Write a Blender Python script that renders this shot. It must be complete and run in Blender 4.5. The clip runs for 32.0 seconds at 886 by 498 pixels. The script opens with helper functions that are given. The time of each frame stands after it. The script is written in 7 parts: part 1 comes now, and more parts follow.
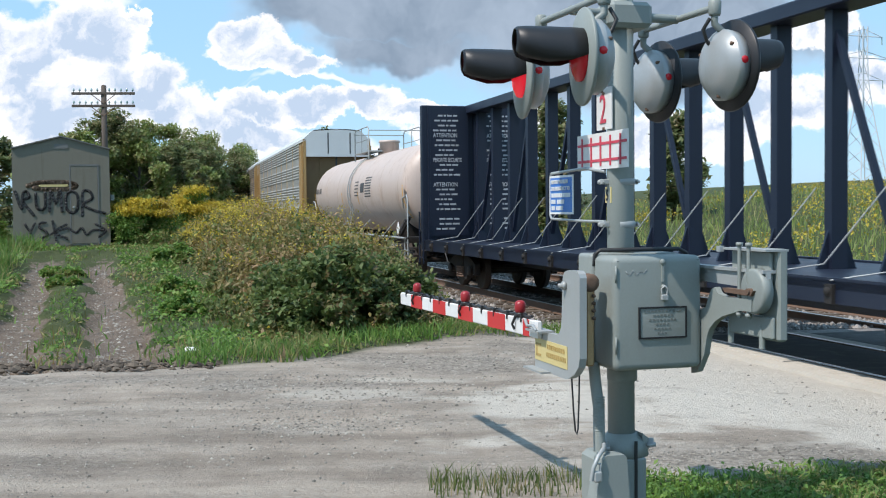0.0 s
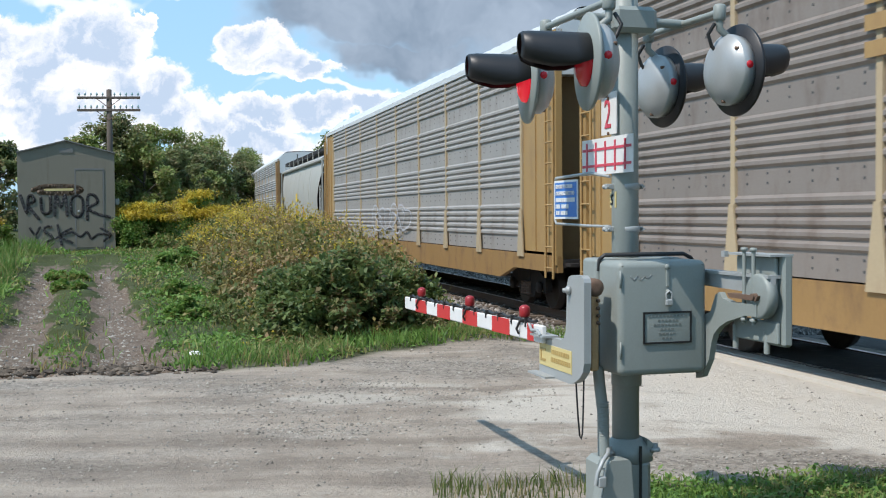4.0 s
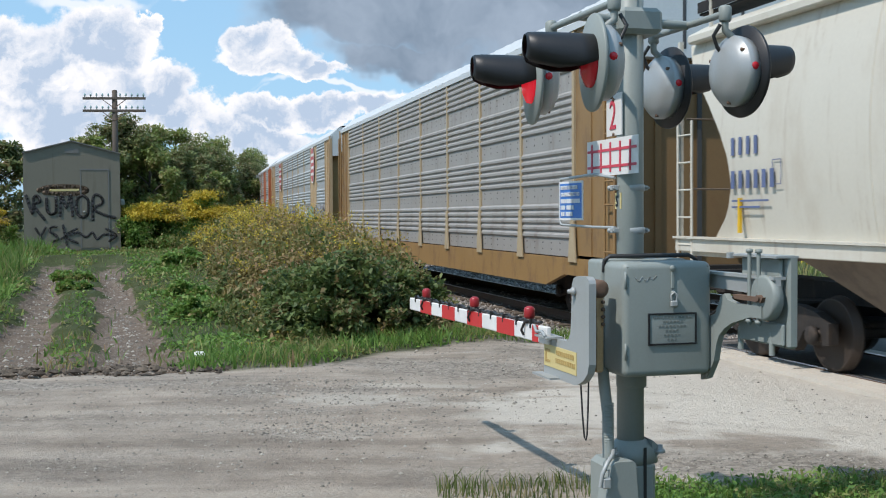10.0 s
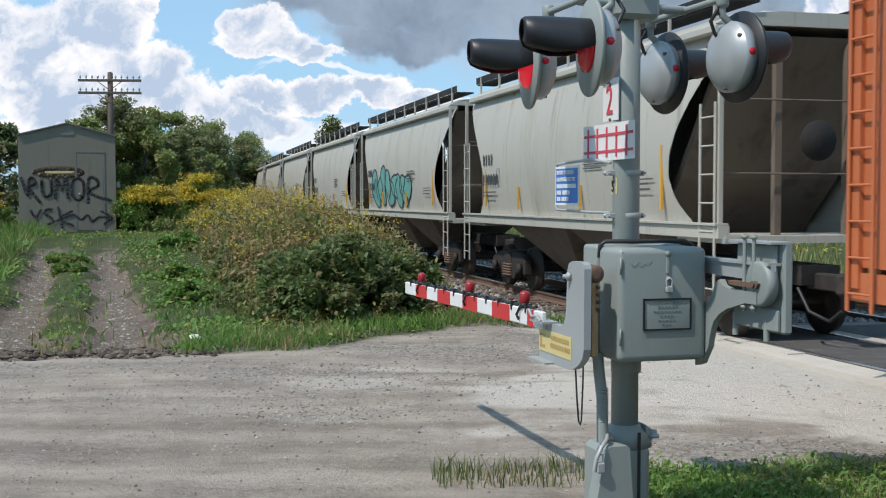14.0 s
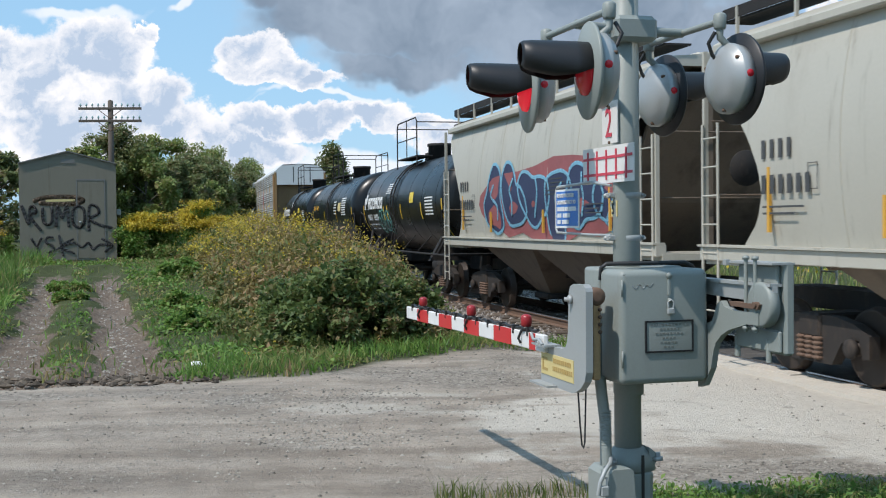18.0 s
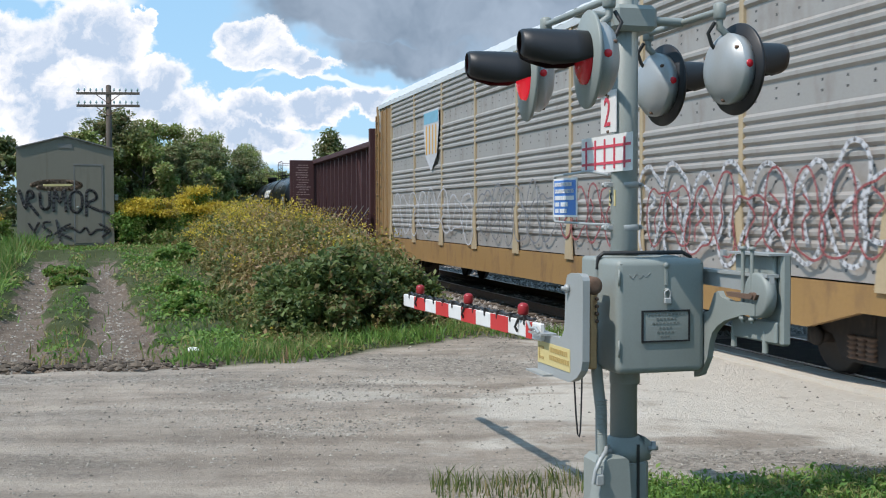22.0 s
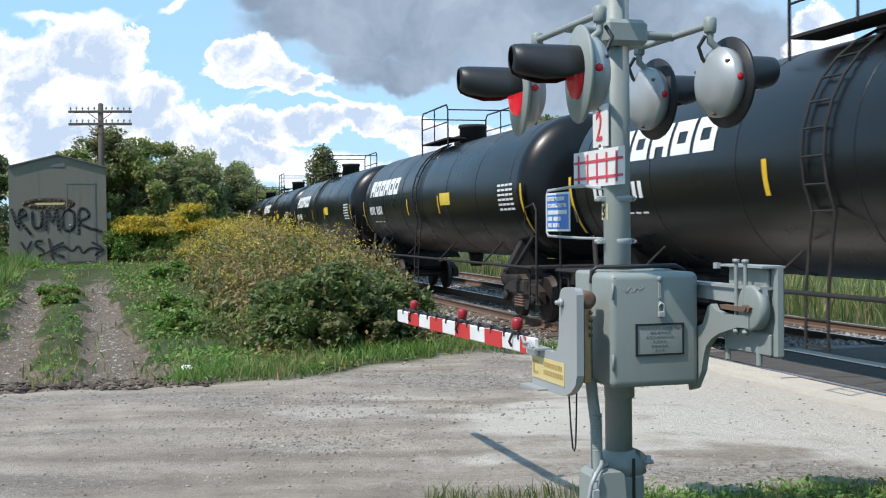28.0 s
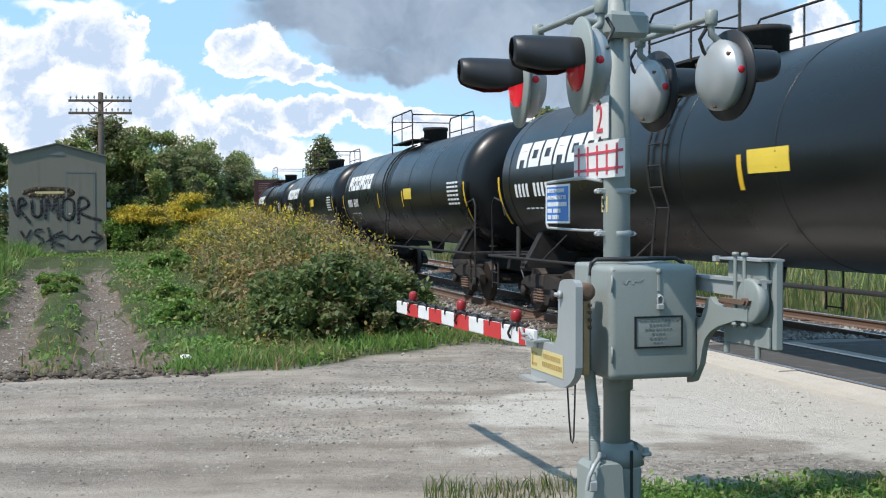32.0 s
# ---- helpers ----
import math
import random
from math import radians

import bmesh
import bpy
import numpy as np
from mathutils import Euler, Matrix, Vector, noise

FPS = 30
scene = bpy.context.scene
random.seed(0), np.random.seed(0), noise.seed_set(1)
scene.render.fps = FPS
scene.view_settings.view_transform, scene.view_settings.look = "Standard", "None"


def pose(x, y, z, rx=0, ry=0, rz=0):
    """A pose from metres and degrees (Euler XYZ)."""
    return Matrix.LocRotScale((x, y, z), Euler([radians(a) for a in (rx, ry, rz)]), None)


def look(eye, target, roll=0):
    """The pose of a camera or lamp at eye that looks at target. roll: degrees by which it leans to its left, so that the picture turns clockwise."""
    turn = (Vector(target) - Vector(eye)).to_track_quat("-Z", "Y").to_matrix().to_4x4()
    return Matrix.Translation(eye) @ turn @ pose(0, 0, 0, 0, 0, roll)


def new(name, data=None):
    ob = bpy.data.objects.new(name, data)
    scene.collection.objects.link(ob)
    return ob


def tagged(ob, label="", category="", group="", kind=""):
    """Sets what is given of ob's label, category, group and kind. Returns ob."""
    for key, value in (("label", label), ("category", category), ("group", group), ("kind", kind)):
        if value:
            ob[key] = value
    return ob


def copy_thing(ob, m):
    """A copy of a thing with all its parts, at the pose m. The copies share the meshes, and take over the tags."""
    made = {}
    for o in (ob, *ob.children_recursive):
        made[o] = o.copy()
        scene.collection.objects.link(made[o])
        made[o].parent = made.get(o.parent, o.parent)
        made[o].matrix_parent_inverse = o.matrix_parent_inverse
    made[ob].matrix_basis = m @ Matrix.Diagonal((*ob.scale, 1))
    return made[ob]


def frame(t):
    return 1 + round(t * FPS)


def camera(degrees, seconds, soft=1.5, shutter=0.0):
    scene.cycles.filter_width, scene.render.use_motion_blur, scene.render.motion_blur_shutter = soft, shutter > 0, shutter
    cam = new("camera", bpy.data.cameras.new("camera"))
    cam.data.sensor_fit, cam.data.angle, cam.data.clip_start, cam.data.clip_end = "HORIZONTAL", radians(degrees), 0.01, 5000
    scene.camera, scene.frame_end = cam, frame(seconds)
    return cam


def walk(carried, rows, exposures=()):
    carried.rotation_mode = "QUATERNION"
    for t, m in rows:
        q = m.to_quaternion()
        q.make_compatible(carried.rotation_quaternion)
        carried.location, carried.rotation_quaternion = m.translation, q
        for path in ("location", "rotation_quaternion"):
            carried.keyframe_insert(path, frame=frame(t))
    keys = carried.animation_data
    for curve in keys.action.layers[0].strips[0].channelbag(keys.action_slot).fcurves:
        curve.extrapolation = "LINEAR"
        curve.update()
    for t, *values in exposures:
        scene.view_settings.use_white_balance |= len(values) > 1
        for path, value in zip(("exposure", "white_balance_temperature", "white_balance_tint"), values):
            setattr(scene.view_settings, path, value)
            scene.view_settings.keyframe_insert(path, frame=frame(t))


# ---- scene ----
# The camera is held by hand at one spot and only sways: seconds, yaw, pitch, lean in degrees.
AIM = (
    (0, -0.416, -1.963, -0.506), (0.5, -0.416, -2.085, -0.526), (1, -0.329, -2.244, -0.692), (1.5, -0.442, -2.316, -0.498),
    (2, -0.346, -2.213, -0.504), (2.5, -0.350, -2.149, -0.419), (3, -0.320, -1.994, -0.697), (3.5, -0.261, -1.861, -0.579),
    (5.5, -0.121, -1.497, -0.186), (6, -0.025, -1.816, -0.365), (6.5, 0.022, -2.001, -0.317), (7, -0.012, -2.173, -0.366),
    (7.5, -0.036, -2.270, -0.365), (8, 0.014, -1.991, -0.395), (8.5, -0.052, -1.661, -0.334), (9, -0.001, -1.577, -0.299),
    (9.5, 0.053, -1.529, -0.266), (10, 0.050, -1.686, -0.334), (10.5, 0.006, -1.938, -0.345), (11, 0.072, -2.116, -0.174),
    (11.5, 0.105, -2.022, -0.189), (12, 0.041, -1.950, -0.102), (12.5, 0.005, -2.029, -0.079), (13, -0.041, -2.160, 0.049),
    (13.5, -0.107, -2.304, 0.005), (14, -0.164, -2.468, -0.019), (14.5, -0.274, -2.310, -0.041), (16.5, -0.023, -1.778, -0.114),
    (17, -0.014, -1.731, -0.466), (17.5, -0.021, -1.510, -0.646), (18, -0.127, -1.263, -0.617), (18.5, -0.018, -1.095, -0.618),
    (19, -0.200, -1.028, -0.667), (19.5, -0.205, -1.361, -0.526), (20, -0.195, -1.503, -0.422), (20.5, -0.189, -1.735, -0.314),
    (21, -0.158, -1.698, -0.240), (21.5, -0.224, -1.817, -0.012), (22, -0.248, -1.864, -0.132), (22.5, -0.226, -1.926, -0.283),
    (23, -0.181, -1.984, -0.419), (23.5, -0.142, -2.007, -0.278), (24, -0.209, -1.978, -0.396), (24.5, -0.384, -1.532, -0.449),
    (25, -0.340, -1.460, -0.315), (25.5, -0.305, -1.443, -0.291), (27.5, -0.412, -1.149, -0.561), (28, -0.584, -1.102, -0.626),
    (28.5, -0.478, -1.292, -0.682), (29, -0.442, -1.472, -0.710), (29.5, -0.332, -1.719, -0.685), (30, -0.370, -1.697, -0.487),
    (30.5, -0.417, -1.748, -0.294), (31, -0.482, -1.560, -0.168), (31.5, -0.550, -1.503, -0.254), (32, -0.607, -1.539, -0.262),
)

EYE = (0.0, 0.0, 1.95)
cam = camera(42.2, 32.0, soft=1.1, shutter=0.05)
walk(cam, [(t, Matrix.Translation(EYE) @ Euler((0, 0, radians(yaw))).to_matrix().to_4x4()
            @ Euler((radians(90 + pitch), 0, 0)).to_matrix().to_4x4() @ pose(0, 0, 0, 0, 0, lean))
           for t, yaw, pitch, lean in AIM], exposures=[(t, e - 0.09, 6620, 13) for t, e in ((0, 0.15), (2, 0.22), (3.5, 0.18), (6, 0.06), (9, -0.04), (12, 0.02), (14, -0.05), (17, -0.05), (19, 0.0), (21, 0.02), (24, 0.15), (28, 0.2), (32, 0.2))])

# ---- light ----
SUN_DIR = Vector((-0.58, -0.42, 1.0)).normalized()
sun_data = bpy.data.lights.new("sun", "SUN")
sun_data.energy, sun_data.angle, sun_data.color = 4.2, radians(0.6), (1.0, 0.965, 0.905)
sun = new("sun", sun_data)
sun.matrix_world = look(SUN_DIR * 50, (0, 0, 0))


class Nodes:
    """Short hand for shader nodes: every call makes one node and links what is given."""

    def __init__(self, tree):
        self.t = tree

    def link(self, src, sock):
        if isinstance(src, bpy.types.NodeSocket):
            self.t.links.new(src, sock)
        else:
            sock.default_value = src

    def node(self, kind, props=(), ins=(), out=0):
        n = self.t.nodes.new(kind)
        if kind in ("ShaderNodeMath", "ShaderNodeVectorMath"):
            n.operation = props
        elif kind == "ShaderNodeMapRange":
            n.interpolation_type = "SMOOTHSTEP"
        for k, v in dict(ins).items():
            self.link(v, n.inputs[k])
        return n.outputs[out]

    def math(self, op, a, b=0.0):
        return self.node("ShaderNodeMath", op, {0: a, 1: b})

    def vmath(self, op, a, b=(0, 0, 0), out=0):
        return self.node("ShaderNodeVectorMath", op, {0: a, 1: b}, out)

    def noise(self, vec, scale, detail=4.0, rough=0.55, out=0):
        return self.node("ShaderNodeTexNoise", (), {"Vector": vec, "Scale": scale, "Detail": detail, "Roughness": rough}, out)

    def smooth(self, v, a, b, lo=0.0, hi=1.0):
        return self.node("ShaderNodeMapRange", (),
                         {0: v, 1: a, 2: b, 3: lo, 4: hi})

    def mix(self, fac, a, b):
        n = self.t.nodes.new("ShaderNodeMix")
        n.data_type = "RGBA"
        for k, v in ((0, fac), (6, a), (7, b)):
            self.link(v, n.inputs[k])
        return n.outputs[2]


def rgb(*c):
    return (c[0], c[1], c[2], 1.0)


world = bpy.data.worlds.new("sky")
scene.world = world
world.use_nodes = True
wt = world.node_tree
wt.nodes.clear()
N = Nodes(wt)
sky = wt.nodes.new("ShaderNodeTexSky")
sky.sky_type, sky.sun_disc = "NISHITA", False
sky.sun_elevation = math.asin(SUN_DIR.z)
sky.sun_rotation = math.atan2(SUN_DIR.x, SUN_DIR.y)
sky.air_density, sky.dust_density, sky.ozone_density = 1.0, 0.6, 1.2
sky_dir = N.node("ShaderNodeTexCoord", out=0)
sep = wt.nodes.new("ShaderNodeSeparateXYZ")
wt.links.new(sky_dir, sep.inputs[0])
fwd = N.math("MAXIMUM", sep.outputs[1], 0.12)
cu = N.math("DIVIDE", sep.outputs[0], fwd)
cv = N.math("DIVIDE", sep.outputs[2], fwd)
plane = N.node("ShaderNodeCombineXYZ", (), {0: cu, 1: cv, 2: 0.0})
warp = N.vmath("SCALE", N.vmath("SUBTRACT", N.noise(plane, 14.0, 7.0, 0.62, 1), (0.5, 0.5, 0.5)))
warp.node.inputs[3].default_value = 0.075
puff = N.vmath("ADD", plane, warp)
warp2 = N.vmath("SCALE", N.vmath("SUBTRACT", N.noise(plane, 5.0, 5.0, 0.6, 1), (0.5, 0.5, 0.5)))
warp2.node.inputs[3].default_value = 0.14
soft_puff = N.vmath("ADD", plane, warp2)


def blob(where, x, y, rx, ry):
    """A cloud heap in the sky plane, by bearing and height in thousandths: 1 at its middle, 0 at its edge, less outside."""
    d = N.vmath("MULTIPLY", N.vmath("SUBTRACT", where, (x / 1000, y / 1000, 0)), (1000 / rx, 1000 / ry, 0))
    return N.math("SUBTRACT", 1.0, N.vmath("LENGTH", d, out=1))


def heap(where, blobs):
    acc = blob(where, *blobs[0])
    for b in blobs[1:]:
        acc = N.math("MAXIMUM", acc, blob(where, *b))
    return acc


# the towering cumulus, the small bright heap beside the rain cloud, and the low bank of puffs under it
towers = heap(puff, ((-365, 128, 72, 52), (-392, 150, 50, 30), (-300, 152, 52, 36), (-318, 96, 86, 46), (-256, 172, 14, 10), (-268, 160, 20, 13), (-248, 112, 40, 30),
                     (-222, 90, 34, 24), (-195, 74, 30, 19), (-163, 155, 28, 18), (-146, 137, 44, 17), (-120, 126, 40, 11), (-150, 86, 52, 16), (-108, 88, 40, 15),
                     (-168, 64, 60, 14), (-60, 92, 44, 15), (-20, 84, 50, 13), (30, 70, 70, 16), (338, 168, 34, 22), (300, 92, 60, 34), (372, 110, 50, 30), (220, 60, 90, 20)))
thin = heap(soft_puff, ((-176, 108, 40, 3.5), (-90, 112, 60, 5), (-380, 62, 60, 7), (-60, 52, 160, 13), (-300, 186, 60, 7), (-215, 186, 12, 5), (-330, 40, 90, 10)))
fray = N.math("MULTIPLY", N.math("SUBTRACT", N.noise(plane, 12.0, 9.0, 0.66), 0.5), 0.75)
body = N.math("ADD", towers, fray)
white = N.smooth(body, -0.03, 0.17)
veil = N.smooth(N.math("ADD", thin, N.math("MULTIPLY", fray, 1.6)), -0.05, 0.5, 0.0, 0.85)
rain = heap(soft_puff, ((70, 190, 240, 70), (-80, 168, 90, 32), (-30, 138, 90, 17), (180, 145, 190, 56), (150, 360, 420, 150), (-120, 190, 60, 22)))
grey = N.smooth(N.math("ADD", rain, N.math("MULTIPLY", fray, 0.6)), -0.14, 0.40)
# the sun stands behind the observer's left shoulder: rims are bright, the inner folds fall off to a soft blue-grey
lump = N.noise(N.vmath("ADD", puff, (0.006, -0.010, 0.0)), 17.0, 7.0, 0.62)
inner = N.math("MULTIPLY", N.smooth(body, 0.06, 0.55), N.smooth(lump, 0.70, 0.34))
fold = N.math("MULTIPLY", N.smooth(N.noise(N.vmath("ADD", puff, (0.004, -0.012, 0.0)), 34.0, 6.0, 0.6), 0.66, 0.36), 0.30)
col_white = N.mix(N.math("MINIMUM", N.math("ADD", inner, fold), 1.0), rgb(11.0, 11.0, 11.0), rgb(4.9, 6.2, 7.9))
col_grey = N.mix(N.smooth(N.noise(soft_puff, 7.0, 5.0, 0.6), 0.32, 0.68), rgb(2.1, 2.9, 3.9), rgb(3.9, 4.9, 6.1))
col_grey = N.mix(N.smooth(rain, 0.28, 0.02, 0.0, 0.5), col_grey, rgb(6.4, 7.2, 8.3))
blue_sky = N.mix(0.6, sky.outputs[0], rgb(4.0, 7.9, 11.6))
sky_col = N.mix(veil, blue_sky, rgb(9.2, 9.9, 10.6))
sky_col = N.mix(grey, sky_col, col_grey)
sky_col = N.mix(white, sky_col, col_white)
bg = N.node("ShaderNodeBackground", (), {0: sky_col, 1: 0.11})
wt.links.new(bg, wt.nodes.new("ShaderNodeOutputWorld").inputs[0])


# ---- materials ----
def material(name, base, rough=0.7, metal=0.0, dark=0.7, grain=60.0, blotch=1.5, bump=0.15, bump_scale=90.0, stain=None, amount=0.5, spec=0.5, jitter=0.0, streak=None):
    """A surface whose colour varies at two scales, with fine relief and, where given, patches of a stain."""
    m = bpy.data.materials.new(name)
    m.use_nodes = True
    n = Nodes(m.node_tree)
    bsdf = m.node_tree.nodes["Principled BSDF"]
    where = n.node("ShaderNodeTexCoord", out=3)
    fine = n.noise(where, grain, 3.0)
    broad = n.noise(where, blotch, 5.0)
    lo, hi = rgb(*[c * dark for c in base]), rgb(*[min(1.0, c * (2 - dark)) for c in base])
    col = n.mix(n.math("ADD", n.math("MULTIPLY", fine, 0.45), n.math("MULTIPLY", broad, 0.55)), lo, hi)
    if stain:
        patch = n.smooth(n.noise(n.vmath("MULTIPLY", where, (1.0, 1.0, 0.45)), blotch * 2.3, 6.0, 0.65), 0.62 - 0.25 * amount, 0.72, 0.0, amount)
        col = n.mix(patch, col, rgb(*stain))
    if streak:
        run = n.smooth(n.noise(n.vmath("MULTIPLY", where, (2.6, 2.6, 0.16)), 2.2, 5.0, 0.7), 0.54, 0.74, 0.0, 0.55)
        col = n.mix(run, col, rgb(*streak))
    if jitter:
        r = n.node("ShaderNodeObjectInfo", out=5)
        hsv = m.node_tree.nodes.new("ShaderNodeHueSaturation")
        n.link(n.math("ADD", n.math("MULTIPLY", r, 2 * jitter), 1 - jitter), hsv.inputs[2])
        n.link(col, hsv.inputs[4])
        col = hsv.outputs[0]
    n.link(col, bsdf.inputs["Base Color"])
    n.link(n.math("ADD", n.math("MULTIPLY", broad, 0.25), rough - 0.12), bsdf.inputs["Roughness"])
    bsdf.inputs["Metallic"].default_value = metal
    bsdf.inputs["Specular IOR Level"].default_value = spec
    if bump:
        b = m.node_tree.nodes.new("ShaderNodeBump")
        b.inputs["Strength"].default_value, b.inputs["Distance"].default_value = bump, 0.01
        n.link(n.noise(where, bump_scale, 4.0), b.inputs["Height"])
        n.link(b.outputs[0], bsdf.inputs["Normal"])
    return m


def glow(name, colour, strength):
    m = bpy.data.materials.new(name)
    m.use_nodes = True
    b = m.node_tree.nodes["Principled BSDF"]
    b.inputs["Base Color"].default_value = rgb(*colour)
    b.inputs["Emission Color"].default_value = rgb(*colour)
    b.inputs["Emission Strength"].default_value = strength
    b.inputs["Roughness"].default_value = 0.25
    return m


def leafy(name, dark_col, light_col, other=None):
    """Leaves: every leaf has its own tone, and lets some light through."""
    m = bpy.data.materials.new(name)
    m.use_nodes = True
    n = Nodes(m.node_tree)
    tree = m.node_tree
    bsdf = tree.nodes["Principled BSDF"]
    r = n.node("ShaderNodeNewGeometry", out=8)
    where = n.node("ShaderNodeTexCoord", out=3)
    col = n.mix(n.math("ADD", n.math("MULTIPLY", r, 0.65), n.math("MULTIPLY", n.noise(where, 1.3, 3.0), 0.35)), rgb(*dark_col), rgb(*light_col))
    if other:
        col = n.mix(n.smooth(n.math("ADD", n.math("MULTIPLY", r, 0.4), n.noise(where, 0.9, 2.0)), 0.72, 0.92), col, rgb(*other))
    n.link(col, bsdf.inputs["Base Color"])
    bsdf.inputs["Roughness"].default_value = 0.55
    bsdf.inputs["Specular IOR Level"].default_value = 0.35
    tl = n.node("ShaderNodeBsdfTranslucent", (), {0: col})
    ms = tree.nodes.new("ShaderNodeMixShader")
    ms.inputs[0].default_value = 0.38
    tree.links.new(bsdf.outputs[0], ms.inputs[1])
    tree.links.new(tl, ms.inputs[2])
    tree.links.new(ms.outputs[0], tree.nodes["Material Output"].inputs[0])
    return m


GALV = material("galvanised_paint", (0.245, 0.27, 0.252), 0.5, 0.0, 0.86, 80, 3, 0.05, 200, (0.20, 0.21, 0.20), 0.35)
GALV_LIGHT = material("galvanised_steel", (0.36, 0.375, 0.37), 0.45, 0.2, 0.85, 80, 3, 0.05, 200, (0.33, 0.33, 0.32), 0.3)
STEEL_RUST = material("rusty_steel", (0.16, 0.10, 0.07), 0.8, 0.2, 0.6, 50, 4, 0.2, 120)
BLACK = material("black_paint", (0.012, 0.012, 0.014), 0.45, 0.0, 0.6, 60, 3, 0.05)
RED = material("red_reflective", (0.55, 0.03, 0.03), 0.45, 0.0, 0.85, 80, 4, 0.03)
WHITE = material("white_reflective", (0.72, 0.71, 0.69), 0.5, 0.0, 0.88, 70, 4, 0.03, 90, (0.5, 0.48, 0.44), 0.3)
RED_INK = material("red_ink", (0.55, 0.05, 0.08), 0.5)
BLUE = material("blue_sign", (0.03, 0.16, 0.50), 0.4, 0.0, 0.85)
NOTICE_Y = material("yellow_notice", (0.70, 0.50, 0.05), 0.5)
YELLOW = material("yellow_sign", (0.60, 0.49, 0.22), 0.5, 0.0, 0.85, 60, 4, 0.03, 90, (0.5, 0.42, 0.2), 0.3)
BRASS = material("bare_brass", (0.45, 0.30, 0.16), 0.45, 0.5, 0.7, 60, 6, 0.1, 90, (0.2, 0.11, 0.06), 0.5)
LENS_ON = glow("red_lens_lit", (0.85, 0.02, 0.04), 0.55)
LENS_DIM = glow("red_lens", (0.42, 0.015, 0.025), 0.12)
ARM_LENS = material("dull_red_plastic", (0.32, 0.018, 0.022), 0.35)
HOUSING = material("aluminium_paint", (0.37, 0.385, 0.385), 0.36, 0.3, 0.9, 80, 3, 0.04, 200, (0.24, 0.245, 0.24), 0.3)
PLATE_INK = material("worn_ink", (0.15, 0.165, 0.155), 0.6)
RAIL_TOP = material("rail_polished", (0.45, 0.42, 0.40), 0.3, 0.9, 0.85, 80, 6, 0.03)
TIE = material("tie_wood", (0.11, 0.085, 0.065), 0.9, 0.0, 0.6, 40, 5, 0.5, 60, jitter=0.3)
BALLAST = material("ballast_stone", (0.27, 0.245, 0.225), 0.9, 0.0, 0.6, 30, 2, 0.5, 60)
PALE_EDGE = material("packed_pale_gravel", (0.52, 0.475, 0.41), 0.92, 0.0, 0.75, 50, 1.5, 0.4, 90, (0.34, 0.30, 0.25), 0.4, 0.2)
ASPHALT = material("asphalt", (0.085, 0.080, 0.075), 0.92, 0.0, 0.7, 90, 2, 0.4, 160, (0.20, 0.185, 0.165), 0.5, 0.25)
CONCRETE = material("crossing_plank", (0.42, 0.37, 0.31), 0.85, 0.0, 0.7, 60, 3, 0.3, 90, (0.25, 0.2, 0.16), 0.4)
PEBBLE = material("pebbles", (0.34, 0.32, 0.29), 0.9, 0.0, 0.6, 30, 8, 0.3, 60)
HUT_WALL = material("hut_steel_panel", (0.178, 0.160, 0.122), 0.6, 0.0, 0.85, 40, 1.2, 0.05, 40, (0.14, 0.122, 0.09), 0.5, streak=(0.11, 0.09, 0.062))
HUT_ROOF = material("hut_roof", (0.16, 0.155, 0.145), 0.6)
SPRAY = material("black_spray", (0.045, 0.043, 0.043), 0.6)
SPRAY_FADE = material("faded_spray", (0.13, 0.09, 0.06), 0.7)
WOOD_OLD = material("weathered_pole", (0.10, 0.08, 0.065), 0.9, 0.0, 0.6, 30, 3, 0.4, 50)
# grey steel lightened: the haze of distance is put into the tower's colour
HAZED_STEEL = material("hazed_tower_steel", (0.62, 0.65, 0.68), 0.6, 0.0, 0.9)
GLASS_INS = material("insulator_glass", (0.30, 0.42, 0.42), 0.2)
LITTER = material("paper", (0.75, 0.74, 0.70), 0.7)
CABLE = material("black_cable", (0.02, 0.02, 0.02), 0.5)

LEAF_BUSH = leafy("leaves_bush", (0.05, 0.09, 0.03), (0.20, 0.265, 0.08), (0.20, 0.15, 0.07))
LEAF_TREE = leafy("leaves_tree", (0.14, 0.20, 0.06), (0.36, 0.43, 0.13), (0.36, 0.32, 0.15))
LEAF_DARK = leafy("leaves_dark", (0.11, 0.145, 0.06), (0.25, 0.29, 0.11), (0.30, 0.25, 0.14))
LEAF_GRASS = leafy("grass_blades", (0.06, 0.14, 0.03), (0.24, 0.39, 0.08), (0.30, 0.28, 0.11))
LEAF_DRY = leafy("dry_weeds", (0.15, 0.125, 0.045), (0.38, 0.315, 0.11), (0.38, 0.25, 0.14))
LEAF_GOLD = leafy("goldenrod", (0.40, 0.30, 0.03), (0.70, 0.55, 0.07), (0.30, 0.22, 0.08))
LEAF_OLIVE = leafy("olive_weeds", (0.06, 0.095, 0.028), (0.22, 0.27, 0.08), (0.30, 0.24, 0.12))
BARK = material("bark", (0.10, 0.085, 0.07), 0.95, 0.0, 0.6, 25, 3, 0.5, 40)


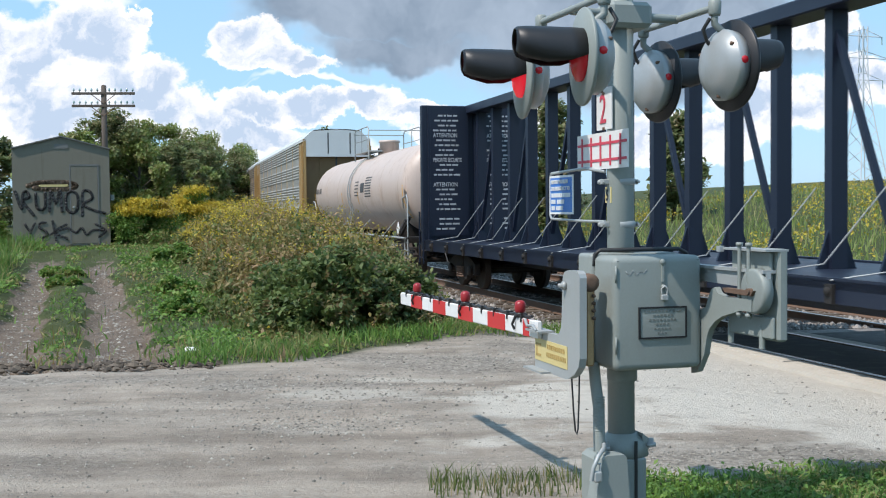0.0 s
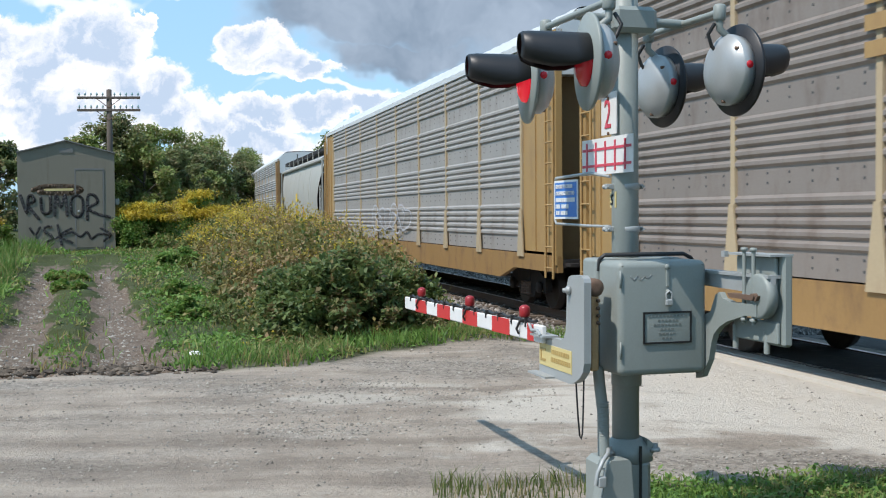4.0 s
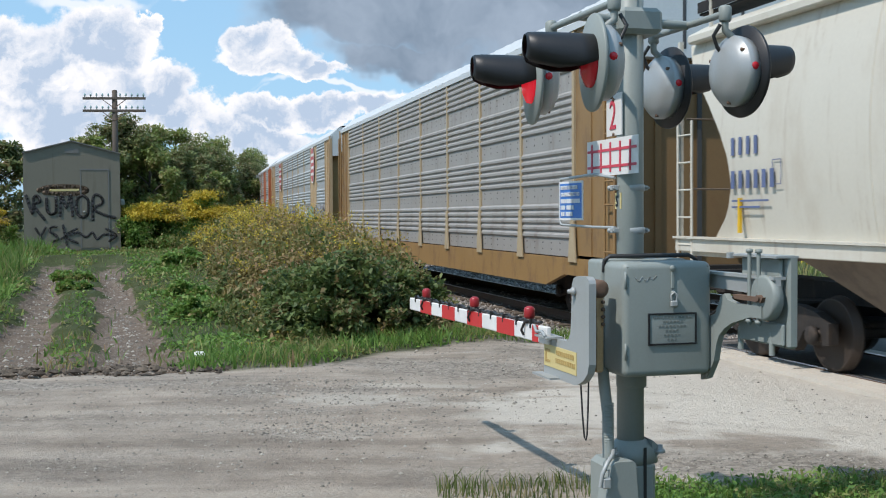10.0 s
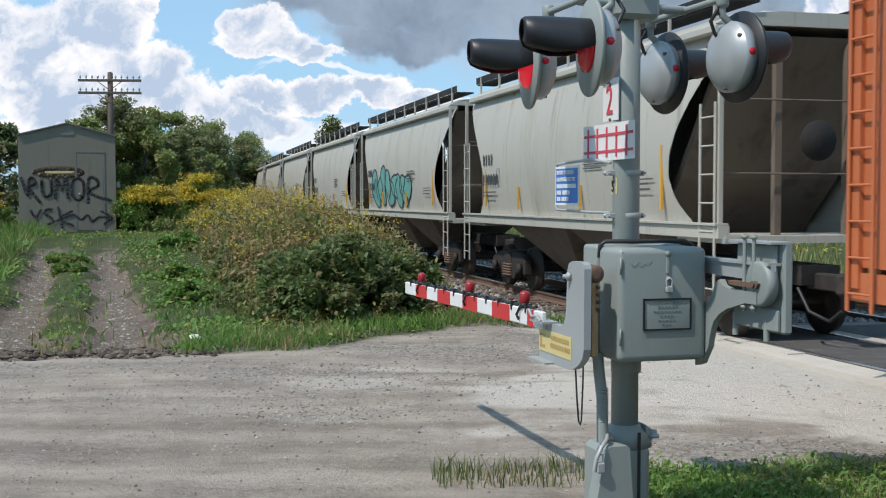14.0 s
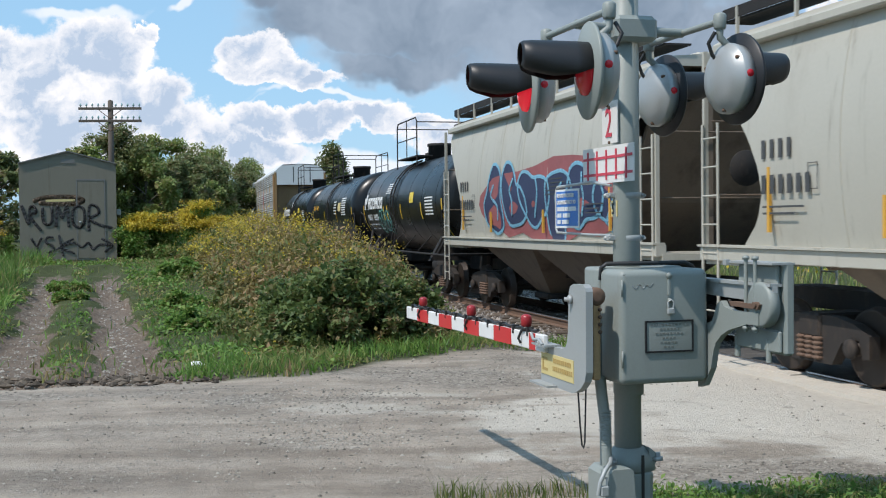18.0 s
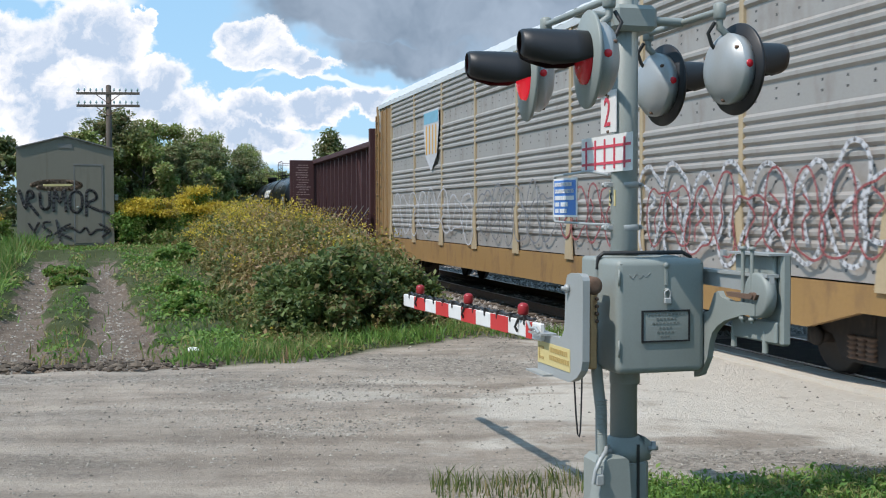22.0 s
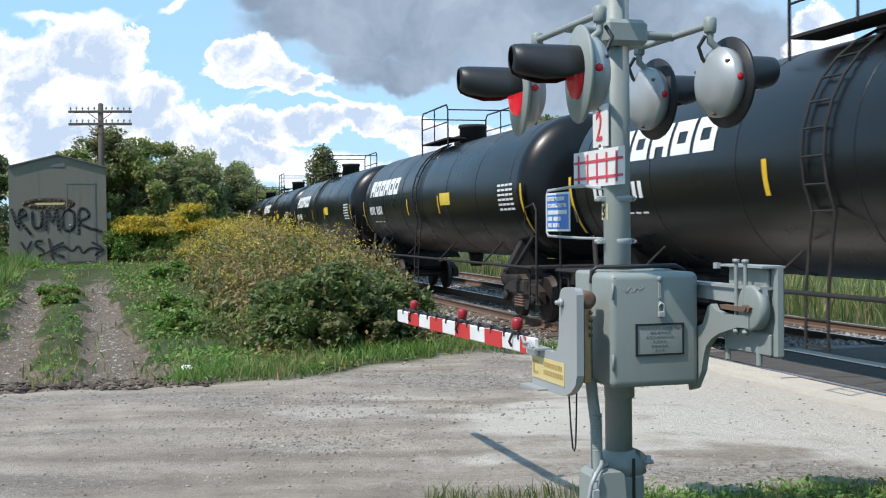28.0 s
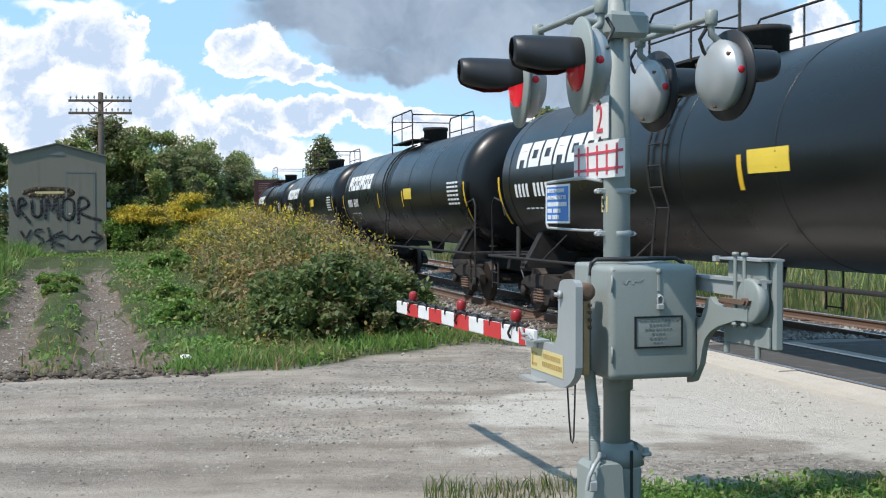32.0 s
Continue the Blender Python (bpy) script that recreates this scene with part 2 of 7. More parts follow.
# ---- mesh building ----
class MB:
    """Collects verts and faces of one mesh; each face keeps a material slot and a smooth flag."""

    def __init__(self):
        self.v, self.f, self.mi, self.sm = [], [], [], []

    def add(self, verts, faces, mat=0, smooth=False):
        o = len(self.v)
        self.v.extend(verts)
        for fc in faces:
            self.f.append([o + i for i in fc])
            self.mi.append(mat)
            self.sm.append(smooth)

    def box(self, x0, y0, z0, x1, y1, z1, mat=0, bev=0.0):
        if bev <= 0:
            v = [(x, y, z) for z in (z0, z1) for y in (y0, y1) for x in (x0, x1)]
            self.add(v, [(0, 2, 3, 1), (4, 5, 7, 6), (0, 1, 5, 4), (2, 6, 7, 3), (0, 4, 6, 2), (1, 3, 7, 5)], mat)
            return self
        b, rings = bev, []
        for z, k in ((z0, b), (z0 + b, 0), (z1 - b, 0), (z1, b)):
            xa, xb, ya, yb, c = x0 + k, x1 - k, y0 + k, y1 - k, b * (0.3 if k else 1.0)
            rings.append([(xa + c, ya, z), (xb - c, ya, z), (xb, ya + c, z), (xb, yb - c, z),
                          (xb - c, yb, z), (xa + c, yb, z), (xa, yb - c, z), (xa, ya + c, z)])
        v = [p for r in rings for p in r]
        f = [tuple(range(7, -1, -1)), tuple(range(24, 32))]
        for k in range(3):
            for i in range(8):
                j = (i + 1) % 8
                f.append((k * 8 + i, k * 8 + j, k * 8 + 8 + j, k * 8 + 8 + i))
        self.add(v, f, mat)
        return self

    def tube(self, pts, r, n=8, mat=0, cap=True, radii=None):
        pts = [Vector(p) for p in pts]
        v, f, prev = [], [], None
        for i, p in enumerate(pts):
            d = (pts[min(i + 1, len(pts) - 1)] - pts[max(i - 1, 0)]).normalized()
            a = prev - d * prev.dot(d) if prev is not None and (prev - d * prev.dot(d)).length > 1e-4 else d.orthogonal()
            a.normalize()
            prev, b = a, d.cross(a)
            rr = radii[i] if radii else r
            for k in range(n):
                g = 2 * math.pi * k / n
                v.append(tuple(p + (a * math.cos(g) + b * math.sin(g)) * rr))
        for i in range(len(pts) - 1):
            for k in range(n):
                j = (k + 1) % n
                f.append((i * n + k, i * n + j, i * n + n + j, i * n + n + k))
        self.add(v, f, mat, True)
        if cap:
            o = (len(pts) - 1) * n
            self.add([v[k] for k in range(n)], [tuple(range(n - 1, -1, -1))], mat)
            self.add([v[o + k] for k in range(n)], [tuple(range(n))], mat)
        return self

    def lathe(self, origin, axis, prof, n=16, mat=0, smooth=True):
        """prof: (distance along the axis, radius) from one end to the other."""
        o, d = Vector(origin), Vector(axis).normalized()
        a = d.orthogonal().normalized()
        if abs(d.z) < 0.5:
            a = (Vector((0, 0, 1)) - d * d.z).normalized()
        b = d.cross(a)
        v, f = [], []
        for h, r in prof:
            for k in range(n):
                g = 2 * math.pi * k / n
                v.append(tuple(o + d * h + (a * math.cos(g) + b * math.sin(g)) * max(r, 1e-4)))
        for i in range(len(prof) - 1):
            for k in range(n):
                j = (k + 1) % n
                f.append((i * n + k, i * n + j, i * n + n + j, i * n + n + k))
        f.append(tuple(range(n - 1, -1, -1)))
        f.append(tuple(range((len(prof) - 1) * n, len(prof) * n)))
        self.add(v, f, mat, smooth)
        return self

    def prism(self, poly, axis, a, b, mat=0):
        """A flat outline pushed from a to b along axis 'x', 'y' or 'z'. Outline coordinates are the other two, in order."""
        def at(p, c):
            return {"x": (c, p[0], p[1]), "y": (p[0], c, p[1]), "z": (p[0], p[1], c)}[axis]
        n = len(poly)
        v = [at(p, a) for p in poly] + [at(p, b) for p in poly]
        f = [tuple(range(n)), tuple(range(2 * n - 1, n - 1, -1))]
        f += [(i, n + i, n + (i + 1) % n, (i + 1) % n) for i in range(n)]
        self.add(v, f, mat)
        return self

    def mesh(self, name, mats):
        me = bpy.data.meshes.new(name)
        me.from_pydata(self.v, [], self.f)
        for m in mats if isinstance(mats, (list, tuple)) else [mats]:
            me.materials.append(m)
        me.polygons.foreach_set("material_index", self.mi)
        me.polygons.foreach_set("use_smooth", self.sm)
        bm = bmesh.new()
        bm.from_mesh(me)
        bmesh.ops.recalc_face_normals(bm, faces=bm.faces)
        bm.to_mesh(me)
        bm.free()
        return me


def raw_mesh(name, v, f, mat, smooth=False):
    me = bpy.data.meshes.new(name)
    me.from_pydata(v, [], f)
    me.materials.append(mat)
    if smooth:
        me.polygons.foreach_set("use_smooth", [True] * len(f))
    return me


def part(name, mb, mats, parent, label=""):
    ob = new(name, mb.mesh(name, mats) if isinstance(mb, MB) else mb)
    ob.parent = parent
    return tagged(ob, label) if label else ob


def thing(name, at, label, category, group="", turn=0.0):
    ob = new(name)
    ob.empty_display_size = 0.2
    ob.matrix_world = pose(*at, 0, 0, turn)
    return tagged(ob, label, category, group)


def text_mesh(body, size, width=1.0, bold=0.0, depth=0.002):
    """Letters as a mesh in the xz plane that face -y, from the lower left corner."""
    cu = bpy.data.curves.new("text", "FONT")
    cu.body, cu.size, cu.extrude, cu.offset, cu.resolution_u = body, size, depth, bold, 3
    ob = bpy.data.objects.new("text", cu)
    scene.collection.objects.link(ob)
    me = bpy.data.meshes.new_from_object(ob.evaluated_get(bpy.context.evaluated_depsgraph_get()))
    bpy.data.objects.remove(ob)
    me.transform(Matrix.Rotation(radians(90), 4, "X") @ Matrix.Diagonal((width, 1, 1, 1)))
    return me


# ---- the lie of the land ----
THETA, KAPPA, BEND = radians(15.19), 0.00053949, 168.0
TRACK, GAUGE, TRACK_2 = 9.07, 1.435, 12.75


def along(s, lat=TRACK):
    """A point of the railway, s metres up the line from the camera, lat metres from it, and the heading there."""
    c = min(max(s, 0.0), BEND)
    h = THETA - KAPPA * c
    x = TRACK * math.cos(THETA) - (math.cos(h) - math.cos(THETA)) / KAPPA - (s - c) * math.sin(h)
    y = TRACK * math.sin(THETA) + (math.sin(THETA) - math.sin(h)) / KAPPA + (s - c) * math.cos(h)
    return x + (lat - TRACK) * math.cos(h), y + (lat - TRACK) * math.sin(h), h


def rail_coords(x, y):
    """Metres from the camera's line across the railway, and up it (near enough)."""
    s = -x * math.sin(THETA) + y * math.cos(THETA)
    lat = x * math.cos(THETA) + y * math.sin(THETA)
    c = min(max(s, 0.0), BEND)
    return lat - KAPPA * c * c / 2 - KAPPA * BEND * max(s - BEND, 0.0), s


def step(a, b, v):
    t = min(max((v - a) / (b - a), 0.0), 1.0)
    return t * t * (3 - 2 * t)


ROAD_FAR = ((-60, 14.5), (-10, 13.5), (-5, 13.5), (-1.8, 13.9), (-0.65, 15.4), (0.55, 17.0), (2.0, 18.0), (4, 18.6), (14, 20))


def road_far(x):
    for (xa, ya), (xb, yb) in zip(ROAD_FAR, ROAD_FAR[1:]):
        if xa <= x <= xb:
            return ya + (yb - ya) * (x - xa) / (xb - xa)
    return 20.0 if x > 0 else 14.5


def land(x, y):
    """Height of the ground."""
    lat, s = rail_coords(x, y)
    z = 0.10 - 0.16 * step(4.5, 7.4, lat)
    beyond = y - road_far(x)
    # the bank by the hut rises behind the road
    z += 0.86 * step(0.3, 15.0, beyond) * step(7.0, 2.0, lat)
    # trackbed: a low shelf
    z = z + (-0.22 - z) * step(4.6, 6.4, lat) * step(16, 19.0, s) * step(18.5, 16.0, lat)
    # the field past the railway climbs
    z += 3.0 * step(17.5, 46.0, lat) + 6.0 * step(40.0, 190.0, lat)
    # far land behind everything
    d = math.hypot(x, y)
    z += 2.0 * step(90, 300, d) * step(7.0, -15.0, lat)
    if abs(x) < 40 and -12 < y < 60:
        z += 0.035 * (noise.noise((x * 0.5, y * 0.5, 0.3)) + 0.5 * noise.noise((x * 1.7, y * 1.7, 3.1)))
    return z


RUTS = (((-5.2, 13.4), (-6.75, 19.0), (-8.2, 24.0), (-9.3, 28.0)), ((-3.75, 13.6), (-5.4, 19.0), (-7.0, 24.0), (-8.1, 28.0)))


def near_rut(x, y):
    best = 9.0
    for line in RUTS:
        for (xa, ya), (xb, yb) in zip(line, line[1:]):
            k = ((x - xa) * (xb - xa) + (y - ya) * (yb - ya)) / ((xb - xa) ** 2 + (yb - ya) ** 2)
            k = min(max(k, 0), 1)
            best = min(best, math.hypot(x - xa - k * (xb - xa), y - ya - k * (yb - ya)))
    return best


def on_crown(x, y):
    """1 on the strip between the two wheel ruts."""
    lines = [a[0][0] + (a[-1][0] - a[0][0]) * (y - a[0][1]) / (a[-1][1] - a[0][1]) for a in RUTS]
    return 1.0 if lines[0] < x < lines[1] else 0.0


def on_road(x, y):
    """1 on the gravel road, 0 beside it."""
    lat, s = rail_coords(x, y)
    edge = 0.25 * noise.noise((x * 0.8, y * 0.8, 7.0)) + 0.1 * noise.noise((x * 3, y * 3, 1.0))
    far = step(0.25, -0.25, y - road_far(x) + edge)
    near = step(-0.15, 0.25, y - (5.0 + 2.75 * step(0.9, 1.3, x) + 0.22 * max(x - 1.8, 0)) + edge)
    return far * near if lat < 7.9 else 0.0


def coords(a, b, fine_a, fine_b, fine, coarse):
    """Grid lines from a to b, close together between fine_a and fine_b and ever wider outside."""
    out, x = [], fine_a
    while x < fine_b:
        out.append(x)
        x += fine
    out.append(fine_b)
    g, x = fine, fine_b
    while x < b:
        g = min(g * 1.25, coarse)
        x += g
        out.append(min(x, b))
    g, x = fine, fine_a
    while x > a:
        g = min(g * 1.25, coarse)
        x -= g
        out.insert(0, max(x, a))
    return out


def ground_material():
    m = bpy.data.materials.new("ground_surface")
    m.use_nodes = True
    n = Nodes(m.node_tree)
    bsdf = m.node_tree.nodes["Principled BSDF"]
    where = n.node("ShaderNodeTexCoord", out=3)
    road = n.node("ShaderNodeAttribute", out=2)
    road.node.attribute_name = "road"
    rut = n.node("ShaderNodeAttribute", out=2)
    rut.node.attribute_name = "rut"
    rut = n.smooth(n.math("ADD", rut, n.math("MULTIPLY", n.math("SUBTRACT", n.noise(n.node("ShaderNodeTexCoord", out=3), 5.0, 6.0, 0.7), 0.5), 1.3)), 0.36, 0.58)
    stones = n.node("ShaderNodeAttribute", out=2)
    stones.node.attribute_name = "stones"
    grain = n.noise(where, 38.0, 5.0, 0.7)
    mid = n.noise(where, 2.2, 6.0, 0.65)
    streak = n.noise(n.vmath("MULTIPLY", where, (0.22, 1.6, 1.0)), 1.3, 5.0, 0.6)
    tone = n.math("ADD", n.math("MULTIPLY", streak, 0.6), n.math("MULTIPLY", mid, 0.4))
    gravel = n.mix(n.smooth(tone, 0.32, 0.66), rgb(0.235, 0.19, 0.15), rgb(0.50, 0.42, 0.34))
    # loose gravel gathers in patches with a coarser, darker grain
    loose = n.smooth(n.noise(n.vmath("MULTIPLY", where, (0.55, 1.0, 1.0)), 0.95, 6.0, 0.68), 0.47, 0.58)
    patch = n.node("ShaderNodeAttribute", out=2)
    patch.node.attribute_name = "patch"
    soil = n.node("ShaderNodeAttribute", out=2)
    soil.node.attribute_name = "soil"
    loose = n.math("MAXIMUM", n.math("MULTIPLY", loose, 0.45), soil)
    lumps = n.node("ShaderNodeTexVoronoi", (), {"Vector": where, "Scale": 26.0}, 1)
    lump_tone = n.node("ShaderNodeSeparateColor", (), {0: lumps})
    coarse = n.mix(lump_tone, rgb(0.075, 0.066, 0.056), rgb(0.44, 0.40, 0.345))
    gravel = n.mix(n.math("MULTIPLY", loose, 0.6), gravel, coarse)
    speck = n.smooth(n.noise(where, 55.0, 4.0, 0.8), 0.45, 0.65)
    gravel = n.mix(n.math("MULTIPLY", n.math("ADD", grain, speck), 0.30), gravel, rgb(0.155, 0.137, 0.115))
    # pale trodden fines, more of them towards the crossing
    east = n.node("ShaderNodeSeparateXYZ", (), {0: where})
    pale = n.smooth(n.math("ADD", n.noise(n.vmath("MULTIPLY", where, (0.7, 1.0, 1.0)), 0.7, 7.0, 0.6), n.math("MULTIPLY", east, 0.062)), 0.55, 0.68, 0.0, 0.85)
    fines = n.mix(n.noise(where, 9.0, 5.0, 0.7), rgb(0.47, 0.425, 0.36), rgb(0.66, 0.61, 0.535))
    pale = n.math("MAXIMUM", n.math("MULTIPLY", pale, n.math("SUBTRACT", 1.0, soil)), patch)
    gravel = n.mix(pale, gravel, fines)
    dark_spot = n.smooth(n.noise(where, 3.1, 5.0, 0.6), 0.63, 0.72, 0.0, 0.4)
    gravel = n.mix(dark_spot, gravel, rgb(0.13, 0.112, 0.092))
    dirt = n.mix(n.noise(where, 4.0, 5.0), rgb(0.075, 0.053, 0.040), rgb(0.225, 0.172, 0.132))
    stone = n.mix(n.noise(where, 24.0, 4.0, 0.8), rgb(0.10, 0.088, 0.08), rgb(0.36, 0.325, 0.30))
    grass = n.mix(n.noise(where, 3.0, 5.0), rgb(0.030, 0.042, 0.015), rgb(0.085, 0.098, 0.036))
    dirt = n.mix(n.smooth(n.noise(where, 16.0, 4.0, 0.8), 0.52, 0.62, 0.0, 0.5), dirt, rgb(0.32, 0.275, 0.22))
    col = n.mix(rut, grass, dirt)
    col = n.mix(stones, col, stone)
    col = n.mix(road, col, gravel)
    n.link(col, bsdf.inputs["Base Color"])
    bsdf.inputs["Roughness"].default_value = 0.93
    bsdf.inputs["Specular IOR Level"].default_value = 0.25
    b = m.node_tree.nodes.new("ShaderNodeBump")
    b.inputs["Strength"].default_value, b.inputs["Distance"].default_value = 1.0, 0.026
    n.link(n.math("ADD", n.math("ADD", n.noise(where, 24.0, 6.0, 0.75), n.math("MULTIPLY", lump_tone, 0.25)), n.math("MULTIPLY", mid, 1.6)), b.inputs["Height"])
    n.link(b.outputs[0], bsdf.inputs["Normal"])
    return m


# trodden pale fines, and loose or damp coarse gravel: middle, half sizes and, for the fines, how bare
PALE_SPOTS = ((-0.9, 11.5, 0.9, 0.42, 0.5), (-0.2, 12.4, 1.0, 0.25, 0.45), (1.6, 10.6, 1.4, 0.8, 0.8), (3.4, 11.2, 2.4, 1.5, 0.9), (3.6, 14.0, 2.6, 2.6, 0.85))
LOOSE_SPOTS = ((-2.1, 12.1, 0.6, 0.5), (-1.3, 10.9, 0.8, 0.22), (-0.9, 12.1, 1.0, 0.22), (2.7, 8.35, 2.4, 0.80), (0.4, 13.6, 1.5, 0.8), (-0.6, 14.2, 1.3, 0.5), (-5.0, 12.6, 3.0, 0.35), (1.6, 15.6, 1.2, 1.2))


def build_ground():
    xs = coords(-1400, 1400, -13, 9, 0.16, 120)
    ys = coords(-900, 2200, 4.5, 22, 0.16, 120)
    v, att = [], {"road": [], "rut": [], "stones": [], "patch": [], "soil": []}
    for y in ys:
        for x in xs:
            z, rd, rt, st = land(x, y), 0.0, 0.0, 0.0
            lat, s = rail_coords(x, y)
            if lat < 7.95:
                rd = on_road(x, y)
            if rd < 1 and lat < 6:
                d = near_rut(x, y) + 0.30 * noise.noise((x * 0.55, y * 0.55, 31.0)) + 0.24 * noise.noise((x * 1.3, y * 1.3, 2.0)) + 0.15 * noise.noise((x * 4, y * 4, 5.0)) - 0.22 * step(19.0, 14.5, y)
                rt = step(0.46, 0.17, d + 0.30 * noise.noise((x * 2.6, y * 2.6, 15.0))) * step(29, 23, y + 3.0 * noise.noise((x * 0.9, y * 0.9, 41.0)))
                z -= 0.15 * step(0.42, 0.26, d) * step(33, 27, y)
                if -7.5 < x < -2.7 and y > 12:
                    rt = max(rt, step(2.4, 1.2, y - road_far(x) + 1.3 * noise.noise((x * 1.1, y * 1.1, 21.0))))
                lip = step(0.9, 0.1, abs(y - road_far(x) - 0.2) + 0.3 * noise.noise((x * 2, y * 2, 9)))
                if x < -2.6:
                    rt = max(rt, lip)
                z += 0.03 * lip * noise.noise((x * 2, y * 2, 4)) + 0.06 * step(0.05, 0.3, y - road_far(x))
            st = step(5.2, 6.0, lat + 0.5 * noise.noise((x, y, 2))) * step(15.0, 14.3, lat + 0.3 * noise.noise((x, y, 6)))
            v.append((x, y, z))
            att["road"].append(rd)
            att["rut"].append(rt)
            att["stones"].append(st)
            wob = 0.45 * noise.noise((x * 1.1, y * 1.6, 51.0)) + 0.30 * noise.noise((x * 3.3, y * 4.2, 52.0)) + 0.12 * noise.noise((x * 8, y * 9, 53.0))
            att["patch"].append(max(step(0.0, 0.35, wob + 1 - math.hypot((x - px) / rx, (y - py) / ry)) * k for px, py, rx, ry, k in PALE_SPOTS) if rd else 0.0)
            att["soil"].append(max(step(-0.1, 0.5, wob + 1 - math.hypot((x - px) / rx, (y - py) / ry)) for px, py, rx, ry in LOOSE_SPOTS) if rd else 0.0)
    w = len(xs)
    f = [(j * w + i, j * w + i + 1, j * w + w + i + 1, j * w + w + i) for j in range(len(ys) - 1) for i in range(w - 1)]
    me = raw_mesh("ground", v, f, ground_material(), True)
    for k, vals in att.items():
        me.attributes.new(k, "FLOAT", "POINT").data.foreach_set("value", vals)
    return tagged(new("ground", me), "pale grey gravel road, weedy bank and rising meadow", "ground", kind="structure")


build_ground()


# ---- the railway ----
def sweep(profile, lat, s0, s1, step_s, z=0.0):
    """A rail-like bar of the given cross-section (across, up) laid along the line."""
    v, f, n = [], [], len(profile)
    count = max(2, int((s1 - s0) / step_s) + 1)
    for i in range(count):
        s = s0 + (s1 - s0) * i / (count - 1)
        x, y, h = along(s, lat)
        for a, b in profile:
            v.append((x + a * math.cos(h), y + a * math.sin(h), z + b))
    for i in range(count - 1):
        for k in range(n):
            j = (k + 1) % n
            f.append((i * n + k, i * n + j, i * n + n + j, i * n + n + k))
    f.append(tuple(range(n)))
    f.append(tuple(range((count - 1) * n, count * n))[::-1])
    mb = MB()
    mb.add(v, f)
    return mb


RAIL_FOOT = ((-0.07, -0.17), (0.07, -0.17), (0.07, -0.155), (0.012, -0.13), (0.012, -0.04), (0.036, -0.034),
             (0.036, -0.006), (-0.036, -0.006), (-0.036, -0.034), (-0.012, -0.04), (-0.012, -0.13), (-0.07, -0.155))
RAIL_HEAD = ((-0.034, -0.006), (0.034, -0.006), (0.03, 0.0), (-0.03, 0.0))


def build_track(lat, label):
    track = tagged(new("railway_track"), label, "railway track", kind="structure")
    for side in (-1, 1):
        r = part("rail", sweep(RAIL_FOOT, lat + side * 0.753, -140, 420, 6.0), STEEL_RUST, track)
        part("rail_head", sweep(RAIL_HEAD, lat + side * 0.753, -140, 420, 6.0), RAIL_TOP, r, "shiny worn running surface")
    tie = MB().box(-1.3, -0.11, -0.34, 1.3, 0.11, -0.165, 0, 0.015).mesh("tie", TIE)
    rnd = random.Random(5)
    s = 17.0
    while s < 66:
        x, y, h = along(s, lat)
        ob = new("tie", tie)
        ob.parent = track
        ob.matrix_world = Matrix.Translation((x, y, rnd.uniform(-0.01, 0.01))) @ pose(0, 0, 0, 0, 0, math.degrees(h) + rnd.uniform(-1, 1))
        s += 0.54
    far = MB()
    while s < 220:
        x, y, h = along(s, lat)
        c, d = math.cos(h), math.sin(h)
        far.add([(x + a * c - b * d, y + a * d + b * c, z) for z in (-0.34, -0.165) for b in (-0.11, 0.11) for a in (-1.3, 1.3)],
                [(0, 2, 3, 1), (4, 5, 7, 6), (0, 1, 5, 4), (2, 6, 7, 3), (0, 4, 6, 2), (1, 3, 7, 5)])
        s += 0.54
    tagged(part("ties_far", far, TIE, track), kind="stuff")
    return track


build_track(TRACK, "running track of rusty rails on dark wooden ties")
build_track(TRACK_2, "second empty track of rusty rails on dark ties")


def build_ballast():
    """Broken stone round both tracks, each lump a few facets."""
    rnd = np.random.RandomState(3)
    v, f = [], []
    base = np.array([(1, 0, 0), (-1, 0, 0), (0, 1, 0), (0, -1, 0), (0, 0, 1), (0, 0, -1)], float)
    tri = ((0, 2, 4), (2, 1, 4), (1, 3, 4), (3, 0, 4), (2, 0, 5), (1, 2, 5), (3, 1, 5), (0, 3, 5))
    for _ in range(15000):
        s = 16.5 + rnd.rand() ** 1.6 * 48
        lat = 6.2 + rnd.rand() * 8.3
        x, y, _h = along(s, lat)
        r = (0.025 + 0.03 * rnd.rand()) * (1 + s / 60)
        q = base * r * (0.6 + 0.8 * rnd.rand(6, 1)) * np.array((1, 1, 0.75))
        o = len(v)
        z = land(x, y) + 0.01
        v.extend((q + np.array((x, y, z))).tolist())
        f.extend([(o + a, o + b, o + c) for a, b, c in tri])
    ob = new("ballast_stones", raw_mesh("ballast_stones", v, f, BALLAST_ISLE))
    tagged(ob, "grey-brown crushed ballast stones along the tracks", "ballast", kind="stuff")


def island_material(name, a, b):
    m = bpy.data.materials.new(name)
    m.use_nodes = True
    n = Nodes(m.node_tree)
    bsdf = m.node_tree.nodes["Principled BSDF"]
    n.link(n.mix(n.node("ShaderNodeNewGeometry", out=8), rgb(*a), rgb(*b)), bsdf.inputs["Base Color"])
    bsdf.inputs["Roughness"].default_value = 0.92
    return m


BALLAST_ISLE = island_material("ballast_lumps", (0.10, 0.088, 0.08), (0.36, 0.325, 0.295))
PEBBLE_ISLE = island_material("road_pebbles", (0.11, 0.097, 0.082), (0.42, 0.385, 0.33))
build_ballast()


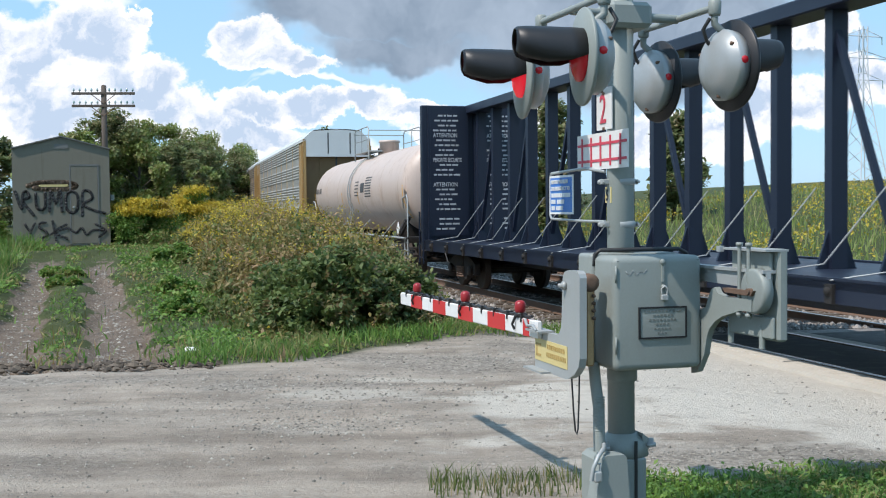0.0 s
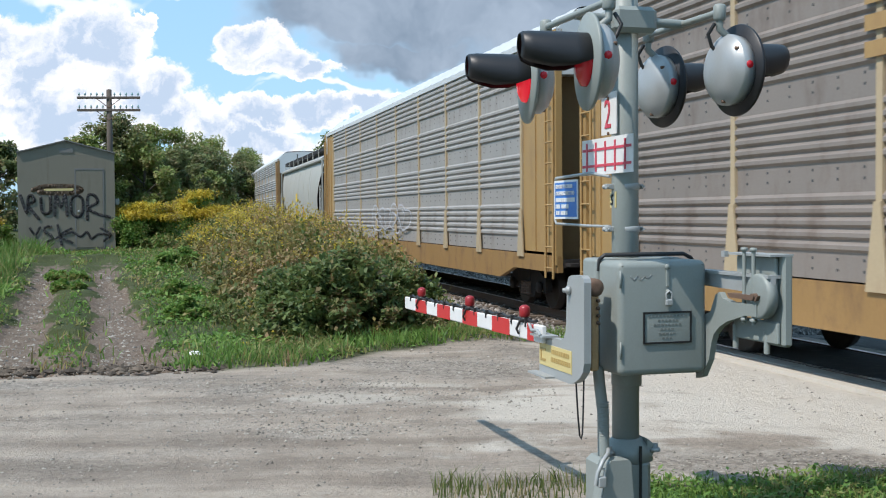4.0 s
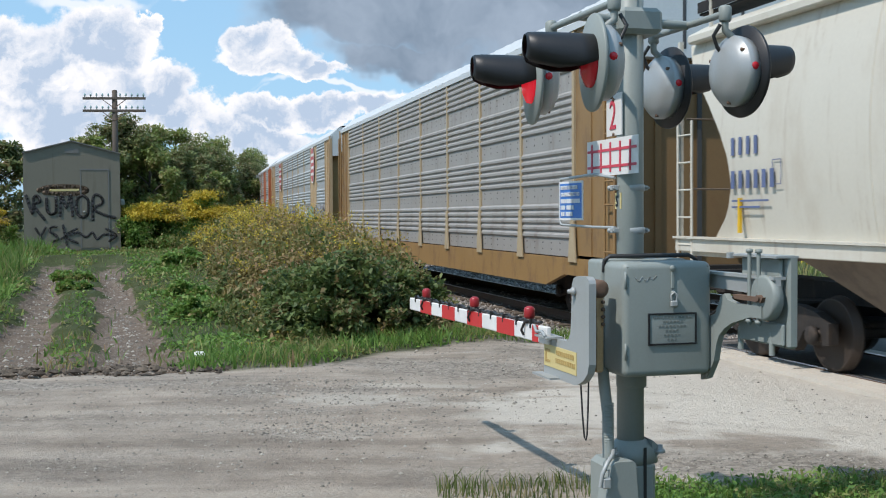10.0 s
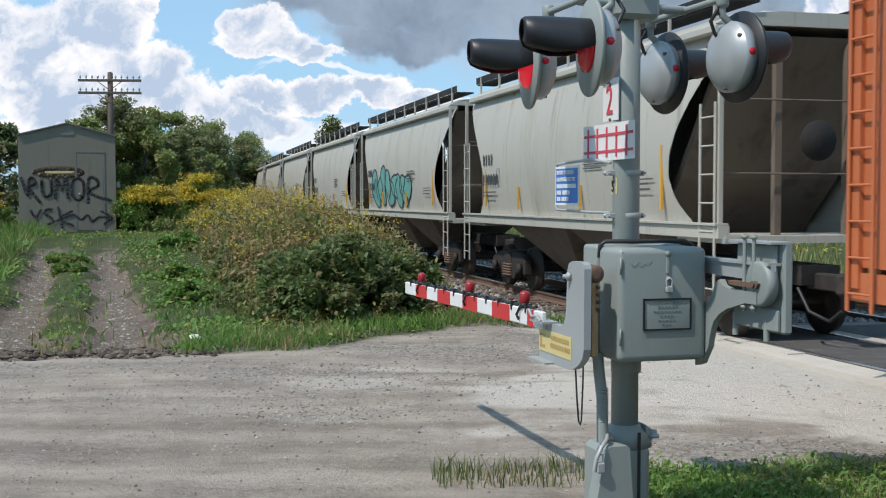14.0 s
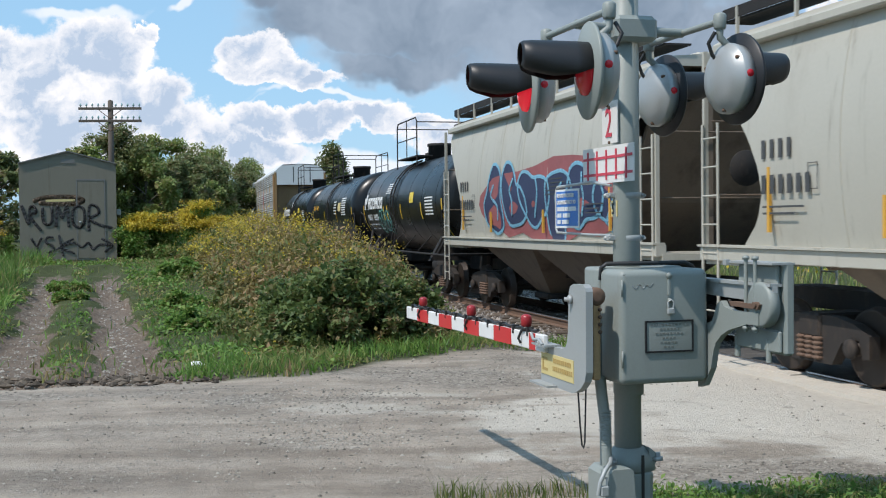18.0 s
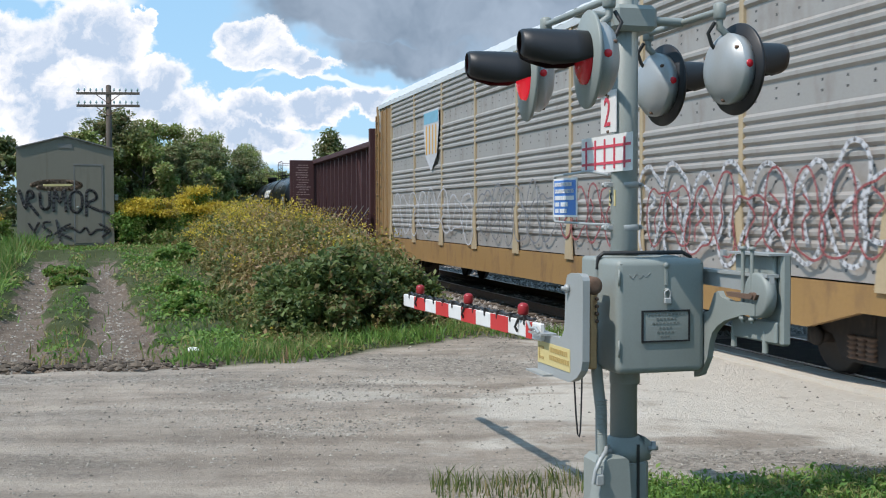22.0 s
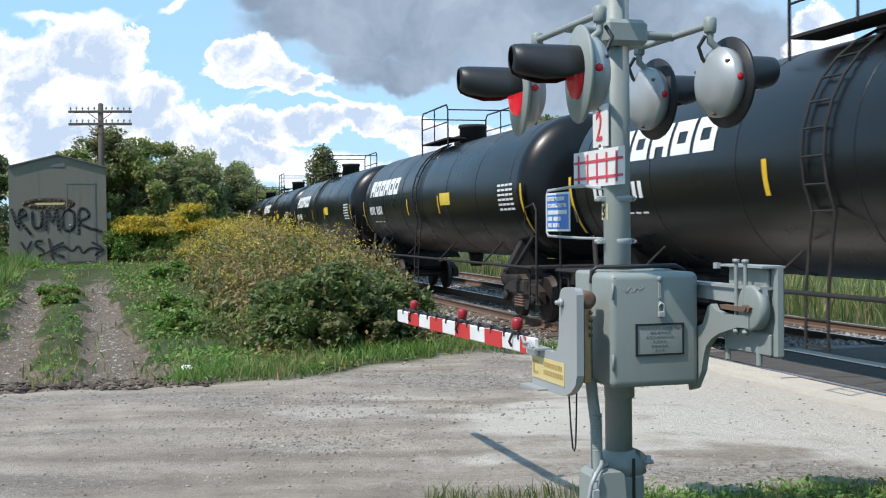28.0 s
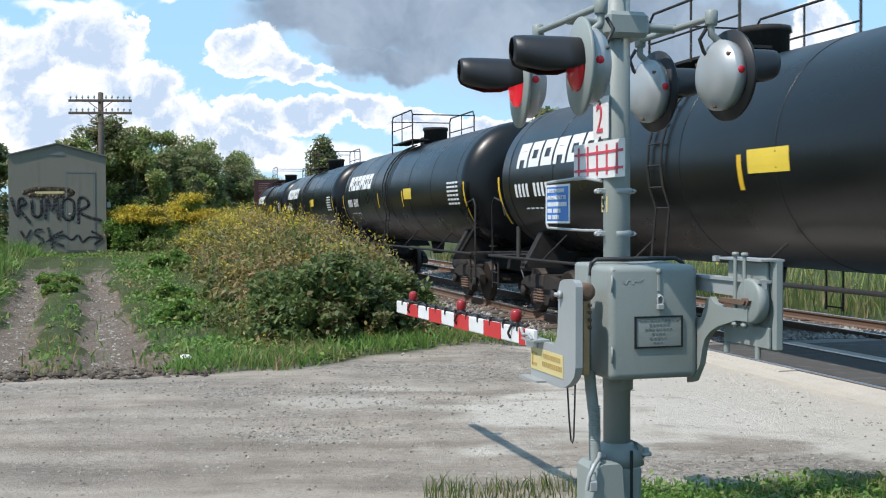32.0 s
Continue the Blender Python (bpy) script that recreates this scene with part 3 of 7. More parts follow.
def build_crossing():
    """Asphalt between and beside the rails where the road goes over, with worn boards at its edge."""
    deck = tagged(new("level_crossing"), "dark asphalt crossing deck with pale worn edge boards", "crossing", kind="structure")
    def slab(lat0, lat1, s0, s1, z0, z1, mat, name):
        mb = MB()
        v = []
        for s, lat in ((s0, lat0), (s1, lat0), (s1, lat1), (s0, lat1)):
            v.append(along(s, lat)[:2])
        mb.add([(x, y, z) for z in (z0, z1) for x, y in v], [(3, 2, 1, 0), (4, 5, 6, 7), (0, 1, 5, 4), (1, 2, 6, 5), (2, 3, 7, 6), (3, 0, 4, 7)])
        part(name, mb, mat, deck)
    for t in (TRACK, TRACK_2):
        slab(t - 0.66, t + 0.66, -14, 15.8, -0.3, -0.012, ASPHALT, "asphalt_infill")
        for side in (-1, 1):
            for k in range(10):
                a = t + side * 0.80
                b = t + side * 1.06
                slab(min(a, b), max(a, b), -14 + 2.98 * k, -14 + 2.98 * k + 2.94, -0.3, -0.008 - 0.004 * (k % 3), PALE_EDGE if a < TRACK - 0.5 else CONCRETE, "edge_board")
    slab(TRACK + 1.07, TRACK_2 - 1.07, -14, 15.6, -0.3, -0.02, ASPHALT, "asphalt_infill")
    slab(TRACK_2 + 1.07, TRACK_2 + 3, -14, 15.6, -0.3, -0.03, ASPHALT, "asphalt_infill")
    slab(TRACK - 1.32, TRACK - 1.07, -14, 15.6, -0.3, -0.020, PALE_EDGE, "asphalt_edge")


build_crossing()


def build_pebbles():
    rnd = np.random.RandomState(11)
    v, f = [], []
    base = np.array([(1, 0, 0), (-1, 0, 0), (0, 1, 0), (0, -1, 0), (0, 0, 1), (0, 0, -1)], float)
    tri = ((0, 2, 4), (2, 1, 4), (1, 3, 4), (3, 0, 4), (2, 0, 5), (1, 2, 5), (3, 1, 5), (0, 3, 5))
    spots = [(rnd.uniform(-5, 6), rnd.uniform(7, 19), rnd.uniform(0.5, 1.6)) for _ in range(26)]
    spots += [(-1.3, 10.6, 1.0), (-0.2, 11.6, 1.1), (0.8, 14.0, 1.4), (-2.2, 12.2, 1.2), (-1.0, 9.9, 0.5)] * 3
    for k in range(15000):
        if k % 5:
            cx, cy, r = spots[rnd.randint(len(spots))]
            x, y = cx + rnd.randn() * r * 0.9, cy + rnd.randn() * r * 0.45
        else:
            x, y = rnd.uniform(-7, 6.5), rnd.uniform(6.3, 19)
        if k % 17 == 0:
            line = RUTS[rnd.randint(2)]
            (xa, ya), (xb, yb) = line[0], line[2]
            w = rnd.rand()
            x, y = xa + (xb - xa) * w + rnd.randn() * 0.25, ya + (yb - ya) * w
        elif on_road(x, y) < 0.4:
            continue
        if x > 1.2 and k % 4:
            continue
        r = (0.004 + 0.012 * rnd.rand() ** 3) * (0.7 + y / 24)
        q = base * r * (0.6 + 0.8 * rnd.rand(6, 1)) * np.array((1, 1, 0.7))
        o = len(v)
        v.extend((q + np.array((x, y, land(x, y) + r * 0.2))).tolist())
        f.extend([(o + a, o + b, o + c) for a, b, c in tri])
    # stones that the wheels have laid bare in the ruts, and coarse gravel along the near edge
    for k in range(4200):
        if k % 3:
            line, w = RUTS[rnd.randint(2)], rnd.rand() ** 1.5 * 2.4
            (xa, ya), (xb, yb) = line[int(w)], line[int(w) + 1]
            x, y = xa + (xb - xa) * (w % 1) + rnd.randn() * 0.24, ya + (yb - ya) * (w % 1)
            r = 0.008 + 0.026 * rnd.rand() ** 3
        else:
            x, y = rnd.uniform(1.3, 5.2), 8.45 + rnd.randn() * 0.3
            r = 0.004 + 0.011 * rnd.rand() ** 3
        q = base * r * (0.6 + 0.8 * rnd.rand(6, 1)) * np.array((1, 1, 0.7))
        o = len(v)
        v.extend((q + np.array((x, y, land(x, y) - (0.10 if k % 3 else 0.0) + r * 0.3))).tolist())
        f.extend([(o + a, o + b, o + c) for a, b, c in tri])
    tagged(new("road_pebbles", raw_mesh("road_pebbles", v, f, PEBBLE_ISLE)), "loose pale pebbles scattered over the gravel road", "gravel", kind="stuff")


build_pebbles()


def build_clods():
    """Crumbled dirt lip where the bank meets the road."""
    rnd = np.random.RandomState(17)
    base = np.array([(1, 0, 0), (-1, 0, 0), (0, 1, 0), (0, -1, 0), (0, 0, 1), (0, 0, -1)], float)
    tri = ((0, 2, 4), (2, 1, 4), (1, 3, 4), (3, 0, 4), (2, 0, 5), (1, 2, 5), (3, 1, 5), (0, 3, 5))
    v, f = [], []
    for _ in range(900):
        x = rnd.uniform(-7.5, -2.6)
        y = road_far(x) + 0.16 + rnd.randn() * 0.22 + 0.28 * noise.noise((x * 1.2, 0.0, 3.0))
        r = 0.012 + 0.045 * rnd.rand() ** 3
        q = base * r * (0.6 + 0.8 * rnd.rand(6, 1)) * np.array((1.4, 1, 0.8))
        o = len(v)
        v.extend((q + np.array((x, y, land(x, y) + r * 0.3))).tolist())
        f.extend([(o + a, o + b, o + c) for a, b, c in tri])
    dirt = island_material("dirt_clods", (0.035, 0.027, 0.02), (0.15, 0.118, 0.088))
    tagged(new("dirt_clods", raw_mesh("dirt_clods", v, f, dirt)), "dark crumbled clods of dirt along the road edge", "dirt", kind="stuff")


build_clods()


def stroke(pts, w, y, thick=0.004):
    """A sprayed line in the xz plane, as a flat ribbon w wide with round ends."""
    mb = MB()
    pts = [Vector((p[0], 0, p[1])) for p in pts]
    left, right = [], []
    for i, p in enumerate(pts):
        d = (pts[min(i + 1, len(pts) - 1)] - pts[max(i - 1, 0)]).normalized()
        n = Vector((-d.z, 0, d.x)) * w / 2
        left.append((p + n)[:])
        right.append((p - n)[:])
    at = y if callable(y) else (lambda z: y)
    for i in range(len(pts) - 1):
        q = [left[i], left[i + 1], right[i + 1], right[i]]
        mb.add([(a[0], at(a[2]), a[2]) for a in q] + [(a[0], at(a[2]) - thick, a[2]) for a in q], [(0, 1, 2, 3), (7, 6, 5, 4), (0, 4, 5, 1), (3, 2, 6, 7)])
    for p in pts:
        mb.lathe((p.x, at(p.z), p.z), (0, -1, 0), [(0, w / 2), (thick, w / 2)], 8)
    return mb


def smooth_line(pts, n=5):
    out = []
    for i in range(len(pts) - 1):
        p0, p1, p2, p3 = pts[max(i - 1, 0)], pts[i], pts[i + 1], pts[min(i + 2, len(pts) - 1)]
        for k in range(n):
            t = k / n
            out.append(tuple(0.5 * (2 * b + (c - a) * t + (2 * a - 5 * b + 4 * c - d) * t * t + (3 * b - a - 3 * c + d) * t ** 3)
                             for a, b, c, d in zip(p0, p1, p2, p3)))
    out.append(pts[-1])
    return out


# ---- the crossing signal ----
POST_INK = material("faded_ochre_ink", (0.42, 0.29, 0.10), 0.6)
MAST = (1.06, 6.5)
SIGNAL_TURN = 15.19


def build_signal():
    sig = thing("crossing_signal", (MAST[0], MAST[1], -0.05), "grey railway crossing signal mast with flashing lights, lowered gate and box", "crossing signal", turn=SIGNAL_TURN)
    up = 0.05
    part("mast", MB().lathe((-0.006, 0, 0.55), (0, 0, 1), [(0, 0.077), (3.4, 0.075)], 28), GALV, sig)
    base = part("base_casting", MB().box(-0.20, -0.15, 0.0, 0.09, 0.15, 0.62, 0, 0.03).lathe((0, 0, 0.60), (0, 0, 1), [(0, 0.15), (0.08, 0.135), (0.11, 0.10), (0.125, 0.085)], 16), GALV, sig)
    part("base_cover", MB().prism([(-0.36, 0.0), (-0.05, 0.0), (-0.095, 0.64), (-0.11, 0.655), (-0.215, 0.655), (-0.235, 0.635)], "y", -0.27, -0.152), GALV, base)
    part("cover_seam", MB().box(0.006, -0.156, 0.0, 0.022, -0.149, 0.70), CABLE, base)
    part("clamp_ear", MB().prism([(0.08, 0.60), (0.13, 0.655), (0.13, 0.69), (0.08, 0.73)], "y", -0.10, 0.02), GALV, base)
    for dx in (-0.15, 0.13):
        part("clamp_bolt", MB().lathe((dx, -0.1, 0.655), (0, 0, 1), [(0, 0.03), (0.02, 0.03), (0.021, 0.016), (0.045, 0.016)], 8), GALV_LIGHT, base)
    part("padlock", MB().box(-0.30, -0.30, 0.52, -0.25, -0.273, 0.58, 0, 0.008).tube([(-0.295, -0.285, 0.58), (-0.295, -0.285, 0.62), (-0.26, -0.285, 0.62), (-0.26, -0.285, 0.58)], 0.006, 6), GALV_LIGHT, base)
    part("chain", MB().tube([(-0.31, -0.283, 0.53), (-0.30, -0.288, 0.60), (-0.27, -0.285, 0.66), (-0.22, -0.24, 0.69), (-0.19, -0.18, 0.70)], 0.012, 6), GALV_LIGHT, base)
    # clamp box and cross arms for the lights
    part("clamp_box", MB().box(-0.12, -0.13, 3.00, 0.14, 0.13, 3.145, 0, 0.025), GALV, sig)
    for side, turn, mounts in ((-1, -7.0, ((-0.441, -0.536), (-0.465, 0.309))), (1, 4.5, ((0.480, -0.369), (0.452, 0.454)))):
        lean = radians(turn)
        fx, fy = side * math.cos(lean), side * math.sin(lean)
        back = [(x - fx * 0.10, y - fy * 0.10) for x, y in mounts]
        mid = ((back[0][0] + back[1][0]) / 2, (back[0][1] + back[1][1]) / 2)
        part("crossarm", MB().tube([(*back[0], 3.08), (*back[1], 3.08)], 0.019, 12).tube([(0, 0, 3.08), (*mid, 3.08)], 0.026, 12), GALV, sig)
        for q, (bx, by) in enumerate(back):
            # each light is built facing +x about its own mount and then turned
            head = part("flashing_light", MB().lathe((0, 0, 3.08), (0, 0, 1), [(-0.045, 0.028), (-0.035, 0.034), (0.03, 0.036), (0.042, 0.026), (0.046, 0.01)], 12)
                        .tube([(0, 0, 3.04), (0, 0, 2.99), (0.05, 0, 2.95)], 0.020, 10), GALV, sig)
            head.matrix_basis = pose(bx, by, 0, 0, 0, math.degrees(math.atan2(fy, fx)))
            c = (0.10, 0.0, 2.77)
            part("background_disc", MB().lathe(c, (1, 0, 0), [(0, 0.02), (0.0, 0.246), (0.012, 0.250), (0.02, 0.246), (0.02, 0.02)], 40), BLACK if side > 0 else GALV, head, "round target plate behind the lens")
            part("housing", MB().lathe(c, (-1, 0, 0), [(0.001, 0.185), (0.035, 0.192), (0.065, 0.192), (0.070, 0.186), (0.10, 0.160), (0.125, 0.105), (0.135, 0.02)], 32), HOUSING, head)
            for g in (25, 145, 265):
                a = radians(g)
                part("housing_bolt", MB().lathe((c[0] - 0.070, 0.172 * math.cos(a), c[2] + 0.172 * math.sin(a)), (-1, 0, 0), [(0, 0.010), (0.025, 0.010)], 8), STEEL_RUST, head)
            lit = side < 0 and q == 1
            part("lens", MB().lathe((c[0] + 0.02, 0, c[2]), (1, 0, 0), [(0, 0.128), (0.02, 0.125), (0.04, 0.085), (0.05, 0.02)], 24), LENS_ON if lit else LENS_DIM, head, "round red signal lens")
            mb, n, v, f = MB(), 22, [], []
            rings = ((0.02, 0.140, 0.006, -4), (0.10, 0.131, 0.018, -22), (0.21, 0.112, 0.040, -44), (0.31, 0.091, 0.062, -58), (0.352, 0.078, 0.072, -64), (0.368, 0.060, 0.080, -68))
            reach = 1.0 if side < 0 else 0.84
            for h, r, zz, low in rings:
                for k in range(n + 1):
                    a = radians(low + (180 - 2 * low) * k / n)
                    v.append((c[0] + h * reach, r * math.cos(a), c[2] + zz + r * math.sin(a)))
            for k in range(len(rings) - 1):
                for m in range(n):
                    f.append((k * (n + 1) + m, k * (n + 1) + m + 1, (k + 1) * (n + 1) + m + 1, (k + 1) * (n + 1) + m))
            mb.add(v, f, 0, True)
            hood = part("hood", mb, BLACK, head, "long tapered black visor hood")
            so = hood.modifiers.new("thickness", "SOLIDIFY")
            so.thickness = 0.005
            part("side_light", MB().lathe((c[0] - 0.04, -side * 0.190, c[2] + 0.01), (0, -side, 0), [(0, 0.022), (0.006, 0.020)], 8), LENS_DIM, head, "tiny red side indicator")
            part("cable", MB().tube([(-0.03, 0.0, 3.02), (-0.06, 0.02, 2.96), (-0.03, 0.03, 2.90), (0.0, 0.02, 2.86)], 0.011, 6), CABLE, head)
    # signs on the mast, facing the road
    sx = -0.078
    number = part("track_number_sign", MB().box(sx - 0.006, -0.058, 2.445, sx, 0.152, 2.682, 0), WHITE, sig, "white plate with a red number 2")
    me = text_mesh("2", 0.235, 0.82, 0.0)
    me.materials.append(RED_INK)
    me.transform(Matrix.Translation((sx - 0.009, 0.105, 2.482)) @ Matrix.Rotation(radians(-90), 4, "Z"))
    part("numeral", me, None, number)
    for z in (2.45, 2.648):
        part("sign_bolt", MB().lathe((sx - 0.006, 0.047, z), (-1, 0, 0), [(0, 0.010), (0.008, 0.009)], 8), STEEL_RUST, number)
    plate = part("tracks_sign", MB().box(sx - 0.012, -0.283, 2.222, sx - 0.006, 0.428, 2.430, 0), WHITE, sig, "white plate with a red rail track drawing")
    ink = MB()
    for z in (2.266, 2.360):
        ink.box(sx - 0.016, -0.27, z, sx - 0.0125, 0.415, z + 0.015)
    for k in range(5):
        y = -0.20 + 0.135 * k
        ink.box(sx - 0.0165, y, 2.240, sx - 0.013, y + 0.019, 2.410)
    part("track_symbol", ink, RED_INK, plate)
    blue = part("notice_sign", MB().box(sx - 0.03, 0.475, 1.977, sx - 0.024, 0.838, 2.193, 0, 0.002), BLUE, sig, "small blue notice with white lettering")
    part("white_border", MB().box(sx - 0.029, 0.463, 1.965, sx - 0.023, 0.850, 2.205), WHITE, blue)
    for k, line in enumerate(("REPORT PROBLEM", "OR EMERGENCY TO")):
        me = text_mesh(line, 0.034, 1.0, 0.0005)
        me.materials.append(WHITE)
        me.transform(Matrix.Translation((sx - 0.033, 0.815, 2.155 - 0.042 * k)) @ Matrix.Rotation(radians(-90), 4, "Z"))
        part("lettering", me, None, blue)
    for z, a, b in ((2.070, 0.50, 0.815), (2.030, 0.745, 0.815), (2.030, 0.60, 0.72), (1.990, 0.755, 0.815), (1.990, 0.62, 0.73)):
        xx = a
        while xx < b:
            part("text_bar", MB().box(sx - 0.034, xx, z, sx - 0.0305, min(xx + 0.022, b), z + 0.026), WHITE, blue)
            xx += 0.031
    part("sign_rod", MB().tube([(-0.10, 0.0, 2.205), (sx - 0.02, 0.30, 2.235), (sx - 0.02, 0.84, 2.222), (sx - 0.02, 0.865, 2.19), (sx - 0.02, 0.865, 1.96), (sx - 0.02, 0.84, 1.935), (sx - 0.02, 0.30, 1.925), (-0.10, 0.0, 1.925)], 0.009, 6), GALV_LIGHT, sig)
    for z in (2.13, 1.89):
        clamp = part("pipe_clamp", MB().lathe((0, 0, z), (0, 0, 1), [(0, 0.074), (0.004, 0.079), (0.032, 0.079), (0.036, 0.074)], 20), GALV_LIGHT, sig)
        part("clamp_ear", MB().box(-0.125, -0.014, z + 0.004, -0.076, 0.014, z + 0.034, 0, 0.004), GALV_LIGHT, clamp)
        part("clamp_bolt", MB().tube([(-0.112, -0.03, z + 0.018), (-0.112, 0.04, z + 0.018)], 0.007, 8).lathe((-0.112, 0.035, z + 0.018), (0, 1, 0), [(0, 0.015), (0.014, 0.015)], 6), GALV_LIGHT, clamp)
        part("clamp_bolt", MB().tube([(0.085, -0.05, z + 0.018), (0.085, 0.03, z + 0.018)], 0.008, 8).box(0.07, -0.01, z + 0.004, 0.10, 0.012, z + 0.032), GALV_LIGHT, clamp)
    tag = part("number_tag", MB().box(-0.079, -0.035, 2.03, -0.074, 0.045, 2.12), YELLOW, sig, "small yellow tag with a black 5")
    me = text_mesh("5", 0.085, 0.9, 0.002)
    me.materials.append(BLACK)
    me.transform(Matrix.Translation((-0.082, 0.03, 2.045)) @ Matrix.Rotation(radians(-90), 4, "Z"))
    part("numeral", me, None, tag)
    cross = part("warning_sign", MB().prism([(-0.42, 3.30), (-0.30, 3.21), (0.40, 3.72), (0.28, 3.81)], "x", -0.10, -0.09), WHITE, sig, "white crossbuck blade with a red edge")
    part("red_edge", MB().prism([(-0.40, 3.305), (-0.30, 3.23), (0.37, 3.72), (0.28, 3.79)], "x", -0.104, -0.101), RED, cross)
    part("white_field", MB().prism([(-0.33, 3.31), (-0.30, 3.285), (0.31, 3.72), (0.28, 3.74)], "x", -0.108, -0.105), WHITE, cross)
    # gate mechanism box: a cast cabinet with well rounded edges, on a mast casting
    def rounded(x0, x1, y0, y1, z0, z1, r):
        mb, n = MB(), 6
        rings = []
        for q in range(n + 1):
            a = math.pi / 2 * q / n
            rings.append((z0 + r - r * math.cos(a), r * (1 - math.sin(a))))
        rings += [(z0 + z1 - z, k) for z, k in rings[::-1]]
        v = []
        for z, k in rings:
            for cx, cy, a0 in ((x1 - r, y1 - r, 0), (x0 + r, y1 - r, 90), (x0 + r, y0 + r, 180), (x1 - r, y0 + r, 270)):
                for q in range(5):
                    a = radians(a0 + 22.5 * q)
                    v.append((cx + (r - k) * math.cos(a), cy + (r - k) * math.sin(a), z))
        m = 20
        f = [tuple(range(m - 1, -1, -1)), tuple(range((len(rings) - 1) * m, len(rings) * m))]
        mb.add(v, f, 0, False)
        mb.add(v, [(i * m + q, i * m + (q + 1) % m, i * m + m + (q + 1) % m, i * m + m + q) for i in range(len(rings) - 1) for q in range(m)], 0, True)
        return mb

    box = part("mechanism_box", rounded(-0.212, 0.312, -0.365, -0.085, 1.125, 1.742, 0.038), GALV, sig, "grey steel gate mechanism cabinet")
    part("box_lid_edge", MB().tube([(-0.212, -0.09, 1.68), (-0.205, -0.10, 1.745), (-0.18, -0.11, 1.768), (0.30, -0.11, 1.768), (0.345, -0.11, 1.745), (0.362, -0.10, 1.725)], 0.012, 8), CABLE, box)
    part("box_back", rounded(-0.232, 0.30, -0.10, 0.09, 1.14, 1.748, 0.022), GALV, box)
    part("lid_groove", MB().box(-0.19, -0.362, 1.712, 0.29, -0.357, 1.718), PLATE_INK, box)
    part("name_plate", rounded(-0.063, 0.206, -0.371, -0.363, 1.302, 1.462, 0.003), GALV, box, "riveted maker's plate with worn lettering")
    frame_mb = MB()
    for a in ((-0.070, 1.296, 0.213, 1.305), (-0.070, 1.459, 0.213, 1.468), (-0.070, 1.305, -0.061, 1.459), (0.204, 1.305, 0.213, 1.459)):
        frame_mb.box(a[0], -0.376, a[1], a[2], -0.366, a[3])
    part("plate_border", frame_mb, BLACK, box)
    for k, (a, b) in enumerate(((-0.04, 0.185), (0.015, 0.13), (-0.01, 0.155), (0.03, 0.11), (0.02, 0.12), (0.04, 0.10))):
        xx = a
        while xx < b:
            part("text_bar", MB().box(xx, -0.3735, 1.440 - 0.024 * k, min(xx + 0.013, b), -0.371, 1.450 - 0.024 * k), PLATE_INK, box)
            xx += 0.021
    part("scratched_mark", stroke(smooth_line([(-0.14, 1.66), (-0.12, 1.64), (-0.10, 1.665), (-0.08, 1.64), (-0.06, 1.66), (-0.04, 1.65), (-0.02, 1.668)], 3), 0.006, -0.3645, 0.002), HOUSING, box)
    part("hasp", MB().box(0.064, -0.374, 1.60, 0.082, -0.364, 1.70, 0, 0.003).lathe((0.073, -0.37, 1.708), (0, -1, 0), [(0, 0.018), (0.008, 0.016)], 10).lathe((0.073, -0.37, 1.575), (0, -1, 0), [(0, 0.013), (0.012, 0.012)], 10), GALV, box)
    part("padlock", MB().box(0.055, -0.392, 1.500, 0.097, -0.372, 1.535, 0, 0.006)
         .tube([(0.062, -0.383, 1.535), (0.058, -0.385, 1.565), (0.075, -0.386, 1.58), (0.092, -0.385, 1.565), (0.090, -0.383, 1.535)], 0.006, 6), GALV_LIGHT, box)
    for z in (1.60, 1.22):
        part("hinge", MB().lathe((-0.20, -0.368, z), (0, 0, 1), [(0, 0.006), (0.09, 0.006)], 8), GALV, box)
    part("mast_collar", MB().lathe((0, 0, 1.02), (0, 0, 1), [(0, 0.082), (0.01, 0.086), (0.11, 0.086), (0.12, 0.08)], 20), GALV, box)
    # gate arm side
    arm_side = part("arm_bracket", MB().prism([(-0.409, 1.635), (-0.40, 1.655), (-0.37, 1.671), (-0.237, 1.668), (-0.19, 1.655), (-0.168, 1.62), (-0.150, 1.40), (-0.14, 1.35), (-0.11, 1.315), (-0.07, 1.302), (0.268, 1.296),
                                                (0.274, 1.075), (-0.20, 1.075), (-0.26, 1.088), (-0.33, 1.118), (-0.385, 1.16), (-0.405, 1.21)], "x", -0.425, -0.385), GALV_LIGHT, sig, "pale grey bent steel gate arm bracket")
    part("pivot_plate", MB().box(-0.336, -0.285, 1.15, -0.288, -0.12, 1.62, 0, 0.008), BRASS, arm_side, "rusty bronze pivot casting")
    for z in (1.41, 1.45, 1.49, 1.53):
        part("pivot_bolt", MB().lathe((-0.312 + 0.016 * (1 if int(z * 100) % 8 else -1), -0.286, z), (0, -1, 0), [(0, 0.011), (0.012, 0.011)], 6), STEEL_RUST, arm_side)
    part("pivot_hub", MB().lathe((-0.31, -0.20, 1.60), (0, -1, 0), [(0, 0.05), (0.085, 0.05), (0.098, 0.04), (0.10, 0.02)], 16), STEEL_RUST, arm_side)
    part("bracket_bolt", MB().lathe((-0.426, -0.21, 1.585), (-1, 0, 0), [(0, 0.024), (0.018, 0.024), (0.019, 0.012), (0.04, 0.012)], 6), GALV_LIGHT, arm_side)
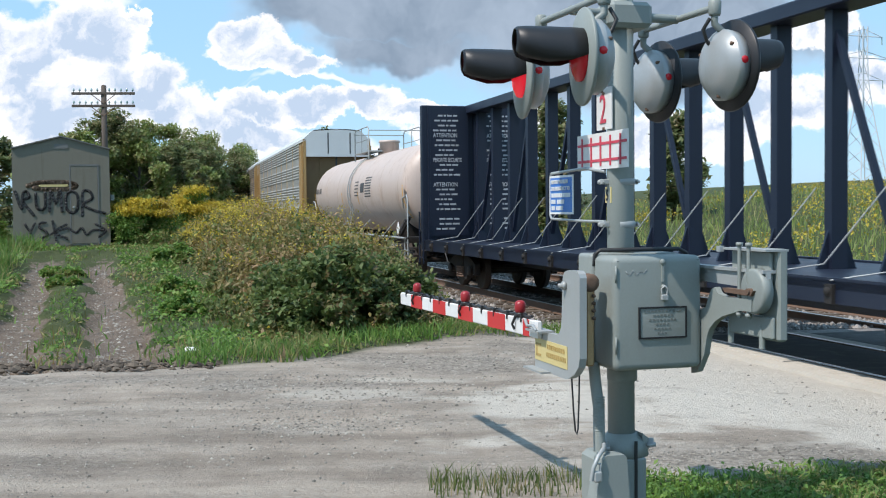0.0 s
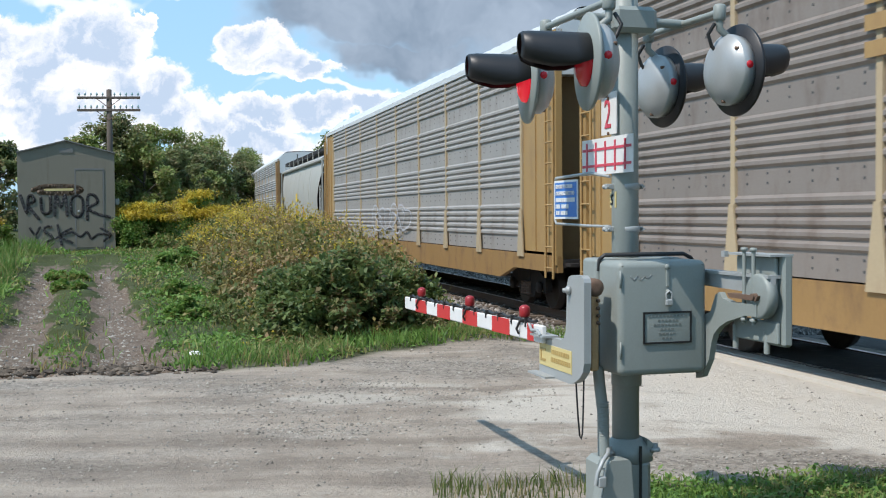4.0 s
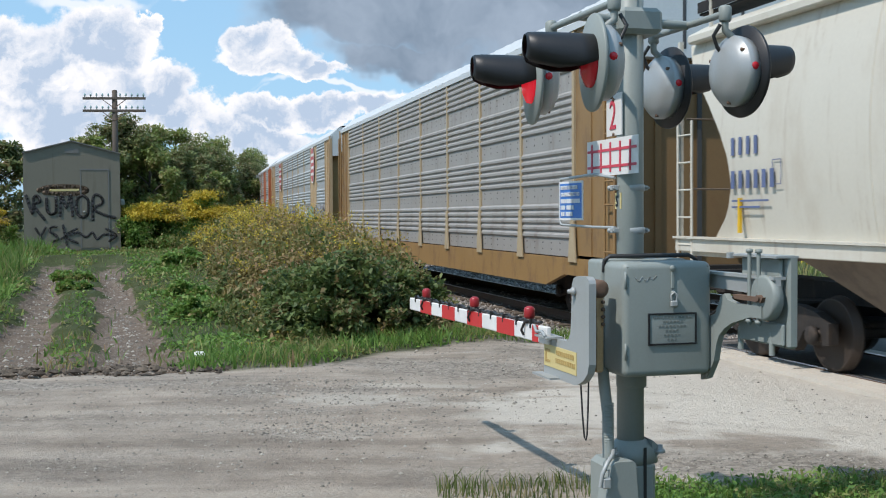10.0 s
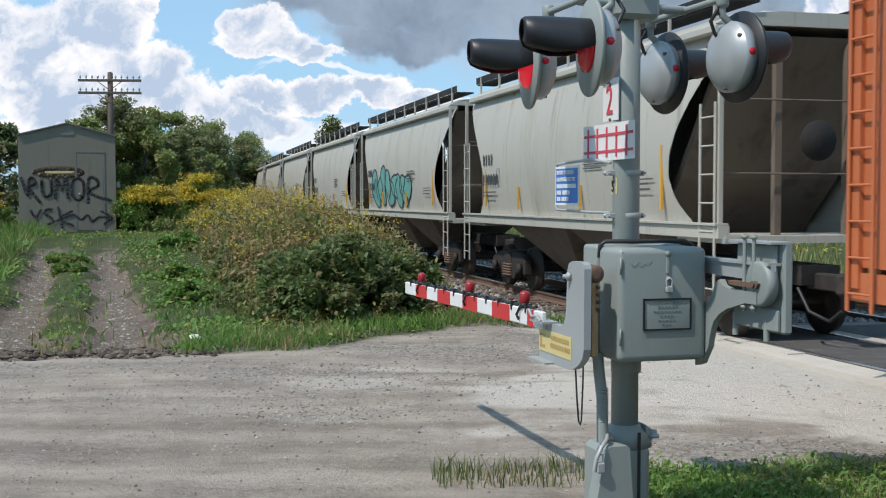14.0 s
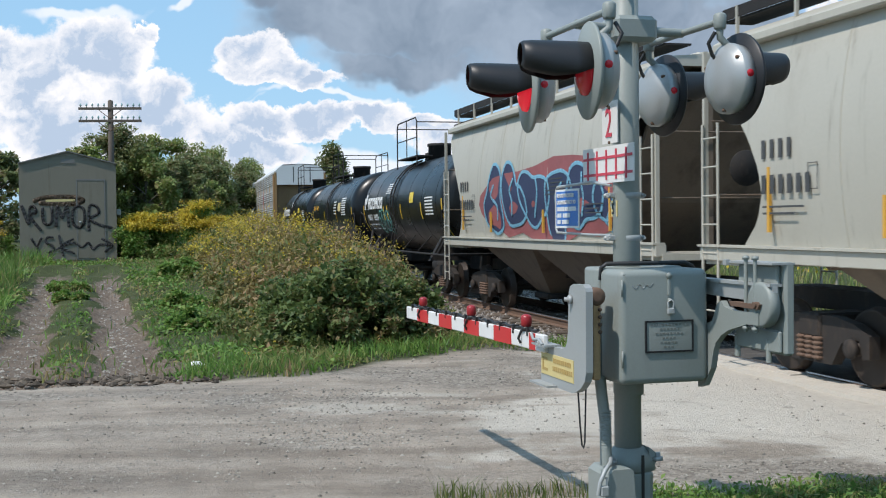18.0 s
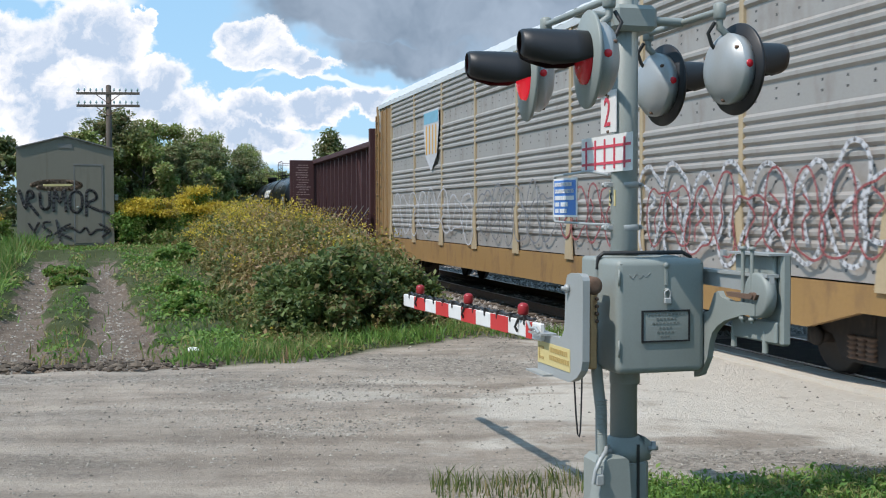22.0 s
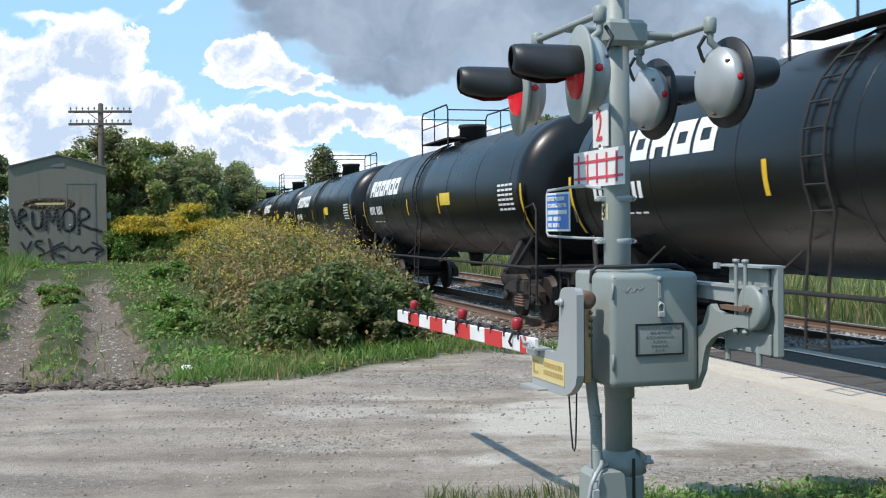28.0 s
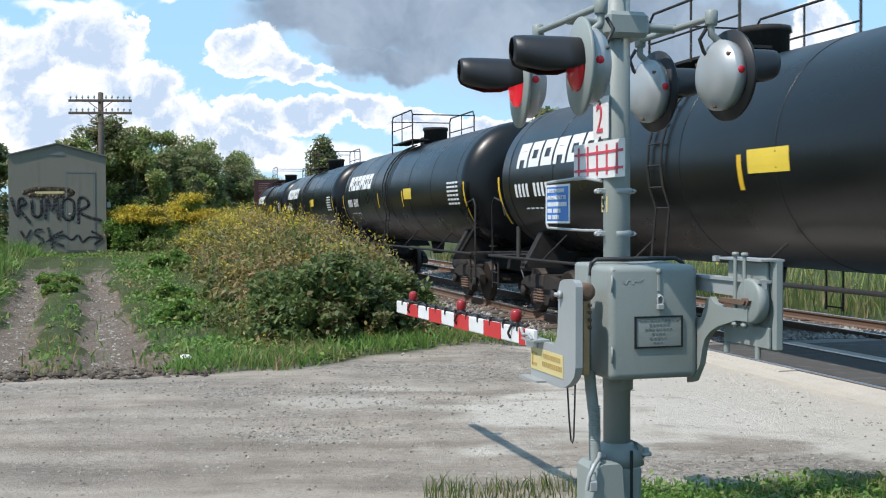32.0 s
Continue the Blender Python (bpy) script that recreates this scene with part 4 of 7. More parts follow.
    part("bracket_flange", MB().box(-0.485, 0.06, 1.298, -0.386, 0.27, 1.310).tube([(-0.48, 0.10, 1.31), (-0.48, 0.16, 1.335), (-0.48, 0.25, 1.325), (-0.48, 0.29, 1.36)], 0.010, 6), GALV_LIGHT, arm_side)
    part("bracket_flange", MB().box(-0.485, 0.02, 1.075, -0.426, 0.31, 1.086), GALV_LIGHT, arm_side)
    yel = part("warning_plate", MB().box(-0.4285, -0.235, 1.13, -0.4255, 0.262, 1.255), YELLOW, arm_side, "yellow plate with faded lettering")
    for z, a, b in ((1.21, -0.20, 0.06), (1.165, -0.22, 0.07)):
        yy = a
        while yy < b:
            part("text_bar", MB().box(-0.4315, yy, z, -0.429, min(yy + 0.022, b), z + 0.026), POST_INK, yel)
            yy += 0.032
    part("mark", MB().box(-0.4315, 0.16, 1.155, -0.429, 0.235, 1.170).box(-0.4315, 0.16, 1.215, -0.429, 0.235, 1.230).box(-0.4315, 0.222, 1.155, -0.429, 0.237, 1.230), POST_INK, yel)
    arm = part("gate_arm", MB().box(-0.455, 0.13, 1.225, -0.425, 3.47, 1.325, 0, 0.006), WHITE, sig, "white gate arm with red stripes")
    arm.matrix_basis = pose(0, 0, 0.036, -1.0, 0, 0)
    y = 3.085
    while y > 0.3:
        part("red_stripe", MB().box(-0.459, max(y - 0.345, 0.265), 1.226, -0.421, y, 1.324), RED, arm)
        y -= 0.68
    for y in (2.95, 1.60, 0.46):
        lamp = part("arm_lamp", MB().lathe((-0.44, y, 1.325), (0, 0, 1), [(0, 0.030), (0.02, 0.032), (0.03, 0.026)], 10), CABLE, arm)
        part("lamp_lens", MB().lathe((-0.44, y, 1.352), (0, 0, 1), [(0, 0.026), (0.012, 0.034), (0.055, 0.034), (0.066, 0.028), (0.075, 0.012)], 14), ARM_LENS, lamp, "red arm lamp")
        part("lamp_hook", MB().tube([(-0.46, y + 0.03, 1.33), (-0.475, y + 0.05, 1.28), (-0.46, y + 0.05, 1.25)], 0.008, 6), CABLE, lamp)
    wire = [(-0.44, 3.3 - 0.05 * i, 1.338 + 0.010 * math.sin(i * 2.1) + 0.006 * ((i * 7) % 3 - 1)) for i in range(62)]
    part("lamp_cable", MB().tube(wire, 0.010, 6), CABLE, arm)
    for i in range(12):
        part("cable_tie", MB().box(-0.462, 3.25 - 0.26 * i, 1.30, -0.42, 3.265 - 0.26 * i, 1.352), CABLE, arm)
    # counterweights towards the other end of the arm
    cw = part("counterweight_arm", MB().prism([(-0.95, 1.676), (-0.05, 1.675), (-0.05, 1.60), (-0.96, 1.585)], "x", 0.345, 0.372).box(0.33, -0.95, 1.668, 0.40, -0.05, 1.684), GALV_LIGHT, sig)
    part("lower_strut", MB().prism([(-0.24, 1.08), (-0.31, 1.10), (-0.385, 1.20), (-0.415, 1.30), (-0.44, 1.345), (-0.50, 1.39), (-0.58, 1.425), (-0.76, 1.47), (-0.87, 1.472), (-0.87, 1.535), (-0.62, 1.53), (-0.53, 1.545), (-0.50, 1.575), (-0.46, 1.56), (-0.40, 1.46), (-0.20, 1.40)], "x", 0.310, 0.344), GALV, cw)
    part("strut_web", MB().prism([(-0.88, 1.553), (-0.62, 1.556), (-0.60, 1.578), (-0.90, 1.58)], "x", 0.300, 0.343), STEEL_RUST, cw)
    block = part("weight_block", MB().box(0.405, -0.97, 1.325, 0.46, -0.77, 1.79, 0, 0.012), GALV, cw, "stacked grey counterweight block")
    part("upper_weight", MB().box(0.380, -0.93, 1.62, 0.404, -0.555, 1.776, 0, 0.008), GALV, block)
    part("lower_weight", MB().box(0.380, -0.95, 1.335, 0.404, -0.520, 1.448, 0, 0.008), GALV, block)
    part("round_plate", MB().lathe((0.373, -0.86, 1.575), (-1, 0, 0), [(0, 0.115), (0.05, 0.115), (0.055, 0.10)], 28), GALV, cw)
    part("cross_bolt", MB().tube([(0.29, -0.86, 1.575), (0.36, -0.86, 1.575)], 0.016, 12), STEEL_RUST, cw)
    part("top_plate", MB().box(0.33, -0.97, 1.777, 0.46, -0.53, 1.788).box(0.31, -0.555, 1.765, 0.335, -0.52, 1.795), GALV_LIGHT, cw)
    for y in (-0.73, -0.82):
        rod = part("threaded_rod", MB().tube([(0.325, y, 1.43), (0.325, y, 1.82)], 0.011, 8), GALV, cw)
        for z in (1.80, 1.44):
            part("nut", MB().lathe((0.325, y, z), (0, 0, 1), [(0, 0.019), (0.018, 0.019)], 6), GALV, rod)
    for y in (-0.53, -0.84):
        part("hanging_rod", MB().tube([(0.39, y, 1.40), (0.39, y, 1.28)], 0.016, 8), GALV, cw)
    # conduit and cord
    part("conduit", MB().tube([(-0.225, -0.12, 1.15), (-0.22, -0.13, 1.05), (-0.205, -0.14, 0.9), (-0.205, -0.15, 0.66)], 0.032, 12), GALV, sig)
    ribs = MB()
    for i in range(22):
        ribs.lathe((-0.205, -0.145, 0.66 + 0.014 * i), (0, 0, 1), [(0, 0.0325), (0.003, 0.0345), (0.006, 0.0325)], 12)
    part("conduit_ribs", ribs, GALV, sig)
    part("hanging_cord", MB().tube([(-0.385, -0.19, 1.10), (-0.378, -0.20, 0.9), (-0.368, -0.20, 0.79), (-0.360, -0.20, 0.77), (-0.352, -0.20, 0.80), (-0.342, -0.19, 0.95), (-0.338, -0.19, 1.12)], 0.005, 6), CABLE, sig)
    return sig


build_signal()


# ---- hut and pole ----
def build_hut():
    hut = thing("signal_hut", (-10.02, 31.0, 1.02), "small grey steel railway hut with black graffiti on its gable", "hut", turn=17.5)
    hw, eave, top, deep = 1.245, 2.66, 2.97, 3.0
    part("foundation", MB().box(-hw + 0.05, 0.05, -0.4, hw - 0.05, deep - 0.05, 0.06), CONCRETE, hut)
    part("front_wall", MB().prism([(-hw, 0.05), (hw, 0.05), (hw, eave), (0, top), (-hw, eave)], "y", 0.0, 0.06), HUT_WALL, hut)
    part("back_wall", MB().prism([(-hw, 0.05), (hw, 0.05), (hw, eave), (0, top), (-hw, eave)], "y", deep - 0.06, deep), HUT_WALL, hut)
    for x in (-hw, hw - 0.06):
        part("side_wall", MB().box(x, 0.061, 0.05, x + 0.06, deep - 0.061, eave), HUT_WALL, hut)
    for sgn in (-1, 1):
        part("roof_slope", MB().prism([(sgn * (hw + 0.02), eave - 0.015), (0, top + 0.005), (0, top + 0.035), (sgn * (hw + 0.02), eave + 0.015)], "y", -0.06, deep + 0.06), HUT_ROOF, hut)
    door = part("door", MB().box(0.235, -0.012, 0.10, 0.925, -0.002, 2.20, 0, 0.004), HUT_WALL, hut, "flush grey steel door")
    part("door_frame", MB().box(0.20, -0.02, 2.20, 0.96, -0.001, 2.245).box(0.20, -0.016, 0.08, 0.233, -0.001, 2.20).box(0.927, -0.016, 0.08, 0.96, -0.001, 2.20), HUT_ROOF, door)
    part("door_handle", MB().lathe((0.30, -0.013, 1.08), (0, -1, 0), [(0, 0.03), (0.05, 0.03), (0.06, 0.015)], 10), GALV_LIGHT, door)
    part("gable_vent", MB().box(-0.18, -0.015, 2.66, 0.18, -0.001, 2.78), HUT_ROOF, hut)
    part("wall_lamp", MB().box(hw + 0.002, 0.10, 1.25, hw + 0.12, 0.30, 1.42, 0, 0.02), GALV, hut)
    # graffiti strokes, metres from the gable's middle and from its foot
    y = -0.016
    lines = (
        ("letter", [(-1.18, 1.52), (-1.02, 1.05), (-0.98, 1.45), (-0.88, 1.5), (-0.83, 1.35), (-0.98, 1.25), (-0.72, 0.88)], 0.10),
        ("letter", [(-0.66, 1.45), (-0.64, 1.1), (-0.52, 1.02), (-0.42, 1.12), (-0.42, 1.47)], 0.10),
        ("letter", [(-0.32, 0.98), (-0.28, 1.50), (-0.16, 1.2), (-0.04, 1.52), (0.0, 0.98)], 0.10),
        ("letter", [(0.26, 1.52), (0.12, 1.4), (0.12, 1.05), (0.27, 0.93), (0.40, 1.05), (0.40, 1.4), (0.26, 1.52)], 0.10),
        ("letter", [(0.52, 0.86), (0.54, 1.48), (0.72, 1.5), (0.78, 1.32), (0.55, 1.16), (0.80, 1.0), (1.10, 0.92)], 0.10),
        ("letter", [(-0.95, 0.64), (-0.82, 0.46), (-0.70, 0.66)], 0.08),
        ("letter", [(-0.82, 0.46), (-0.80, 0.30)], 0.08),
        ("letter", [(-0.42, 0.68), (-0.56, 0.66), (-0.58, 0.54), (-0.42, 0.44), (-0.40, 0.32), (-0.55, 0.28)], 0.08),
        ("letter", [(-0.25, 0.72), (-0.16, 0.20)], 0.08),
        ("letter", [(0.10, 0.62), (-0.20, 0.42), (0.12, 0.24)], 0.08),
        ("arrow", [(-0.30, 0.36), (0.10, 0.52), (0.34, 0.40), (0.50, 0.52), (0.62, 0.34), (0.80, 0.46), (1.08, 0.44)], 0.08),
        ("arrow", [(0.86, 0.62), (1.12, 0.44), (0.94, 0.28)], 0.08),
    )
    for name, pts, w in lines:
        part("graffiti_" + name, stroke(smooth_line(pts), w * 0.8, y), SPRAY, hut)
    part("graffiti_cloud", stroke(smooth_line([(-0.85, 1.66), (-0.6, 1.74), (-0.2, 1.76), (0.2, 1.74), (0.38, 1.66), (0.2, 1.58), (-0.3, 1.57), (-0.7, 1.6)]), 0.13, -0.008), SPRAY_FADE, hut)
    part("graffiti_glow", stroke([(-0.55, 1.66), (0.15, 1.67)], 0.06, -0.012), YELLOW, hut)
    return hut


build_hut()


def build_pole():
    x, y = -15.97, 56.0
    g = land(x, y)
    pole = thing("utility_pole", (x, y, g), "old dark wooden utility pole with two crossarms and glass insulators", "utility pole", turn=4.0)
    top = 8.1 - g
    part("pole", MB().lathe((0, 0, -0.3), (0, 0, 1), [(0, 0.17), (top + 0.3, 0.125), (top + 0.34, 0.03)], 12), WOOD_OLD, pole)
    for z in (top - 0.45, top - 1.05):
        arm = part("crossarm", MB().box(-1.5, -0.17, z, 1.5, -0.06, z + 0.12, 0, 0.01), WOOD_OLD, pole)
        for sgn in (-1, 1):
            part("brace", MB().tube([(sgn * 0.55, -0.12, z), (0, -0.13, z - 0.42)], 0.02, 6), STEEL_RUST, arm)
            for k in range(5):
                xx = sgn * (0.28 + 0.28 * k)
                part("insulator", MB().lathe((xx, -0.115, z + 0.12), (0, 0, 1), [(0, 0.02), (0.07, 0.02), (0.071, 0.05), (0.12, 0.05), (0.15, 0.035), (0.19, 0.03), (0.2, 0.01)], 8), GLASS_INS, arm)
    return pole


build_pole()


# ---- plants ----
def leaf_mesh(name, centers, size, mat, rnd, flat=0.6, aspect=1.6, droop=0.0):
    """Many small bent leaves, each two triangles, at the given places."""
    n = len(centers)
    c = np.asarray(centers, float)
    a = rnd.uniform(0, 2 * np.pi, n)
    tilt = rnd.normal(0, flat, n)
    sz = size * rnd.uniform(0.55, 1.35, n)
    d = np.c_[np.cos(a) * np.cos(tilt), np.sin(a) * np.cos(tilt), np.sin(tilt) - droop]
    r = np.c_[-np.sin(a), np.cos(a), rnd.normal(0, 0.5, n)]
    r /= np.linalg.norm(r, axis=1)[:, None]
    up = np.cross(d, r) * 0.15
    L, w = (d * (sz * aspect)[:, None]), (r * sz[:, None] * 0.5)
    v = np.empty((n, 4, 3))
    v[:, 0], v[:, 1], v[:, 2], v[:, 3] = c, c + L * 0.5 + w + up * sz[:, None], c + L, c + L * 0.5 - w + up * sz[:, None]
    me = bpy.data.meshes.new(name)
    me.vertices.add(n * 4)
    me.vertices.foreach_set("co", v.reshape(-1))
    me.loops.add(n * 4)
    me.polygons.add(n)
    me.loops.foreach_set("vertex_index", np.arange(n * 4, dtype=np.int32))
    me.polygons.foreach_set("loop_start", np.arange(0, n * 4, 4, dtype=np.int32))
    me.update()
    me.materials.append(mat)
    return me


def clump_points(rnd, centers, radius, per):
    """Points on the shells of lumps round the centres."""
    out = []
    for cx, cy, cz, r in centers:
        k = int(per * r * r / (radius * radius))
        q = rnd.normal(0, 1, (k, 3))
        q /= np.linalg.norm(q, axis=1)[:, None]
        q *= (r * rnd.uniform(0.55, 1.05, k))[:, None]
        q[:, 2] *= 0.8
        out.append(q + (cx, cy, cz))
    return np.concatenate(out)


def build_bush(name, label, x, y, rx, ry, h, count, leaf, mat, seed, per=130, category="bush", stems=True, gold=0):
    rnd = np.random.RandomState(seed)
    g = land(x, y)
    bush = thing(name, (x, y, g), label, category)
    cents = []
    for _ in range(count):
        a, k = rnd.uniform(0, 2 * np.pi), math.sqrt(rnd.rand())
        px, py = rx * k * math.cos(a), ry * k * math.sin(a)
        top = h * (1 - 0.55 * k * k) * rnd.uniform(0.7, 1.1)
        z = rnd.uniform(0.15, 1.0) * top + land(x + px, y + py) - g
        cents.append((px, py, z, rnd.uniform(0.16, 0.34) * h / 1.4))
    part("foliage", leaf_mesh("foliage", clump_points(rnd, cents, 0.25 * h / 1.4, per), leaf, mat, rnd), None, bush)
    if gold:
        tops = [c for c in cents if c[2] > 0.55 * h]
        pts = []
        for _ in range(gold):
            cx, cy, cz, r = tops[rnd.randint(len(tops))]
            px, py = cx + rnd.normal(0, r * 0.6), cy + rnd.normal(0, r * 0.6)
            pz = cz + r * rnd.uniform(0.5, 1.0)
            pts += [(px + rnd.normal(0, 0.06), py + rnd.normal(0, 0.06), pz + rnd.uniform(-0.10, 0.05)) for _k in range(14)]
        tagged(part("goldenrod_bloom", leaf_mesh("goldenrod_bloom", pts, 0.04, LEAF_GOLD, rnd, 0.8, 1.6), None, bush, "yellow goldenrod plumes"), "yellow goldenrod plumes", kind="stuff")
    if stems:
        mb = MB()
        for i in range(0, len(cents), 4):
            px, py, pz, r = cents[i]
            mb.tube([(px * 0.6, py * 0.6, land(x + px * 0.6, y + py * 0.6) - g - 0.05), (px * 0.85, py * 0.85, pz * 0.5), (px, py, pz)], 0.012 * h, 5)
        tagged(part("stem_tangle", mb, BARK, bush), kind="stuff")
    return bush


def build_tree(label, x, y, h, spread, seed, leaf=0.16, mat=None, count=60, per=150, trunk_h=0.3, group="trees behind the hut"):
    rnd = np.random.RandomState(seed)
    g = land(x, y)
    tree = thing("tree", (x, y, g), label, "tree", group)
    mb = MB()
    lean = rnd.uniform(-0.04, 0.04) * h
    mb.tube([(0, 0, -0.2), (lean * 0.3, 0, h * 0.3), (lean, 0, h * 0.62), (lean * 1.2, 0, h * 0.9)], 0.1, 8, radii=[0.022 * h, 0.018 * h, 0.011 * h, 0.003 * h])
    part("trunk", mb, BARK, tree)
    cents, limbs = [], MB()
    for i in range(count):
        t = rnd.uniform(trunk_h, 1.0)
        a = rnd.uniform(0, 2 * np.pi)
        k = spread * math.sin(math.pi * min(1.0, (1.06 - t) / (1.1 - trunk_h)) ** 0.75 * 0.5 + 0.25) * math.sqrt(rnd.rand()) * rnd.uniform(0.75, 1.2)
        if t > 0.9:
            k *= 0.45
        c = (lean * t + k * math.cos(a), k * math.sin(a), h * t * rnd.uniform(0.93, 1.03))
        cents.append((*c, rnd.uniform(0.055, 0.12) * h))
        if i % 3 == 0:
            zb = max(0.15, t - 0.22) * h
            limbs.tube([(lean * t * 0.7, 0, zb), (c[0] * 0.5, c[1] * 0.5, (zb + c[2]) / 2), c], 0.05, 5, radii=[0.009 * h, 0.006 * h, 0.002 * h])
    part("branchwork", limbs, BARK, tree)
    part("crown", leaf_mesh("crown", clump_points(rnd, cents, 0.085 * h, per), leaf, mat or LEAF_TREE, rnd), None, tree)
    return tree


def blades(name, pts, h, mat, rnd, lean=0.35, width=0.02, heights=None):
    """Upright tapering blades, each a bent strip of two quads."""
    p = np.asarray(pts, float)
    n = len(p)
    a = rnd.uniform(0, 2 * np.pi, n)
    hh = (h if heights is None else np.asarray(heights)) * rnd.uniform(0.5, 1.25, n)
    ln = hh * np.abs(rnd.normal(0, lean, n))
    b = rnd.uniform(0, 2 * np.pi, n)
    side = np.c_[np.cos(a), np.sin(a), np.zeros(n)] * (width * rnd.uniform(0.6, 1.4, n))[:, None] * 0.5
    bend = np.c_[np.cos(b), np.sin(b), np.zeros(n)] * ln[:, None]
    up = np.c_[np.zeros(n), np.zeros(n), hh]
    v = np.empty((n, 5, 3))
    v[:, 0], v[:, 1] = p - side, p + side
    v[:, 2], v[:, 3] = p + up * 0.55 + bend * 0.35 + side * 0.75, p + up * 0.55 + bend * 0.35 - side * 0.75
    v[:, 4] = p + up * 0.96 + bend
    me = bpy.data.meshes.new(name)
    me.vertices.add(n * 5)
    me.vertices.foreach_set("co", v.reshape(-1))
    me.loops.add(n * 7)
    me.polygons.add(n * 2)
    idx = (np.arange(n)[:, None] * 5 + np.array([0, 1, 2, 3, 3, 2, 4])).reshape(-1)
    me.loops.foreach_set("vertex_index", idx.astype(np.int32))
    st = (np.arange(n)[:, None] * 7 + np.array([0, 4])).reshape(-1)
    me.polygons.foreach_set("loop_start", st.astype(np.int32))
    me.update()
    me.materials.append(mat)
    return me


def scatter(rnd, n, x0, x1, y0, y1, keep):
    out = []
    while n > 0:
        n -= 1
        x, y = rnd.uniform(x0, x1), rnd.uniform(y0, y1)
        if rnd.rand() < keep(x, y):
            out.append((x, y, land(x, y) - 0.02))
    return out


def stuff(name, me, label, category):
    return tagged(new(name, me), label, category, kind="stuff")


def build_grass():
    rnd = np.random.RandomState(21)
    # bright verge along the far edge of the road
    p = scatter(rnd, 15000, -3.2, 3.5, 13.4, 20.5, lambda x, y: step(-0.1, 0.15, y - road_far(x)) * step(2.2, 0.7, y - road_far(x)) * (rail_coords(x, y)[0] < 7.0))
    stuff("verge_grass", blades("verge_grass", p, 0.27, LEAF_GRASS, rnd, 0.75, 0.020), "bright green uncut grass along the road edge", "grass")
    # bank and ruts
    p = scatter(rnd, 120000, -24, -1.0, 13.4, 36, lambda x, y: step(-0.1, 0.3, y - road_far(x)) * (0.12 + 0.88 * step(0.35, 0.9, near_rut(x, y) + 0.4 * noise.noise((x, y, 1)))) * (1.0 if near_rut(x, y) + 0.30 * noise.noise((x * 0.55, y * 0.55, 31.0)) > 0.36 else 0.10))
    stuff("bank_grass", blades("bank_grass", p, 0.13, LEAF_GRASS, rnd, 0.7, 0.03), "patchy green grass between wheel ruts on the bank", "grass")
    p = [q for q in p if noise.noise((q[0] * 0.9, q[1] * 0.9, 14.0)) > 0.05][::4]
    stuff("dry_bank_grass", blades("dry_bank_grass", p, 0.22, LEAF_DRY, rnd, 0.6, 0.02), "straw-coloured dry grass tufts on the bank", "grass")
    p = scatter(rnd, 60000, -15, -5.3, 14.2, 31, lambda x, y: step(-0.35, 0.25, noise.noise((x * 1.3, y * 1.3, 61.0))) * step(0.45, 0.9, near_rut(x, y)) * (x < -5.6 - 0.29 * (y - 14)) * step(0.2, 0.8, y - road_far(x)))
    stuff("tall_bank_grass", blades("tall_bank_grass", p, 0.40, LEAF_GRASS, rnd, 0.6, 0.026, [0.22 + 0.34 * step(-0.3, 0.5, noise.noise((q[0] * 1.3, q[1] * 1.3, 61.0))) for q in p]), "tall lush green grass beside the wheel ruts", "grass")
    # thick weeds past the second track
    p = scatter(rnd, 24000, 0, 18, 17, 62, lambda x, y: step(14.5, 14.9, rail_coords(x, y)[0]) * step(18.5, 17.0, rail_coords(x, y)[0]))
    stuff("trackside_weeds", blades("trackside_weeds", p, 0.75, LEAF_OLIVE, rnd, 0.4, 0.04), "rank green weeds along the second track", "weeds")
    # near verge at the camera's feet
    p = scatter(rnd, 16000, 0.9, 5.2, 6.6, 9.0, lambda x, y: 1.0 - on_road(x, y))
    stuff("near_grass", blades("near_grass", p, 0.085, LEAF_GRASS, rnd, 0.7, 0.016), "low green weeds and grass by the signal base", "grass")
    p = scatter(rnd, 380, -0.05, 1.0, 7.3, 7.9, lambda x, y: 1.0)
    stuff("near_grass_tall", blades("near_grass_tall", p, 0.15, LEAF_OLIVE, rnd, 0.4, 0.010), "tall dry grass stems at the roadside", "grass")
    # meadow past the railway
    p = scatter(rnd, 30000, 4, 60, 22, 90, lambda x, y: step(17.2, 18.5, rail_coords(x, y)[0]) * step(75, 25, rail_coords(x, y)[0]))
    stuff("meadow_grass", blades("meadow_grass", p, 0.55, LEAF_TREE, rnd, 0.5, 0.05), "tall green meadow grass beyond the tracks", "grass")


build_grass()


